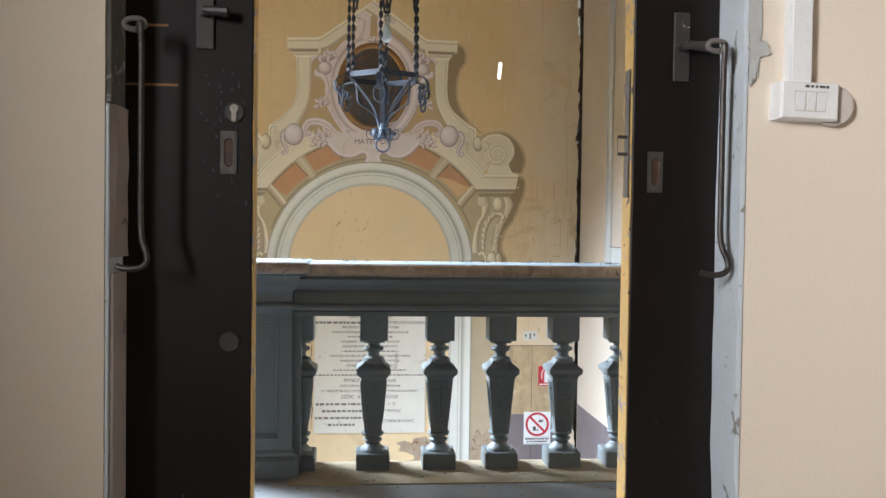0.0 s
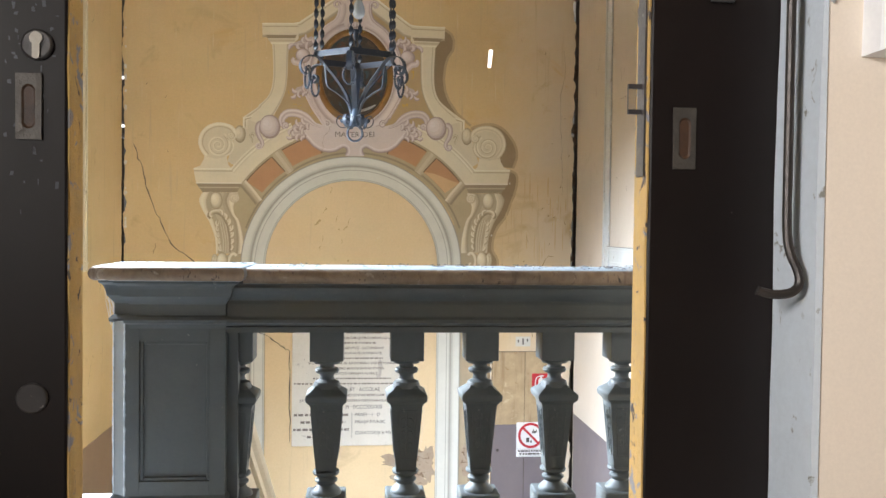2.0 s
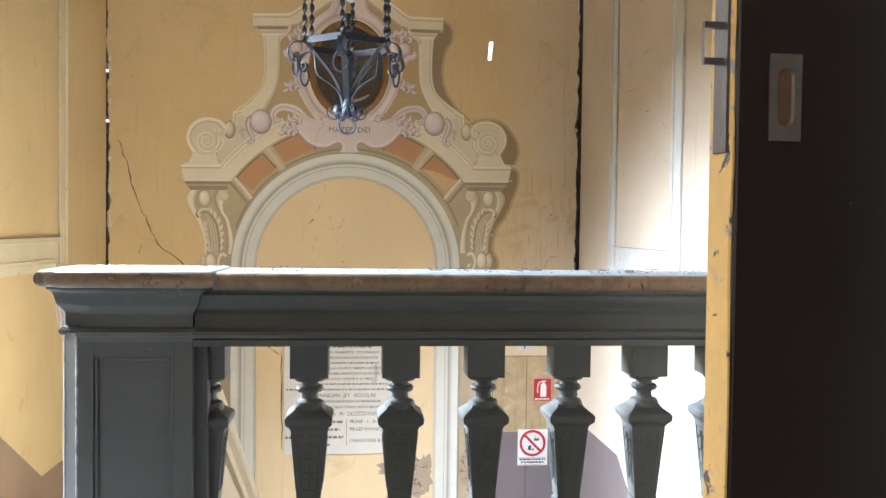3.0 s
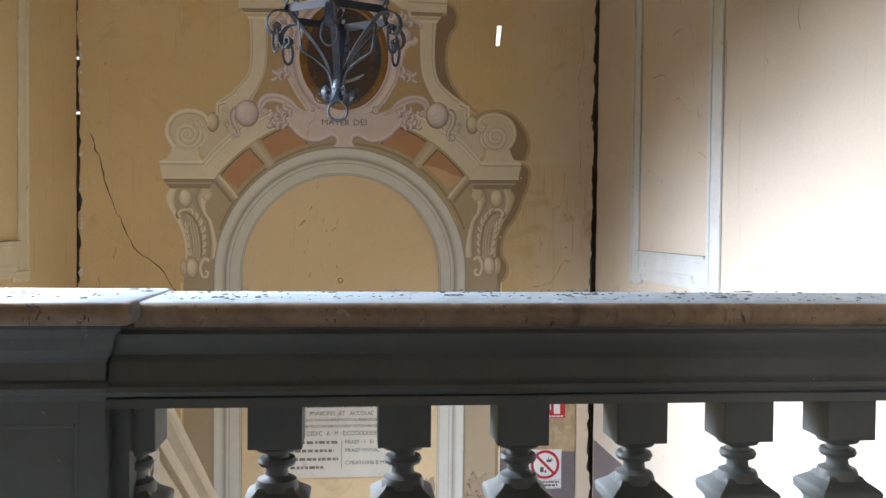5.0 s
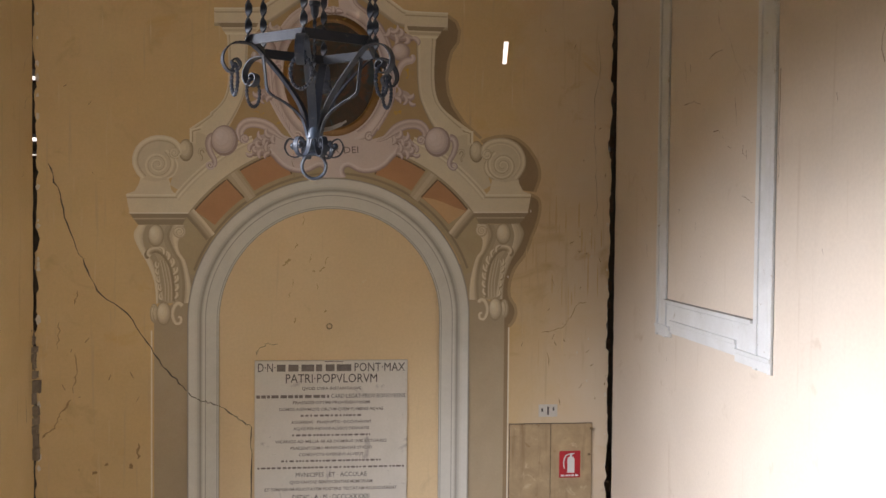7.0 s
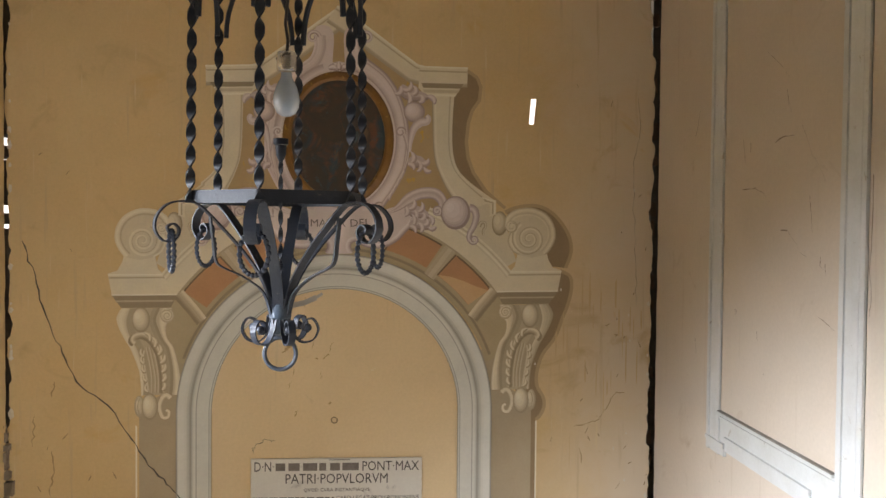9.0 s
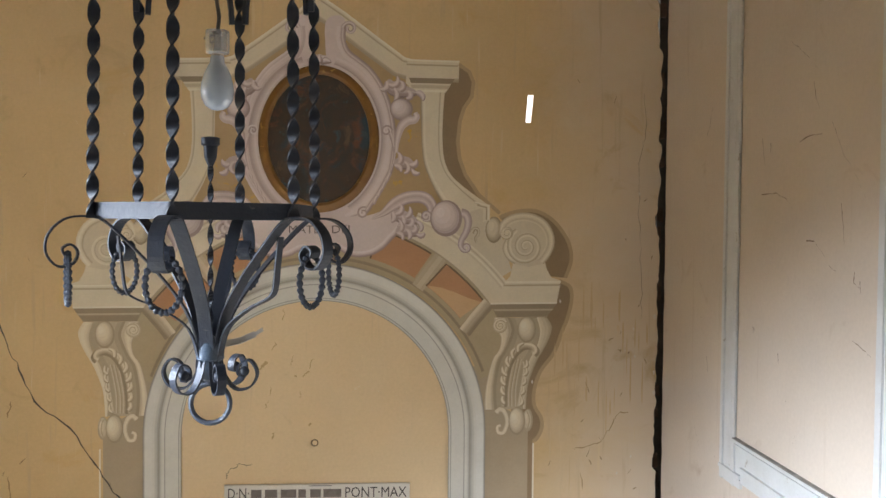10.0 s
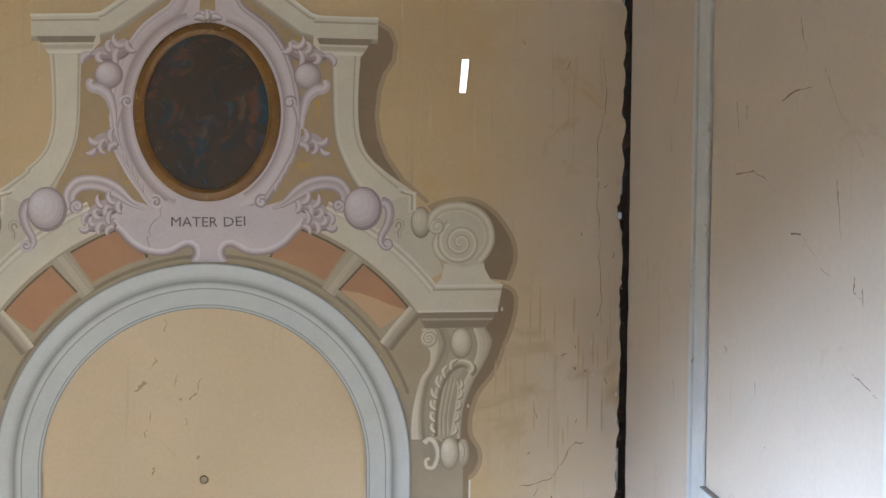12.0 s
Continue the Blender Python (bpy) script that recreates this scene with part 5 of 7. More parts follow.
def blot(cx, cz, rx, rz, y0, y1, seed, wob=0.5, n=40):
    bm = bmesh.new()
    pts = []
    for i in range(n):
        a = 2 * math.pi * i / n
        r = 1 + wob * (noise.noise(Vector((math.cos(a) * 1.3, math.sin(a) * 1.3, seed))) + 0.5 * noise.noise(Vector((math.cos(a) * 4, math.sin(a) * 4, seed + 5))))
        pts.append((cx + rx * r * math.cos(a), cz + rz * r * math.sin(a)))
    a = [bm.verts.new((x, y0, z)) for x, z in pts]
    b = [bm.verts.new((x, y1, z)) for x, z in pts]
    bm.faces.new(a)
    for i in range(n):
        bm.faces.new((a[i], a[(i + 1) % n], b[(i + 1) % n], b[i]))
    return bm


for j, (x, z, rx, rz) in enumerate(((1.16, -1.58, 0.13, 0.22), (0.92, -1.52, 0.22, 0.09), (1.0, -1.72, 0.17, 0.12), (1.70, -1.55, 0.12, 0.22))):
    structure("trim_bare_render", blot(x, z, rx, rz, sheet_y(1.4 + 0.5 * j if j < 3 else 3), YB + 0.004, 20 + 3 * j, 0.7), BARE, "peeled patch of bare pinkish render on the ochre wall", "peeled plaster")


def wall_crack(pts, w, k, seed, sub=5):
    rnd = random.Random(seed)
    bm = bmesh.new()
    path = []
    for (x0, z0), (x1, z1) in zip(pts, pts[1:]):
        for i in range(sub):
            t = i / sub
            path.append((x0 + (x1 - x0) * t + rnd.uniform(-0.011, 0.011), z0 + (z1 - z0) * t + rnd.uniform(-0.011, 0.011)))
    path.append(pts[-1])
    left, right = [], []
    for i, (x, z) in enumerate(path):
        a, c = path[max(0, i - 1)], path[min(len(path) - 1, i + 1)]
        d = Vector((c[0] - a[0], c[1] - a[1])).normalized()
        ww = w * rnd.uniform(0.35, 1.2) * (0.35 if i in (0, len(path) - 1) else 1)
        left.append(bm.verts.new((x - d.y * ww, sheet_y(k), z + d.x * ww)))
        right.append(bm.verts.new((x + d.y * ww, sheet_y(k), z - d.x * ww)))
    for i in range(len(path) - 1):
        bm.faces.new((left[i], left[i + 1], right[i + 1], right[i]))
    return bm


structure("trim_long_crack", wall_crack([(-1.948, 1.876), (-1.859, 1.635), (-1.779, 1.328), (-1.681, 1.098), (-1.569, 0.843), (-1.322, 0.658), (-1.131, 0.354), (-0.956, 0.117), (-0.82, -0.02)], 0.0056, 1.5, 5), VOID,
          "long dark crack running down the ochre plaster", "crack")
structure("trim_long_crack", wall_crack([(-0.82, -0.02), (-0.748, -0.074), (-0.66, -0.10), (-0.540, -0.147)], 0.004, 6.4, 8), VOID, "thin dark crack across the painted arch", "crack")
structure("trim_long_crack", wall_crack([(-0.540, -0.147), (-0.40, -0.25), (-0.306, -0.316), (-0.300, -0.7), (-0.30, -1.3)], 0.0055, 1.5, 9), VOID, "dark crack beside the marble slab", "crack")
structure("trim_cartouche_crack", wall_crack([(0.11, 2.13), (0.10, 2.06), (0.04, 1.98), (0.03, 1.86), (0.05, 1.80)], 0.0018, 6.6, 12), C_CAST, "hairline crack in the painted cartouche", "crack")
rnd = random.Random(4)
bm = bmesh.new()
for i in range(40):
    x, z = rnd.choice(((rnd.uniform(-1.95, -1.25), rnd.uniform(-0.7, 0.8)), (rnd.uniform(2.3, 2.76), rnd.uniform(-0.3, 2.0)), (rnd.uniform(-1.9, -1.2), rnd.uniform(-1.5, 3.6)), (rnd.uniform(1.95, 2.75), rnd.uniform(-0.3, 3.6)), (rnd.uniform(2.2, 2.75), rnd.uniform(-0.2, 1.5))))
    L, w = rnd.uniform(0.015, 0.07), rnd.uniform(0.0012, 0.004)
    a = radians(rnd.uniform(60, 120) if rnd.random() < 0.7 else rnd.uniform(20, 60))
    dx, dz = math.cos(a), math.sin(a)
    pts = [(x - dz * w, z + dx * w), (x + dx * L * 0.5 - dz * w * 1.3, z + dz * L * 0.5 + dx * w), (x + dx * L, z + dz * L), (x + dx * L * 0.6 + dz * w, z + dz * L * 0.6 - dx * w), (x + dz * w * 0.6, z - dx * w)]
    bm.faces.new([bm.verts.new((p, sheet_y(1.2), q)) for p, q in pts])
tagged(link("plaster_scars", bm, mat("scar_brown", (0.38, 0.25, 0.13), (0.26, 0.17, 0.10), 0.95, 20, 60, 0.1)), "small brown scars and chips in the ochre plaster", "scars", kind="stuff")
SCARB = mat("brown_plaster_scar", (0.30, 0.19, 0.09), (0.42, 0.28, 0.14), 0.95, 20, 60, 0.1)
CHIP = mat("chip_brown", (0.55, 0.38, 0.19), (0.47, 0.31, 0.15), 0.95, 20, 60, 0.1)
for j, (pts, w) in enumerate((([(-0.057, 1.054), (-0.018, 1.080), (0.021, 1.101)], 0.013), ([(0.135, 1.476), (0.12, 1.394)], 0.004), ([(0.073, 1.246), (0.042, 1.185)], 0.004), ([(0.042, 0.939), (0.032, 0.867)], 0.0035),
                              ([(0.018, 0.83), (-0.004, 0.779)], 0.0035), ([(0.069, 0.609), (0.048, 0.561)], 0.006), ([(0.196, 1.145), (0.178, 1.079)], 0.004), ([(0.335, 1.132), (0.303, 1.052)], 0.003),
                              ([(0.30, 1.045), (0.262, 0.999)], 0.006), ([(0.249, 0.906), (0.244, 0.853)], 0.003), ([(0.318, 0.668), (0.304, 0.655)], 0.006), ([(0.218, 1.013), (0.200, 1.002)], 0.006))):
    structure("trim_arch_scar", wall_crack(pts, w, 1.3, 70 + j, 4), CHIP, "shallow brown scar in the plaster under the arch", "plaster scar")
for j, (pts, w) in enumerate((([(2.589, 0.739), (2.50, 0.729), (2.463, 0.671), (2.426, 0.596), (2.376, 0.52), (2.275, 0.496), (2.186, 0.471)], 0.003), ([(2.507, 1.197), (2.509, 1.170)], 0.006), ([(2.236, 0.30), (2.25, 0.18)], 0.003))):
    structure("trim_plaster_scar", wall_crack(pts, w, 1.5, 90 + j, 4), SCARB, "thin branching crack in the stained ochre plaster", "crack")
for j, (pts, w) in enumerate((([(-1.862, 0.58), (-1.876, 0.354)], 0.004), ([(-1.735, 0.325), (-1.729, 0.155), (-1.753, -0.015)], 0.005), ([(-1.775, -0.057), (-1.857, -0.185), (-1.911, -0.298), (-2.0, -0.38)], 0.008),
                              ([(-1.708, 0.834), (-1.741, 0.721)], 0.005), ([(-1.23, -0.44), (-1.235, -0.57)], 0.012), ([(-1.473, -0.60), (-1.49, -0.625)], 0.012), ([(-1.294, -0.61), (-1.28, -0.65)], 0.014), ([(-1.56, -0.67), (-1.60, -0.685)], 0.010))):
    structure("trim_plaster_scar", wall_crack(pts, w, 1.3, 40 + j, 6), SCARB, "brown scar where the ochre plaster has come off", "plaster scar")
GRIME = mat("grey_brown_damp_streak", (0.63, 0.46, 0.265), (0.58, 0.42, 0.245), 0.95, 7, 50, 0.1)
rnd = random.Random(52)
bm = bmesh.new()
for i in range(26):
    x, z = (2.04 + 0.029 * i, rnd.gauss(0.95, 0.45)) if i < 24 else (-1.95 + 0.2 * (i - 24), rnd.uniform(-1.0, 0.5))
    w, h = rnd.uniform(0.003, 0.009), rnd.uniform(0.05, 0.20)
    vs = []
    for k in range(14):
        a = 2 * math.pi * k / 14
        q = rnd.uniform(0.7, 1.2)
        vs.append(bm.verts.new((x + w * q * math.cos(a), sheet_y(0.9), z + h * q * math.sin(a))))
    bm.faces.new(vs)
tagged(link("damp_streaks", bm, GRIME), "grey-brown damp streaks on the ochre plaster beside the corner cracks", "stains", kind="stuff")
structure("trim_slab_crack", wall_crack([(-0.262, 0.285), (-0.262, 0.33), (-0.24, 0.36), (-0.17, 0.385), (-0.09, 0.392)], 0.002, 1.6, 21), VOID, "short crack above the marble slab's corner", "crack")
nail = holder("wall_ring", (0.345, YB, 0.536), "small rusty iron ring on the plaster", "ring")
bm = bmesh.new()
tube(bm, [(0.022 * math.cos(a), -0.006, 0.022 * math.sin(a)) for a in [2 * math.pi * i / 16 for i in range(16)]], 0.004, 6, True)
RUST = mat("rusty_iron", (0.30, 0.20, 0.11), (0.20, 0.13, 0.07), 0.8, 30, 90, 0.3)
part("ring", bm, RUST, nail)

# ---- cabinet door and signs on the end wall ----
CABP = mat("ochre_painted_wood", (0.50, 0.37, 0.22), (0.37, 0.26, 0.15), 0.8, 6, 50, 0.2, mix=0.8, spots=[(12, 0.62, 0.70, (0.33, 0.21, 0.11)), (7, 0.60, 0.70, (0.58, 0.46, 0.30))], streaks=[(1.5, 22.0, 0.56, 0.70, (0.34, 0.23, 0.13))])
cab = holder("wall_cabinet", (2.275, YB, -1.3), "ochre and mauve painted flush wooden cabinet doors", "cabinet")
GAPM = mat("dark_gap", (0.10, 0.07, 0.05), (0.06, 0.045, 0.035), 0.9, 10, 60, 0.1)
part("surround", boxes((-0.372, 0.372, -0.004, 0.004, -1.44, 0.978)), GAPM, cab)
for x0, x1 in ((-0.366, -0.005), (0.001, 0.366)):
    d = part("door", boxes((x0, x1, -0.014, -0.004, 0.168, 0.972), (x0, x1, -0.014, -0.004, -1.43, 0.166)), CABP, cab)
    d.data.materials.append(DADO)
    for p in d.data.polygons:
        p.material_index = 1 if p.center.z < 0.167 else 0
bm = bmesh.new()
tube(bm, [(0.33, -0.018, 0.70), (0.352, -0.020, 0.70)], 0.009, 8)
part("hinge", bm, RUST, cab)
bm = bmesh.new()
tube(bm, [(0.345, -0.02, 0.93), (0.372, -0.02, 0.93)], 0.009, 8)
part("hinge", bm, RUST, cab)
bm = bmesh.new()
tube(bm, [(-0.30, -0.01, -0.115), (-0.30, -0.028, -0.115)], 0.016, 12)
part("knob", bm, INK, cab, "dark round knob")

PAPER = mat("yellowed_white_plate", (0.66, 0.64, 0.60), (0.54, 0.50, 0.44), 0.6, 14, 60, 0.05)
SIGNRED = mat("sign_red", (0.55, 0.02, 0.03), (0.45, 0.02, 0.03), 0.45, 9, 60, 0.02)
SIGNWHITE = mat("sign_white", (0.78, 0.77, 0.76), (0.70, 0.69, 0.68), 0.45, 9, 60, 0.02)
num = holder("small_number_plate", (2.249, YB, -0.211), "small worn white plate with one dark stroke", "plate")
part("plate", boxes((-0.083, 0.083, -0.004, 0.002, -0.054, 0.054)), PAPER, num)
for q in ((-0.008, 0.008, -0.035, 0.035), (-0.06, -0.045, -0.01, 0.02), (0.04, 0.055, 0.0, 0.03)):
    part("writing", boxes((q[0], q[1], -0.0048, -0.0041, q[2], q[3])), INK, num)

ext = holder("extinguisher_sign", (2.446, YB - 0.0145, -0.684), "red sign with a white fire extinguisher symbol", "sign")
part("plate", boxes((-0.094, 0.094, -0.003, 0.0, -0.118, 0.118)), SIGNRED, ext)


def flat_ngon(pts, y, t=0.0006):
    bm = bmesh.new()
    a = [bm.verts.new((x, y, z)) for x, z in pts]
    b = [bm.verts.new((x, y + t, z)) for x, z in pts]
    bm.faces.new(a)
    n = len(pts)
    for i in range(n):
        bm.faces.new((a[i], a[(i + 1) % n], b[(i + 1) % n], b[i]))
    return bm


body = [(-0.022, -0.075), (0.042, -0.075), (0.042, 0.045), (0.034, 0.062), (0.018, 0.068), (0.018, 0.082), (0.04, 0.092), (0.04, 0.098), (0.0, 0.098), (0.0, 0.068), (-0.014, 0.062), (-0.022, 0.045)]
part("symbol", flat_ngon(body, -0.0038), SIGNWHITE, ext, "white extinguisher silhouette")
bm = bmesh.new()
tube(bm, [(0.0, -0.0036, 0.09), (-0.035, -0.0036, 0.08), (-0.052, -0.0036, 0.045), (-0.056, -0.0036, 0.0), (-0.05, -0.0036, -0.035)], 0.005, 4, flat=(0.010, 0.0008, (0, 0, 1)))
part("symbol_hose", bm, SIGNWHITE, ext)
bars(ext, -0.08, 0.08, -0.099, 0.016, SIGNWHITE, -0.0038, 6, 0.006)

nosm = holder("no_flames_sign", (2.347, YB - 0.0145, -1.302), "white prohibition sign with red crossed circle", "sign")
part("plate", boxes((-0.161, 0.161, -0.003, 0.0, -0.193, 0.193)), SIGNWHITE, nosm)
bm = bmesh.new()
ro_, ri_ = 0.142, 0.115
N = 40
o = [bm.verts.new((ro_ * math.cos(2 * math.pi * i / N), -0.0038, 0.045 + ro_ * math.sin(2 * math.pi * i / N))) for i in range(N)]
q = [bm.verts.new((ri_ * math.cos(2 * math.pi * i / N), -0.0038, 0.045 + ri_ * math.sin(2 * math.pi * i / N))) for i in range(N)]
for i in range(N):
    bm.faces.new((o[i], o[(i + 1) % N], q[(i + 1) % N], q[i]))
c45 = math.sqrt(0.5)
bm.faces.new([bm.verts.new((x, -0.0040, 0.045 + z)) for x, z in ((-0.118 * c45 - 0.009, 0.118 * c45 - 0.009), (-0.118 * c45 + 0.009, 0.118 * c45 + 0.009), (0.118 * c45 + 0.009, -0.118 * c45 + 0.009), (0.118 * c45 - 0.009, -0.118 * c45 - 0.009))])
part("crossed_circle", bm, SIGNRED, nosm, "red crossed circle")
for q in ((0.015, 0.06, 0.07, 0.095), (0.062, 0.07, 0.075, 0.11), (0.03, 0.036, 0.098, 0.12), (-0.05, -0.015, -0.03, 0.02), (-0.005, 0.012, -0.035, -0.01)):
    part("symbol", boxes((q[0], q[1], -0.0036, -0.0032, q[2], q[3])), INK, nosm)
bars(nosm, -0.14, 0.14, -0.128, 0.020, INK, -0.0038, 7, 0.008)
bars(nosm, -0.125, 0.125, -0.160, 0.020, INK, -0.0038, 8, 0.008)
part("writing_frame", boxes((-0.152, 0.152, -0.0037, -0.0032, -0.186, -0.183), (-0.152, 0.152, -0.0037, -0.0032, -0.109, -0.106)), INK, nosm)


# hairline cracks and scars on the side walls, rubble showing in the open corner
HAIR = mat("hairline_brown", (0.20, 0.14, 0.10), (0.30, 0.22, 0.16), 0.95, 20, 60, 0.0)


def side_hairlines(name, xw, s, seed, count, label):
    rnd = random.Random(seed)
    bm = bmesh.new()
    for i in range(count):
        y, z = rnd.uniform(5.6, 10.9), rnd.uniform(-0.8, 3.4)
        n, a, w = rnd.randint(2, 6), radians(rnd.choice((80, 95, 100, 70, 45))), rnd.uniform(0.0008, 0.0022)
        pts = [(y, z)]
        for k in range(n):
            a += rnd.uniform(-0.5, 0.5)
            L = rnd.uniform(0.02, 0.07)
            pts.append((pts[-1][0] + L * math.cos(a), pts[-1][1] + L * math.sin(a)))
        rows = []
        for k, (p, q) in enumerate(pts):
            ww = w * (1.8 - 1.5 * k / n)
            rows.append((bm.verts.new((xw + s * 0.0015, p - ww, q)), bm.verts.new((xw + s * 0.0015, p + ww, q))))
        for r0, r1 in zip(rows, rows[1:]):
            bm.faces.new((r0[0], r0[1], r1[1], r1[0]))
    tagged(link(name, bm, HAIR), label, "cracks", kind="stuff")


EAST_CRACKS = (
    [(8.975, 2.755), (8.947, 2.672), (8.906, 2.614)], [(8.8, 2.545), (8.756, 2.479), (8.696, 2.392), (8.613, 2.314), (8.513, 2.188)],
    [(9.014, 2.009), (8.938, 2.008), (8.882, 1.975), (8.801, 1.903), (8.742, 1.882)], [(9.507, 2.25), (9.332, 2.248), (9.229, 2.213), (9.149, 2.164)],
    [(9.507, 2.542), (9.468, 2.39)], [(8.713, 2.181), (8.698, 2.109), (8.68, 2.003)], [(8.597, 1.884), (8.599, 1.84), (8.556, 1.823)],
    [(10.228, 1.271), (10.205, 1.172)], [(9.101, 2.485), (9.0, 2.51), (8.889, 2.505)], [(8.602, 1.59), (8.514, 1.566), (8.46, 1.545)],
    [(9.21, 2.994), (9.051, 2.899), (8.942, 2.813)], [(9.404, 2.51), (9.406, 2.457)], [(7.627, 2.04), (7.612, 1.998)], [(8.554, 1.85), (8.545, 1.799)], [(8.163, 2.256), (8.166, 1.97), (8.176, 1.848), (8.163, 1.71), (8.176, 1.633)],
    [(10.43, 0.789), (10.356, 0.716), (10.283, 0.645)], [(9.284, 1.433), (9.272, 1.384)], [(7.727, 1.302), (7.712, 1.275)], [(9.10, 1.05), (9.08, 1.035)], [(9.78, 0.45), (9.76, 0.42)])
for pts in EAST_CRACKS:
    path, rnd = [], random.Random(len(pts) * 7)
    for (y0, z0), (y1, z1) in zip(pts, pts[1:]):
        path += [(y0 + (y1 - y0) * f / 4 + rnd.uniform(-0.004, 0.004), z0 + (z1 - z0) * f / 4 + rnd.uniform(-0.004, 0.004)) for f in range(4)]
    path.append(pts[-1])
    bm = bmesh.new()
    rows = []
    for k, (y, z) in enumerate(path):
        ww = rnd.uniform(0.0012, 0.0035) * (1.2 - 0.8 * k / len(path))
        rows.append((bm.verts.new((XR - 0.0016, y - ww, z - ww)), bm.verts.new((XR - 0.0016, y + ww, z + ww))))
    for r0, r1 in zip(rows, rows[1:]):
        bm.faces.new((r0[0], r0[1], r1[1], r1[0]))
    structure("trim_wall_crack", bm, HAIR, "thin brown crack in the pale side wall", "crack")
structure("trim_corner_crack", wall_crack([(2.65, 3.026), (2.678, 2.731), (2.635, 2.581), (2.629, 2.31), (2.644, 2.066), (2.659, 1.711), (2.662, 1.41)], 0.0016, 1.5, 15), HAIR,
          "fine crack beside the open corner of the end wall", "crack")
side_hairlines("hairline_cracks", XR, -1, 7, 9, "fine brown hairline cracks and scars in the pale plaster")
side_hairlines("hairline_cracks", XL, 1, 9, 45, "fine brown hairline cracks and scars in the ochre plaster")
DEEP_RUBBLE = mat("dark_brick_rubble", (0.13, 0.085, 0.06), (0.08, 0.055, 0.04), 0.95, 20, 60, 0.6, per_piece=0.5)
RUBBLE = mat("grey_brown_rubble", (0.30, 0.24, 0.18), (0.20, 0.16, 0.12), 0.95, 20, 60, 0.6, per_piece=0.5)
rub = holder("exposed_rubble", (XL + 0.005, 11.045, 0.0), "grey-brown rubble and mortar exposed in the cracked corner", "rubble")
rnd = random.Random(31)
z = 0.52
while z > -0.50:
    hgt = rnd.uniform(0.045, 0.10)
    bm = bmesh.new()
    wx = rnd.uniform(0.018, 0.034) * (1.4 if z < 0.2 else 0.9)
    box(bm, -wx, wx, -0.03, 0.03, -hgt / 2, hgt / 2, 0.006)
    for v in bm.verts:
        v.co += Vector((rnd.uniform(-0.006, 0.006), rnd.uniform(-0.006, 0.006), rnd.uniform(-0.008, 0.008)))
    st = part("stone", bm, RUBBLE, rub)
    st.location = (rnd.uniform(-0.022, 0.012), rnd.uniform(-0.012, 0.008), z - hgt / 2)
    z -= hgt + rnd.uniform(0.002, 0.02)
rub = holder("exposed_rubble", (XR - 0.02, 11.17, 0.0), "brown brick rubble showing deep in the open corner crack", "rubble")
z = 3.9
while z > -0.9:
    hgt = rnd.uniform(0.04, 0.12)
    bm = bmesh.new()
    box(bm, -0.024, 0.024, -0.03, 0.03, -hgt / 2, hgt / 2, 0.005)
    for v in bm.verts:
        v.co += Vector((rnd.uniform(-0.008, 0.008), rnd.uniform(-0.008, 0.008), rnd.uniform(-0.01, 0.01)))
    st = part("stone", bm, DEEP_RUBBLE, rub)
    st.location = (rnd.uniform(-0.004, 0.02), rnd.uniform(0.0, 0.05), z - hgt / 2)
    z -= hgt + rnd.uniform(0.02, 0.3)
# pale broken plaster and specks on the end wall; west crack flakes paint daylight specks
bm = bmesh.new()
for xx, zc in ((2.635, 2.304), (2.606, 1.339), (2.617, 1.138), (1.878, 0.963), (2.073, 1.534), (2.60, 0.42), (2.59, 0.05), (2.50, 0.30)):
    bm.faces.new([bm.verts.new((xx + 0.009 * math.cos(t) * rnd.uniform(0.6, 1.2), sheet_y(4.2), zc + 0.014 * math.sin(t) * rnd.uniform(0.6, 1.2))) for t in (0, 1.3, 2.5, 3.8, 5.0)])
for i in range(26):
    zc, w = rnd.uniform(-1.0, 3.5), rnd.uniform(0.005, 0.016)
    side = rnd.random() < 0.3
    xx = XR - 0.052 - 0.008 if side else XL + 0.034
    if not side:
        w *= 1.6
    pts = [(xx + w * math.cos(t) * rnd.uniform(0.6, 1.2), zc + w * 1.7 * math.sin(t) * rnd.uniform(0.6, 1.2)) for t in [2 * math.pi * k / 5 + zc for k in range(5)]]
    bm.faces.new([bm.verts.new((p, sheet_y(1.3), q)) for p, q in pts])
tagged(link("plaster_flakes", bm, mat("pale_plaster_and_daylight", (0.74, 0.69, 0.61), (0.6, 0.52, 0.42), 0.95, 20, 60, 0.3)), "pale broken plaster and painted daylight specks along the corner cracks", "plaster", kind="stuff")

# ---- doorway ----
def door_leaf(name, x0, x1, edge_x, label):
    h = holder(name, ((x0 + x1) / 2, 3.063, -0.015), label, "door", kind="structure")
    cx = (x0 + x1) / 2
    part("leaf", boxes((x0 - cx, x1 - cx, -0.028, 0.030, 0.0, 2.40), bevel=0.003), DOORPAINT, h)
    e = edge_x - cx
    s = 1 if e > 0 else -1
    bm = bmesh.new()
    zs = [0.01 + 0.03 * i for i in range(80)]
    a = [bm.verts.new((e + s * 0.0025, -0.024 + 0.006 * noise.noise(Vector((e, 2, z * 11))), z)) for z in zs]
    b = [bm.verts.new((e + s * 0.0025, 0.031, z)) for z in zs]
    c = [bm.verts.new((e - s * 0.004, -0.024, z)) for z in zs]
    for i in range(len(zs) - 1):
        bm.faces.new((a[i], a[i + 1], b[i + 1], b[i]))
        bm.faces.new((a[i], a[i + 1], c[i + 1], c[i]))
    part("edge", bm, YELLOWEDGE, h, "worn yellow-painted edge")
    return h, cx


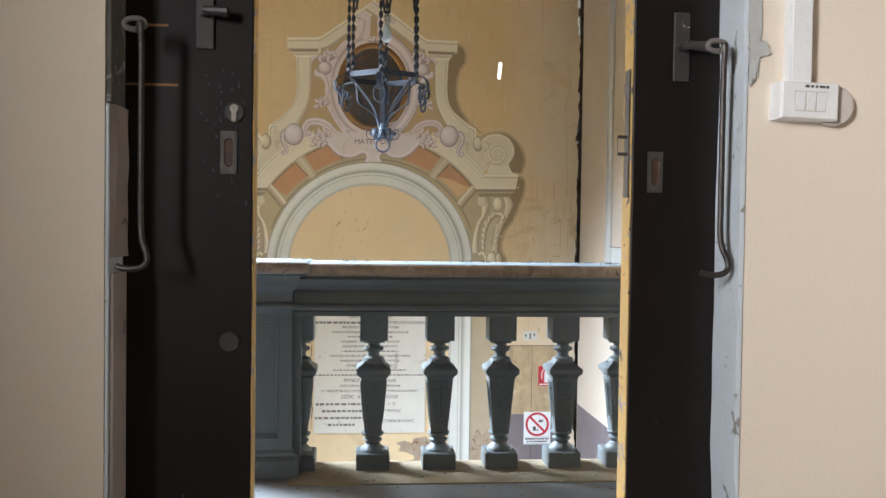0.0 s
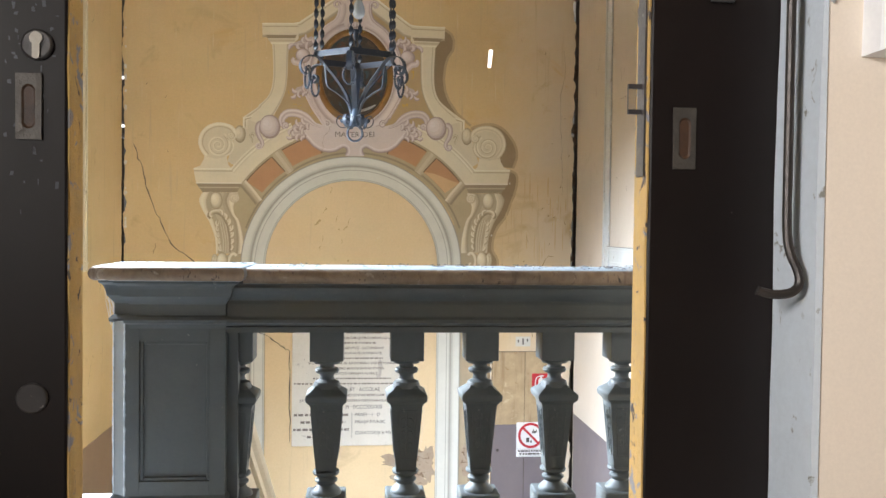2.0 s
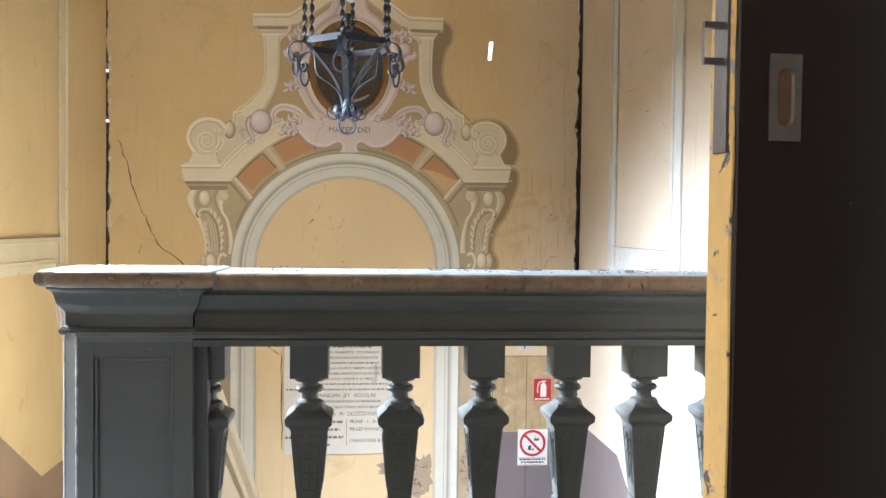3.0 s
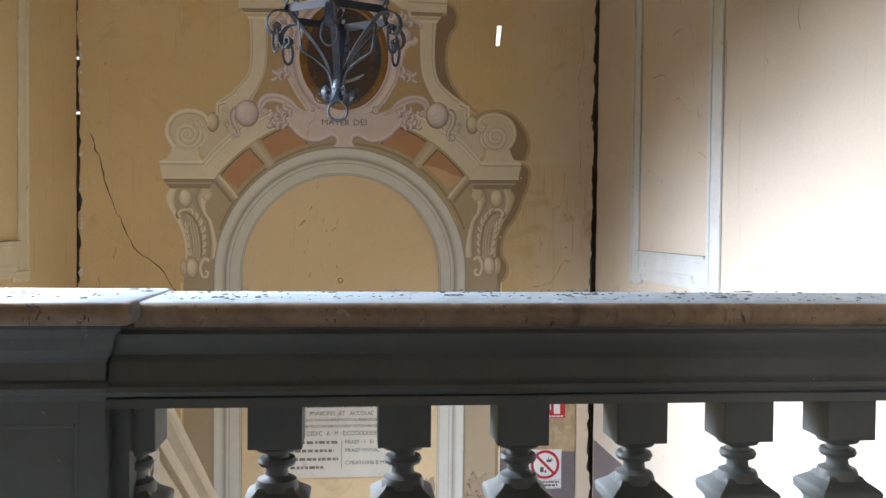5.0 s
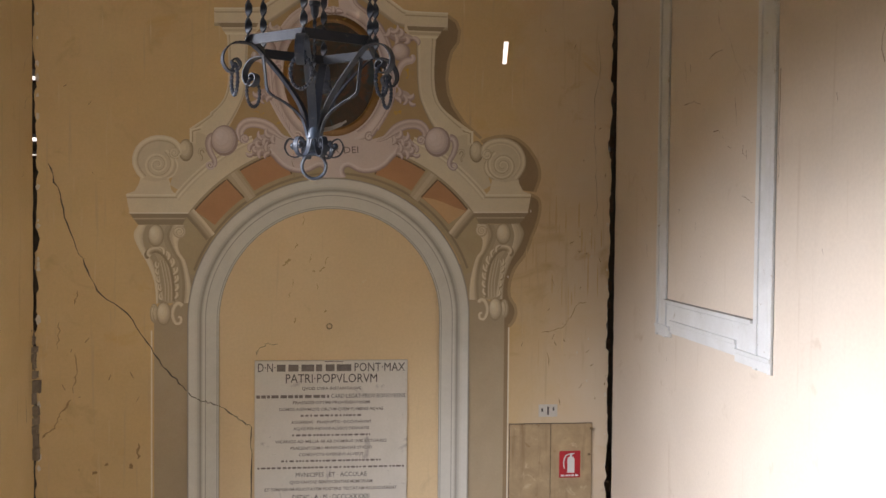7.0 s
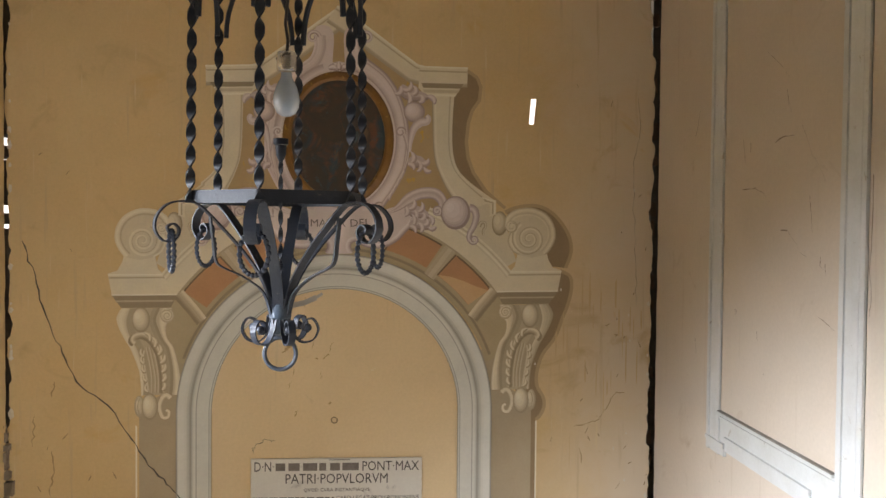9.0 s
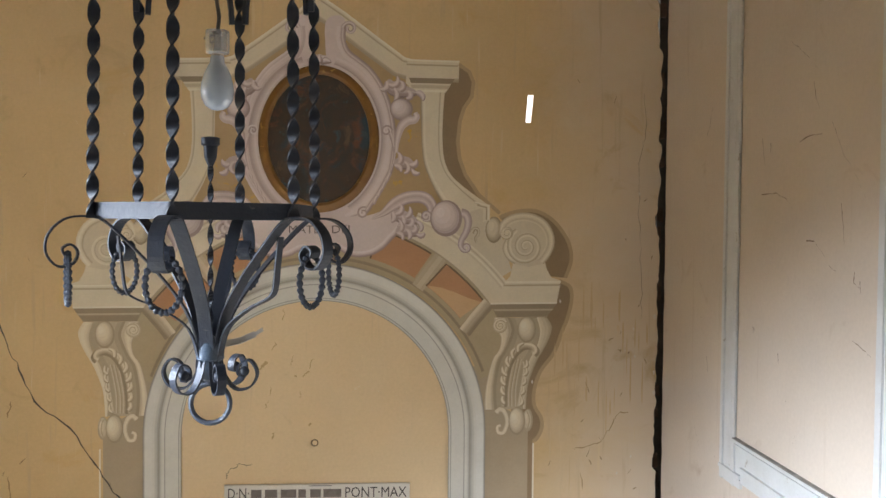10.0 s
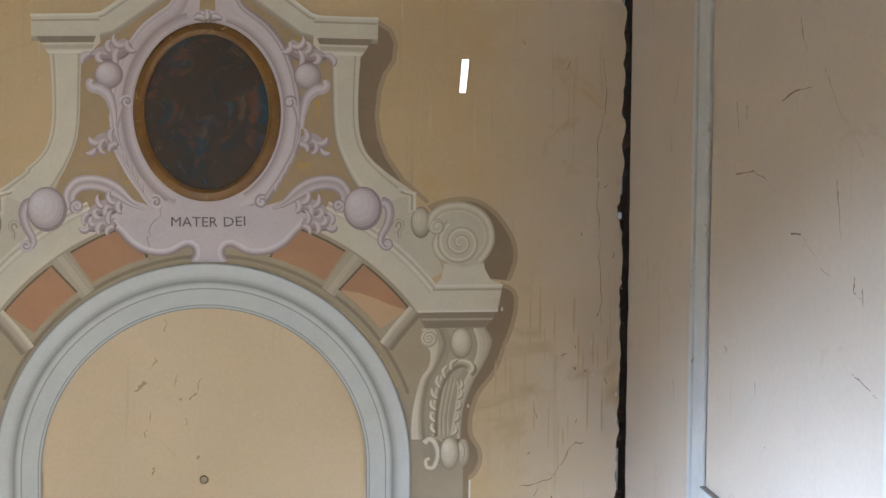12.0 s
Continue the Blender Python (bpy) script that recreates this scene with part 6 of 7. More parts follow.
NICKEL = mat("worn_nickel", (0.34, 0.32, 0.28), (0.22, 0.20, 0.17), 0.5, 20, 90, 0.2, metal=0.9)
DARKMETAL = mat("painted_over_dark_metal", (0.05, 0.045, 0.045), (0.03, 0.028, 0.028), 0.4, 20, 90, 0.2, spots=[(40, 0.64, 0.68, (0.26, 0.24, 0.22))])
IRON = mat("wrought_iron_bar", (0.045, 0.042, 0.042), (0.07, 0.06, 0.055), 0.42, 20, 90, 0.25, metal=0.6)
GREYIRON = mat("grey_painted_iron", (0.20, 0.18, 0.175), (0.14, 0.125, 0.12), 0.5, 20, 90, 0.2)
WOODRAW = mat("raw_wood_recess", (0.34, 0.17, 0.07), (0.20, 0.10, 0.04), 0.7, 14, 70, 0.3)


PULL = mat("worn_bronze_grey_plate", (0.062, 0.056, 0.050), (0.10, 0.09, 0.078), 0.4, 30, 90, 0.3, metal=0.3)
# the recess is barely sunk, so its shade is mixed into the brown
SHADED_RECESS = mat("brown_shaded_recess", (0.075, 0.032, 0.014), (0.035, 0.024, 0.018), 0.5, 40, 90, 0.2)


def slot_ring(w, h, sw, sh, n=24):
    """A plate with a long round-ended hole, both as (x, z) outlines of equal count."""
    inner = []
    for i in range(n):
        a = 2 * math.pi * i / n
        cz = (sh / 2 - sw / 2) * (1 if math.sin(a) >= 0 else -1)
        inner.append((sw / 2 * math.cos(a), cz + sw / 2 * math.sin(a)))
    outer = []
    for x, z in inner:
        k = min(w / 2 / max(1e-6, abs(x)), h / 2 / max(1e-6, abs(z)))
        outer.append((x * k, z * k))
    return outer, inner


def cup_pull(parent, x, z, y):
    """Flush pull: a plate with a rounded recess."""
    o, i = slot_ring(0.034, 0.089, 0.018, 0.060)
    bm = bmesh.new()
    n = len(o)
    A = [bm.verts.new((x + p, y - 0.003, z + q)) for p, q in o]
    B = [bm.verts.new((x + p, y - 0.003, z + q)) for p, q in i]
    C = [bm.verts.new((x + p, y + 0.0005, z + q)) for p, q in o]
    for k in range(n):
        j = (k + 1) % n
        bm.faces.new((A[k], A[j], B[j], B[k]))
        bm.faces.new((A[k], A[j], C[j], C[k]))
    pl = part("flush_pull", bm, PULL, parent, "worn grey metal flush pull plate")
    bm = bmesh.new()
    B = [bm.verts.new((x + p, y - 0.0029, z + q)) for p, q in i]
    D = [bm.verts.new((x + p * 0.75, y - 0.0006, z + q * 0.9)) for p, q in i]
    for k in range(n):
        j = (k + 1) % n
        bm.faces.new((B[k], B[j], D[j], D[k]))
    bm.faces.new(D)
    part("recess", bm, SHADED_RECESS, pl, "brown recess of the pull, darkened for its missing depth")
    return pl


def bolt_plate(parent, x, z, y, s):
    bm = bmesh.new()
    box(bm, x - 0.018, x + 0.018, y - 0.006, y, z - 0.075, z + 0.075, 0.002)
    p = part("bolt_plate", bm, DARKMETAL, parent, "dark painted bolt plate")
    bm = bmesh.new()
    tube(bm, [(x, y - 0.004, z), (x, y - 0.030, z)], 0.011, 10)
    tube(bm, [(x, y - 0.026, z), (x + s * 0.05, y - 0.030, z - 0.003)], lambda t: 0.009 + 0.003 * t, 10)
    part("bolt_knob", bm, DARKMETAL, p)


YF = -0.0285
left, cx = door_leaf("door_1", -0.80, 0.038, 0.038, "dark brown sliding door leaf half drawn into the wall")
cup_pull(left, -0.011 - cx, 1.218, YF)
bm = bmesh.new()
lathe(bm, [(0.021, 0.0), (0.021, 0.003), (0.018, 0.005)], seg=24)
bmesh.ops.transform(bm, matrix=Matrix.Translation((0.0 - cx, YF, 1.301)) @ Matrix.Rotation(radians(90), 4, "X"), verts=bm.verts)
es = part("escutcheon", bm, DARKMETAL, left, "round lock escutcheon")
prof = [(0.0085 * math.cos(radians(-55 + 290 * i / 16)), 0.008 + 0.0085 * math.sin(radians(-55 + 290 * i / 16))) for i in range(17)] + [(-0.005, -0.018), (0.0, -0.020), (0.005, -0.018)]
bm = flat_ngon([(p - cx, 1.301 + q) for p, q in prof], YF - 0.0075, 0.004)
part("lock_cylinder", bm, NICKEL, es, "nickel profile lock cylinder")
bm = bmesh.new()
lathe(bm, [(0.021, 0.0), (0.021, 0.0025), (0.019, 0.004), (0.010, 0.004)], seg=24)
bmesh.ops.transform(bm, matrix=Matrix.Translation((-0.007 - cx, YF, 0.822)) @ Matrix.Rotation(radians(90), 4, "X"), verts=bm.verts)
part("cover_disc", bm, DARKMETAL, left, "round painted-over cover disc")
bolt_plate(left, -0.060 - cx, 1.505, YF, 1)
part("scratch", boxes((-0.22 - cx, -0.115 - cx, YF - 0.0012, YF, 1.352, 1.357)), WOODRAW, left, "orange-brown scratch in the paint")
part("scratch", boxes((-0.20 - cx, -0.135 - cx, YF - 0.0012, YF, 1.474, 1.479)), WOODRAW, left, "orange-brown scratch in the paint")

rnd = random.Random(77)
bm = bmesh.new()
for i in range(60):
    x, z = rnd.gauss(-0.012, 0.028) - cx, rnd.choice((rnd.gauss(1.22, 0.07), rnd.gauss(1.31, 0.03)))
    if x > 0.03 - cx:
        continue
    w, h = rnd.uniform(0.0005, 0.003), rnd.uniform(0.0008, 0.005)
    bm.faces.new([bm.verts.new((x + a * w * rnd.uniform(0.4, 1.3), YF - 0.0004, z + b * h * rnd.uniform(0.4, 1.3))) for a, b in ((-1, -1), (1, -1), (1, 1), (-1, 1))])
part("paint_scratches", bm, mat("bluish_worn_scratches", (0.035, 0.039, 0.052), (0.02, 0.022, 0.03), 0.35, 30, 90, 0.0), left, "fine bluish scratches round the lock")

right, cx = door_leaf("door_2", 0.853, 1.70, 0.853, "dark brown sliding door leaf with yellow edge half drawn into the wall")
cup_pull(right, 0.904 - cx, 1.195, YF)
bolt_plate(right, 0.957 - cx, 1.468, YF, 1)
bm = bmesh.new()
for r in ((-0.034, 0.0, 0.034, 0.040), (-0.034, 0.0, 0.0, 0.006), (-0.034, -0.028, 0.006, 0.034)):
    box(bm, 0.855 - cx + r[0] * 0.82, 0.855 - cx + r[1], -0.006, 0.0, 1.232 + r[2] * 1.1, 1.232 + r[3] * 1.1)
part("edge_loop", bm, DARKMETAL, right, "square metal loop on the edge")
part("edge_plate", boxes((0.8475 - cx, 0.851 - cx, -0.016, 0.016, 1.14, 1.42)), DARKMETAL, right, "worn steel lock plate in the edge")

# dust and pale scuffs low on the leaves
SCUFF = mat("grey_dust_scuffs", (0.060, 0.052, 0.048), (0.032, 0.028, 0.026), 0.7, 30, 90, 0.0)
for leaf, lx, seed in ((left, 0.30, 3), (right, -0.30, 8)):
    rnd = random.Random(seed)
    bm = bmesh.new()
    for i in range(70):
        x, z = lx + rnd.uniform(-0.10, 0.10), 0.05 + abs(rnd.gauss(0, 0.22))
        w, h = rnd.uniform(0.0006, 0.003), rnd.uniform(0.001, 0.010)
        bm.faces.new([bm.verts.new((x + a * w * rnd.uniform(0.5, 1.3), YF - 0.0004, z + b * h * rnd.uniform(0.5, 1.3))) for a, b in ((-1, -1), (1, -1), (1, 1), (-1, 1))])
    part("dust_scuffs", bm, SCUFF, leaf, "grey dusty scuffs near the floor")

# jambs and hooks
JD = -0.02


def jamb(name, x0, x1, s, label):
    """A painted jamb post with a broken edge towards the opening."""
    bm = bmesh.new()
    zs = [JD + 0.03 * i for i in range(80)]
    e = x1 if s > 0 else x0
    w = x0 if s > 0 else x1

    def ed(z):
        return e + s * (0.003 * noise.noise(Vector((e, 1, z * 6))) - 0.010 * max(0, noise.noise(Vector((e, 5, z * 3.3))) - 0.15))
    f = [[bm.verts.new((x(z), y, z)) for z in zs] for x, y in ((lambda z: w, 2.926), (lambda z: ed(z) + 0.006, 2.926), (ed, 3.033), (lambda z: w, 3.033))]
    for a, b in zip(f, f[1:] + f[:1]):
        for i in range(len(zs) - 1):
            bm.faces.new((a[i], b[i], b[i + 1], a[i + 1]))
    return structure(name, bm, FRAMEWHITE, label, "door frame")


WEATHERED = mat("weathered_dark_wood", (0.09, 0.085, 0.08), (0.16, 0.15, 0.14), 0.8, 14, 70, 0.5, spots=[(24, 0.58, 0.64, (0.42, 0.42, 0.41))])
PINKISH = mat("pinkish_grey_primer", (0.42, 0.37, 0.35), (0.34, 0.30, 0.29), 0.7, 9, 70, 0.3, spots=[(20, 0.66, 0.70, (0.15, 0.13, 0.12))])
structure("trim_jamb_west", boxes((-0.2305, -0.2235, 2.932, 3.033, -0.02, 1.285), bevel=0.002), FRAMEWHITE, "chipped bluish-white door jamb edge", "door frame")
structure("trim_jamb_west_upper", boxes((-0.2305, -0.2200, 2.934, 3.033, 1.287, 2.35), bevel=0.002), WEATHERED, "weathered bare dark wood of the door jamb", "door frame")
bm = bmesh.new()
zs = [0.985 + 0.01 * i for i in range(31)]
fr = [[bm.verts.new((x + (0.003 * noise.noise(Vector((3, 1, z * 14))) if x > -0.222 else 0), y, z)) for z in zs] for x, y in ((-0.2232, 2.938), (-0.2135, 2.950), (-0.2135, 3.032), (-0.2232, 3.032))]
for p, q in zip(fr, fr[1:] + fr[:1]):
    for i in range(len(zs) - 1):
        bm.faces.new((p[i], q[i], q[i + 1], p[i + 1]))
bm.faces.new([r[0] for r in fr])
bm.faces.new([r[-1] for r in fr][::-1])
structure("trim_jamb_west_middle", bm, PINKISH, "broken pinkish-grey primed strip of the door jamb", "door frame")
structure("trim_jamb_west_lower", boxes((-0.2232, -0.2155, 2.938, 3.032, -0.02, 0.955), bevel=0.002), PINKISH, "pinkish-grey primed lower strip of the door jamb", "door frame")
jamb("trim_jamb_east", 1.043, 1.0595, -1, "chipped bluish-white wooden door jamb")


def long_hook(name, x, ztop, zbot, y, label):
    h = holder(name, (x, y, ztop), label, "door hook", "hooks beside the sliding doors")
    bm = bmesh.new()
    d = zbot - ztop
    rod = [(-0.006, 0.0, -0.02), (0.0, -0.006, 0.004), (0.0, -0.004, -0.03)] + [(0.0, 0.0, d * t) for t in (0.1, 0.3, 0.5, 0.7, 0.86)]
    rod += [(0.004, -0.004, d * 0.92), (0.013, -0.008, d * 0.96), (0.016, -0.010, d * 1.0), (0.006, -0.012, d * 1.028), (-0.016, -0.012, d * 1.035), (-0.034, -0.010, d * 1.03), (-0.044, -0.008, d * 1.022)]
    for turn in range(3):
        sm = [rod[0]]
        for a, b in zip(rod, rod[1:]):
            sm += [tuple(a[c] * 0.75 + b[c] * 0.25 for c in range(3)), tuple(a[c] * 0.25 + b[c] * 0.75 for c in range(3))]
        rod = sm + [rod[-1]]
    tube(bm, rod, 0.0064, 10)
    part("rod", bm, IRON, h, smooth=True)
    bm = bmesh.new()
    tube(bm, [(0.020 * math.cos(a) - 0.014, 0.004, 0.011 * math.sin(a) - 0.004) for a in [2 * math.pi * i / 18 for i in range(18)]], 0.0058, 8, True)
    part("staple", bm, GREYIRON, h, smooth=True)
    return h


long_hook("door_hook", -0.165, 1.446, 0.979, 2.940, "long dark iron hook hanging on the jamb beside the door")
long_hook("door_hook", 1.014, 1.443, 0.977, 2.940, "long dark iron hook hanging on the jamb beside the door")
CEMENT = mat("grey_cement_patch", (0.44, 0.45, 0.44), (0.56, 0.57, 0.56), 0.9, 14, 60, 0.8, spots=[(20, 0.64, 0.70, (0.3, 0.3, 0.29))])
for x, z, rx, rz, sd in ((1.073, 1.51, 0.016, 0.10, 3), (1.086, 1.432, 0.024, 0.016, 6), (1.068, 1.39, 0.007, 0.035, 9)):
    structure("trim_cement_patch", blot(x, z, rx, rz, 2.9262 - 0.0004 * sd, 2.934, sd, 0.6, 36), CEMENT, "rough grey cement patch where the paint has broken off", "plaster patch")

# ---- switch and trunking ----
PLASTIC = mat("off_white_plastic", (0.82, 0.83, 0.85), (0.79, 0.80, 0.82), 0.4, 8, 90, 0.02)
GREYPL = mat("greyish_plastic_cover", (0.60, 0.55, 0.52), (0.55, 0.50, 0.46), 0.45, 8, 90, 0.02)
sw = holder("light_switch", (1.176, 2.93, 1.322), "off-white surface-mounted triple light switch with scribbled note", "light switch")
bm = bmesh.new()
v = [[bm.verts.new((x, y, z)) for x, z in ((-a, -b), (a, -b), (a, b), (-a, b))] for a, b, y in ((0.066, 0.039, 0.0), (0.063, 0.038, -0.037), (0.058, 0.035, -0.043))]
for a, b in zip(v, v[1:]):
    for i in range(4):
        bm.faces.new((a[i], a[(i + 1) % 4], b[(i + 1) % 4], b[i]))
bm.faces.new(v[-1])
part("housing", bm, PLASTIC, sw)
part("rocker_frame", boxes((-0.0335, 0.0335, -0.0434, -0.0428, -0.0225, 0.019)), GREYPL, sw, "grey gap round the rockers")
for i in range(3):
    x = -0.022 + i * 0.0225
    bm = bmesh.new()
    q = [bm.verts.new(p) for p in ((x - 0.009, -0.0435, -0.020), (x + 0.009, -0.0435, -0.020), (x + 0.009, -0.0480, 0.0165), (x - 0.009, -0.0480, 0.0165), (x - 0.009, -0.0425, -0.020), (x + 0.009, -0.0425, -0.020), (x + 0.009, -0.0425, 0.0165), (x - 0.009, -0.0425, 0.0165))]
    for f in ((0, 1, 2, 3), (0, 4, 5, 1), (1, 5, 6, 2), (2, 6, 7, 3), (3, 7, 4, 0)):
        bm.faces.new([q[k] for k in f])
    part("rocker", bm, PLASTIC, sw)
bars(sw, -0.012, 0.038, 0.029, 0.0055, INK, -0.0438, 9, 0.003)
bm = bmesh.new()
lathe(bm, [(0.042, 0.0), (0.042, 0.018), (0.039, 0.022)], seg=32)
bmesh.ops.transform(bm, matrix=Matrix.Translation((0.066, 0.0, -0.004)) @ Matrix.Rotation(radians(90), 4, "X"), verts=bm.verts)
part("round_cover", bm, GREYPL, sw, "greyish round blanking cover")
sw.rotation_euler = (0, radians(1.2), 0)
tr = holder("cable_trunking", (1.161, 2.93, 1.360), "white plastic cable trunking above the switch", "trunking")
part("channel", boxes((-0.024, 0.024, -0.026, 0.0, 0.0, 2.0), bevel=0.002), PLASTIC, tr)
part("lid", boxes((-0.018, 0.023, -0.030, -0.0265, 0.0, 2.0), bevel=0.001), PLASTIC, tr)

# ---- hanging lantern ----
LX, LY, LZ, LS = 0.399, 7.225, 1.750, 1.075      # lantern hub, and its size over a 0.48 m ring
lamp = holder("hanging_lantern", (LX, LY, LZ), "wrought iron hanging lantern with twisted bars and scrolls, no glass", "lantern")
lamp.scale = (LS, LS, LS * 1.035)
LIRON = mat("dusty_blue_black_iron", (0.017, 0.022, 0.033), (0.026, 0.033, 0.046), 0.5, 14, 90, 0.3, metal=0.0, spots=[(30, 0.68, 0.72, (0.09, 0.085, 0.085))])
LIRON.node_tree.nodes["Principled BSDF"].inputs["Specular IOR Level"].default_value = 0.35
HEX = [radians(204.4 + 60 * i) for i in range(6)]
RR, ZR = 0.242, 0.314           # ring radius and height over the hub


def twisted(bm, a, b, w, turns, n):
    """A flat bar twisted about its length."""
    a, b = Vector(a), Vector(b)
    rings = []
    for i in range(n + 1):
        t = i / n
        p = a.lerp(b, t)
        ang = math.pi * turns * t
        d1 = Vector((math.cos(ang), math.sin(ang), 0))
        d2 = Vector((-math.sin(ang), math.cos(ang), 0))
        rings.append([bm.verts.new(p + d1 * w * x + d2 * w * 0.24 * y) for x, y in ((1, 1), (-1, 1), (-1, -1), (1, -1))])
    for p, q in zip(rings, rings[1:]):
        for k in range(4):
            bm.faces.new((p[k], p[(k + 1) % 4], q[(k + 1) % 4], q[k]))
    bm.faces.new(rings[0][::-1])
    bm.faces.new(rings[-1])


ZT = 0.98
for i, a in enumerate(HEX):
    x, y = RR * math.cos(a), RR * math.sin(a)
    bm = bmesh.new()
    twisted(bm, (x * 1.03, y * 1.03, ZR - 0.016), (x, y, ZT), 0.0127, 11.5, 110)
    part("twisted_bar", bm, LIRON, lamp, smooth=True)
    b = HEX[(i + 1) % 6]
    bm = bmesh.new()
    tube(bm, [(x, y, ZR), (RR * math.cos(b), RR * math.sin(b), ZR)], 0, flat=(0.034, 0.006, (0, 0, 1)))
    part("ring_bar", bm, LIRON, lamp)
    bm = bmesh.new()
    tube(bm, [(x, y, ZT), (RR * math.cos(b), RR * math.sin(b), ZT)], 0, flat=(0.035, 0.006, (0, 0, 1)))
    part("top_bar", bm, LIRON, lamp)
    # pointed arch between two bars near the top
    bm = bmesh.new()
    p0, p1 = Vector((x, y, 0)), Vector((RR * math.cos(b), RR * math.sin(b), 0))
    for k0, k1 in ((0.08, 0.5), (0.92, 0.5)):
        pts = []
        for j in range(9):
            t = j / 8
            q = p0.lerp(p1, k0 + (k1 - k0) * (1 - math.cos(t * math.pi / 2)))
            pts.append((q.x, q.y, 0.775 + 0.185 * math.sin(t * math.pi / 2)))
        tube(bm, pts, 0, flat=(0.012, 0.012, (math.cos((a + b) / 2), math.sin((a + b) / 2), 0)))
    part("arch_strap", bm, LIRON, lamp)


def scroll_arm(bm, a):
    """Flat iron strap that leaves the hub, rises to the ring and curls outwards."""
    ca, sa = math.cos(a), math.sin(a)
    rz = [(0.022, -0.03), (0.028, 0.03), (0.055, 0.10), (0.105, 0.17), (0.165, 0.235), (0.225, 0.292), (0.262, 0.302), (0.305, 0.295), (0.335, 0.265), (0.340, 0.228), (0.318, 0.200), (0.288, 0.205), (0.278, 0.228), (0.292, 0.244), (0.308, 0.236), (0.304, 0.222)]
    pts = curve(rz, 4)
    tube(bm, [(r * ca, r * sa, z) for r, z in pts], 0, flat=(0.031, 0.0045, (-sa, ca, 0)))


def inner_arm(bm, a):
    ca, sa = math.cos(a), math.sin(a)
    rz = [(0.026, -0.01), (0.05, 0.06), (0.11, 0.105), (0.165, 0.130), (0.185, 0.150), (0.192, 0.20), (0.20, 0.262)]
    tube(bm, [(r * ca, r * sa, z) for r, z in curve(rz, 4)], 0, flat=(0.019, 0.004, (-sa, ca, 0)))


for i, a in enumerate(HEX):
    bm = bmesh.new()
    scroll_arm(bm, a)
    arm = part("scroll_arm", bm, LIRON, lamp)
    if i % 2 == 0:
        bm = bmesh.new()
        inner_arm(bm, a + radians(4))
        part("brace", bm, LIRON, lamp)
    # loop of small links that hangs from the curl
    bm = bmesh.new()
    ca, sa = math.cos(a), math.sin(a)
    n = 88
    pts = []
    for j in range(n):
        t = 2 * math.pi * j / n
        pts.append(Vector((0.298 * ca - sa * 0.036 * math.sin(t), 0.298 * sa + ca * 0.036 * math.sin(t), 0.174 + 0.052 * math.cos(t))))
    tube(bm, pts, lambda t: 0.0034 + 0.0042 * abs(math.sin(math.pi * 22 * t)), 6, True)
    part("link_loop", bm, LIRON, arm, "hanging loop of small iron links")
    # lower curl
    bm = bmesh.new()
    rz = [(0.020, 0.02), (0.030, -0.038), (0.057, -0.074), (0.092, -0.070), (0.108, -0.040), (0.093, -0.012), (0.070, -0.018), (0.064, -0.040), (0.080, -0.048)]
    b = a + radians(30)
    tube(bm, [(r * math.cos(b), r * math.sin(b), z) for r, z in curve(rz, 4)], 0, flat=(0.020, 0.004, (-math.sin(b), math.cos(b), 0)))
    part("lower_curl", bm, LIRON, lamp)
    bm = bmesh.new()
    c = bmesh.ops.create_icosphere(bm, subdivisions=2, radius=0.0115)
    bmesh.ops.translate(bm, vec=(0.078 * math.cos(b), 0.078 * math.sin(b), -0.036), verts=c["verts"])
    part("curl_bead", bm, LIRON, lamp, smooth=True)
bm = bmesh.new()
lathe(bm, [(0.010, -0.06), (0.024, -0.052), (0.030, -0.034), (0.026, -0.014), (0.031, -0.008), (0.031, 0.028), (0.026, 0.034), (0.012, 0.04)], seg=18)
part("hub", bm, mat("blue_grey_painted_hub", (0.050, 0.080, 0.115), (0.028, 0.042, 0.060), 0.4, 18, 90, 0.3), lamp, "blue-grey painted hub", smooth=True)
bm = bmesh.new()
tube(bm, [(0.044 * math.cos(t), 0.0, -0.108 + 0.044 * math.sin(t)) for t in [2 * math.pi * i / 28 for i in range(28)]], 0.0062, 8, True)
part("bottom_ring", bm, mat("grey_blue_iron_ring", (0.035, 0.045, 0.062), (0.025, 0.032, 0.045), 0.5, 20, 90, 0.3), lamp, "blue-grey iron ring", smooth=True)
bm = bmesh.new()
twisted(bm, (0.0, 0.0, 0.03), (0.0, 0.0, 0.445), 0.0068, 9, 60)
part("centre_rod", bm, LIRON, lamp)
bm = bmesh.new()
lathe(bm, [(0.006, 0.415), (0.014, 0.432), (0.016, 0.458), (0.021, 0.461), (0.021, 0.476), (0.012, 0.478)], seg=16)
part("candle_socket", bm, LIRON, lamp, smooth=True)
bm = bmesh.new()
for e, f in (((0.02, 0.01, 0.020), (0.066, 0.006, 0.030)), ((0.066, 0.006, 0.030), (0.100, 0.003, 0.045))):
    tube(bm, [e, f], 0, flat=(0.015, 0.002, (0, 0.4, 1)))
tube(bm, [(0.100, 0.003, 0.045), (0.118, 0.0, 0.056)], 0, flat=(0.008, 0.002, (0, 0.4, 1)))
part("bent_strip", bm, mat("pale_paper_strip", (0.55, 0.51, 0.46), None, 0.8, 20, 80, 0.1), lamp, "pale bent strip")
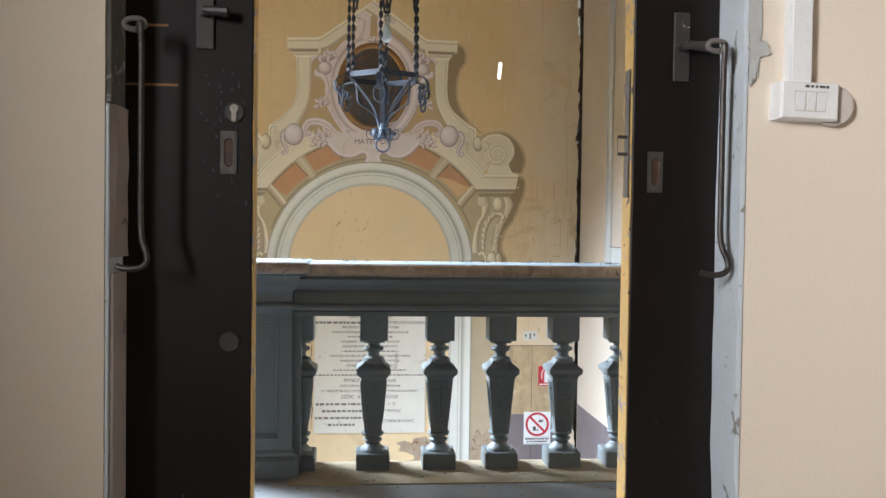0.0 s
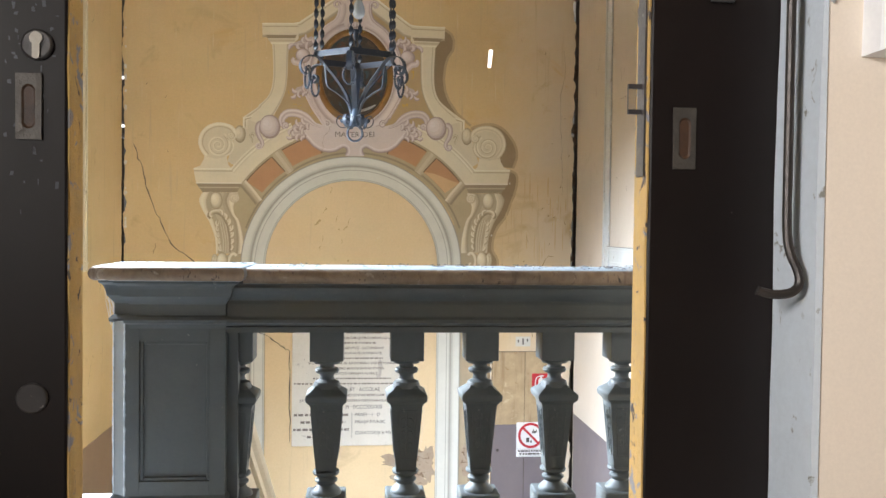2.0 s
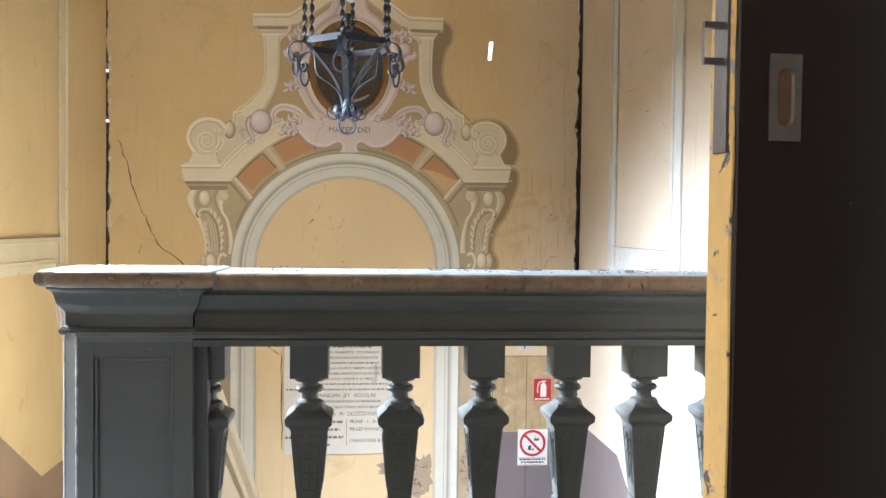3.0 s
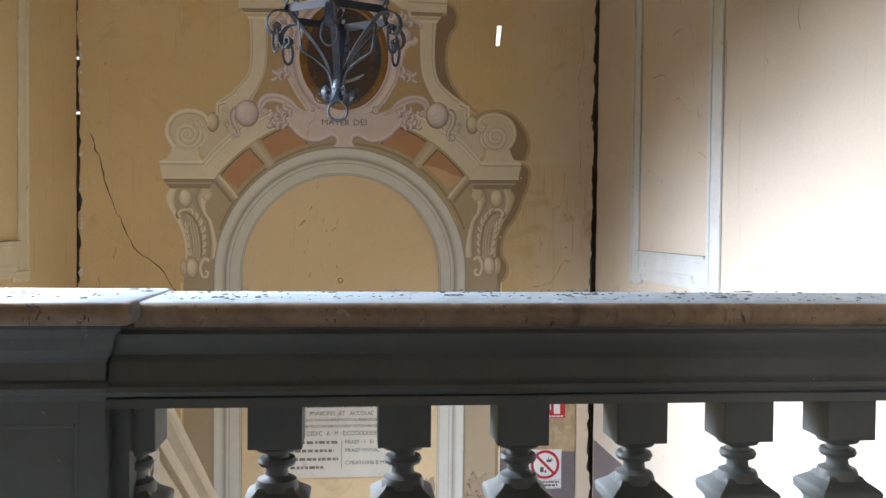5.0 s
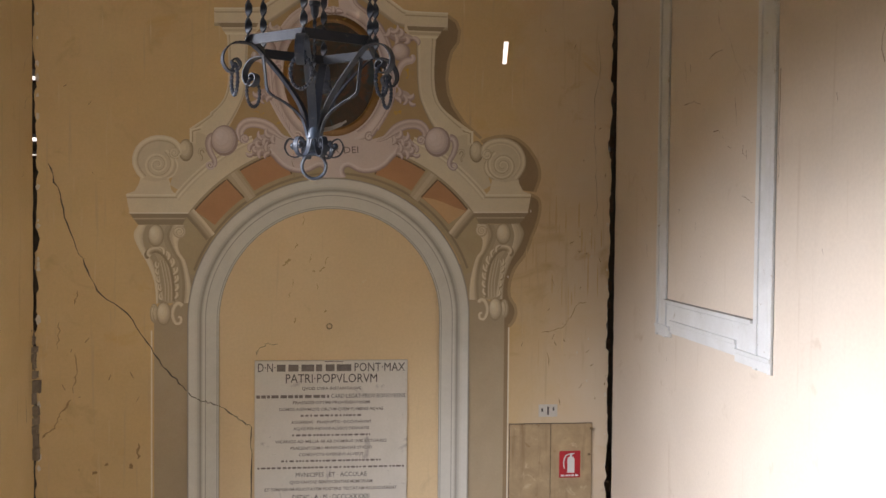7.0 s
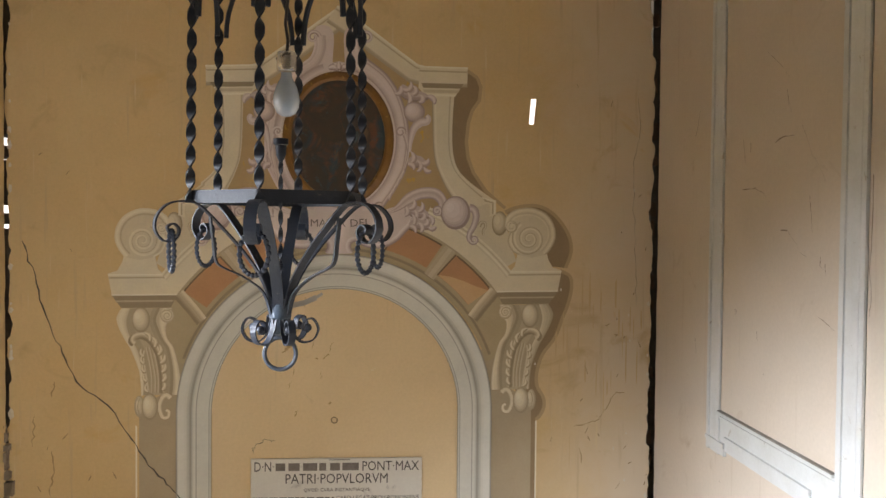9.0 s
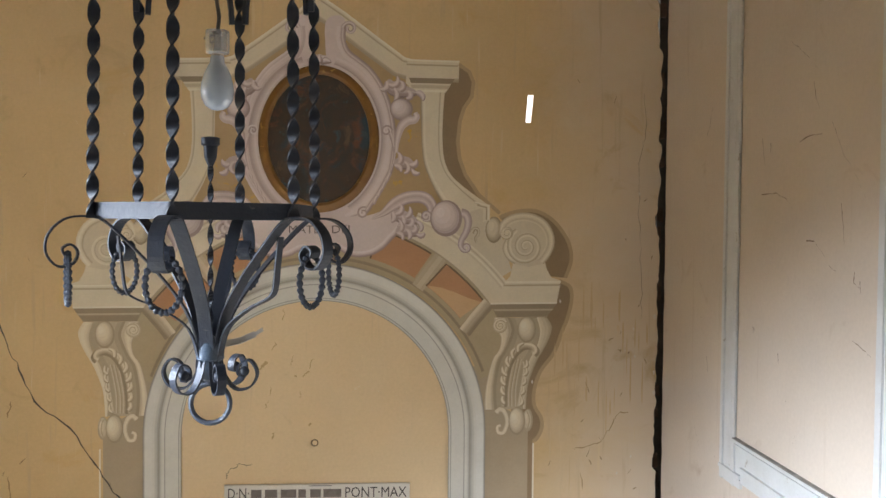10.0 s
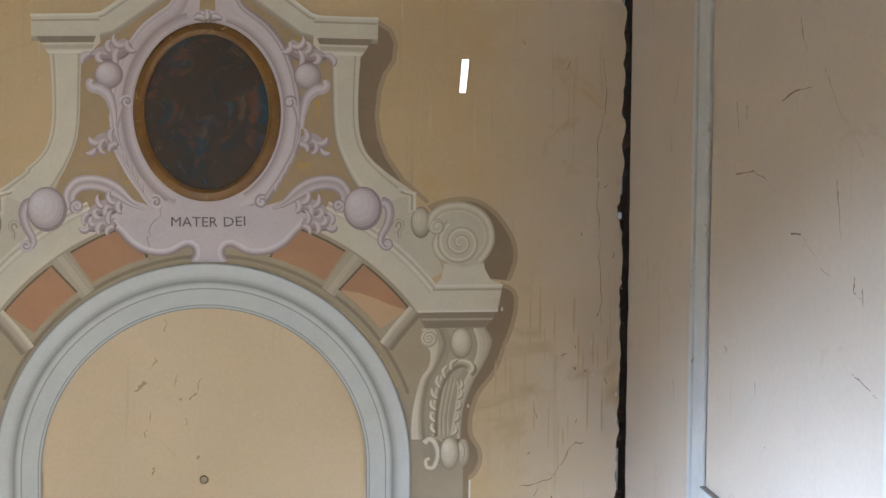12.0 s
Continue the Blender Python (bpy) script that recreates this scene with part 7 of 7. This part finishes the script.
# bulb on its cable
bulbt = holder("light_bulb", (LX + 0.016, LY, 2.476), "clear frosted light bulb hanging unlit on a dark cable", "light bulb")
bulbt.scale = (LS, LS, LS)
GLASS = mat("frosted_bulb_glass", (0.44, 0.52, 0.60), (0.43, 0.51, 0.59), 0.16, 9, 60, 0.0)
bsdf = GLASS.node_tree.nodes["Principled BSDF"]
bsdf.inputs["Transmission Weight"].default_value = 0.2
bm = bmesh.new()
lathe(bm, [(0.0145, 0.004), (0.0165, -0.014), (0.0225, -0.024), (0.0300, -0.040), (0.0355, -0.060), (0.0370, -0.078), (0.0345, -0.096), (0.0265, -0.111), (0.0135, -0.119), (0.002, -0.121)], seg=28)
part("globe", bm, GLASS, bulbt, "frosted glass globe", smooth=True)
bm = bmesh.new()
lathe(bm, [(0.012, 0.050), (0.0135, 0.046), (0.0135, 0.008), (0.0150, 0.004), (0.0150, -0.012)], seg=16)
part("bulb_cap", bm, mat("dull_brass_cap", (0.42, 0.40, 0.36), (0.30, 0.28, 0.24), 0.4, 30, 90, 0.1, metal=0.8), bulbt, "dull metal screw cap", smooth=True)
bm = bmesh.new()
lathe(bm, [(0.014, 0.060), (0.026, 0.058), (0.0275, 0.052), (0.0275, 0.014), (0.026, 0.008), (0.017, 0.006)], seg=12)
CLEAR = mat("clear_plastic_socket", (0.80, 0.83, 0.86), (0.70, 0.73, 0.76), 0.15, 9, 60, 0.0)
CLEAR.node_tree.nodes["Principled BSDF"].inputs["Transmission Weight"].default_value = 0.75
part("socket", bm, CLEAR, bulbt, "clear plastic lamp socket")
bm = bmesh.new()
tube(bm, [(0.0, 0.0, 0.05), (0.004, 0, 0.09), (-0.004, 0.002, 0.14), (0.003, 0, 0.20), (0, 0, 0.30), (-0.012, 0, 0.45)], 0.0045, 8)
tube(bm, [(0.0, 0.0, 0.055), (-0.022, 0, 0.052), (-0.028, 0, 0.04), (-0.02, 0, 0.035)], 0.003, 6)
tube(bm, [(-0.016, 0, 0.058), (0.016, 0, 0.058)], 0.005, 8)
part("cable", bm, DARKMETAL, bulbt, "dark twisted cable")
# crown and suspension up to the ceiling
for i, a in enumerate(HEX[::2]):
    bm = bmesh.new()
    rz = curve([(RR, ZT), (0.22, 1.10), (0.12, 1.24), (0.015, 1.32)], 6)
    tube(bm, [(r * math.cos(a), r * math.sin(a), z) for r, z in rz], 0, flat=(0.016, 0.005, (-math.sin(a), math.cos(a), 0)))
    part("crown_strap", bm, LIRON, lamp)
bm = bmesh.new()
tube(bm, [(0, 0, 1.30), (0, 0, (CEILING - LZ) / LS / 1.035)], 0.006, 8)
part("suspension_rod", bm, LIRON, lamp)

# ---- crumbs and flakes on the marble cap, cobweb on the pier ----
rnd = random.Random(12)
bm = bmesh.new()


def crumb(x, y, size):
    c = bmesh.ops.create_icosphere(bm, subdivisions=1, radius=size)
    a = rnd.uniform(0, 3.14)
    for v in c["verts"]:
        p = v.co * rnd.uniform(0.7, 1.3)
        v.co = Vector((x + p.x * 1.6 * math.cos(a) - p.y * math.sin(a), y + p.x * 1.6 * math.sin(a) + p.y * math.cos(a), 0.9035 + max(-0.001, p.z * 0.45)))


for i in range(380):
    crumb(rnd.uniform(-0.40, 2.7), YC + (rnd.uniform(-0.13, 0.15) if rnd.random() < 0.8 else rnd.gauss(-0.02, 0.05)), rnd.choice((0.001, 0.0014, 0.002, 0.0025, 0.003, 0.004)) * rnd.uniform(0.7, 1.3))
# larger curled flakes that lie in little heaps
for i in range(46):
    x, y = rnd.uniform(-0.36, 2.7), YC + rnd.uniform(-0.11, 0.15)
    for k in range(rnd.randint(1, 5)):
        crumb(x + rnd.gauss(0, 0.014), y + rnd.gauss(0, 0.008), rnd.uniform(0.0025, 0.0062))
tagged(link("crumbs", bm, mat("dark_crumbs", (0.075, 0.072, 0.072), (0.22, 0.21, 0.205), 0.9, 30, 90, 0.2)), "dark crumbs and paint flakes scattered on the marble cap", "debris", kind="stuff")

bm = bmesh.new()
for i in range(160):
    x, y, q = rnd.uniform(-0.3, 2.0), YC - abs(rnd.gauss(0.05, 0.25)) - 0.03, rnd.choice((0.003, 0.004, 0.006, 0.009)) * rnd.uniform(0.7, 1.3)
    a = rnd.uniform(0, 6.28)
    zc = 0.0064 if y > YC - 0.26 else 0.0004
    bm.faces.new([bm.verts.new((x + q * math.cos(a + t) * rnd.uniform(0.6, 1.4), y + q * math.sin(a + t) * rnd.uniform(0.6, 1.4), zc + rnd.uniform(0, 0.002))) for t in (0, 1.5, 3.0, 4.6)])
tagged(link("floor_debris", bm, mat("dark_floor_debris", (0.05, 0.045, 0.04), (0.14, 0.12, 0.10), 0.9, 30, 90, 0.2)), "dark flakes of debris on the landing floor", "debris", kind="stuff")

# vertical cracks and drip stains on the front of the marble cap
capc = random.Random(5)
bm = bmesh.new()
for i in range(34):
    x = capc.uniform(-0.3, 2.7)
    w, z0 = capc.choice((0.0005, 0.0009, 0.0013, 0.0022)), capc.uniform(0.852, 0.876)
    yo = YC - 0.1420 if x > 0.056 else YC - 0.2042
    x += capc.uniform(-0.004, 0.004)
    lean = capc.uniform(-0.008, 0.008)
    q = [(x - w, z0), (x + w * 0.6, z0 - 0.002), (x + w + lean, 0.884), (x - w * 0.5 + lean, 0.886)]
    bm.faces.new([bm.verts.new((p, yo + (0.0025 if z > 0.88 else 0.0), z)) for p, z in q])
tagged(link("cap_cracks", bm, mat("dark_crack_dirt", (0.10, 0.075, 0.06), (0.16, 0.12, 0.09), 0.95, 30, 80, 0.0)), "short dark cracks and drips on the marble cap's edge", "cracks", kind="stuff")
# torn cobweb under the pier's cap
web = holder("cobweb", (-0.405, 4.86, 0.86), "pale torn cobweb hanging under the pier cap", "cobweb")
WEB = mat("pale_dusty_web", (0.62, 0.62, 0.64), (0.5, 0.5, 0.52), 0.9, 30, 80, 0.0)
for i in range(16):
    bm = bmesh.new()
    a, d = capc.uniform(-0.03, 0.02), capc.uniform(0.05, 0.17)
    tube(bm, [(a, capc.uniform(-0.01, 0.01), 0.0), (a - 0.008 + capc.uniform(-0.01, 0.01), 0.0, -d * 0.5), (a + 0.012 + capc.uniform(-0.01, 0.01), 0.0, -d)], capc.uniform(0.0004, 0.0017), 4)
    part("strand", bm, WEB, web)
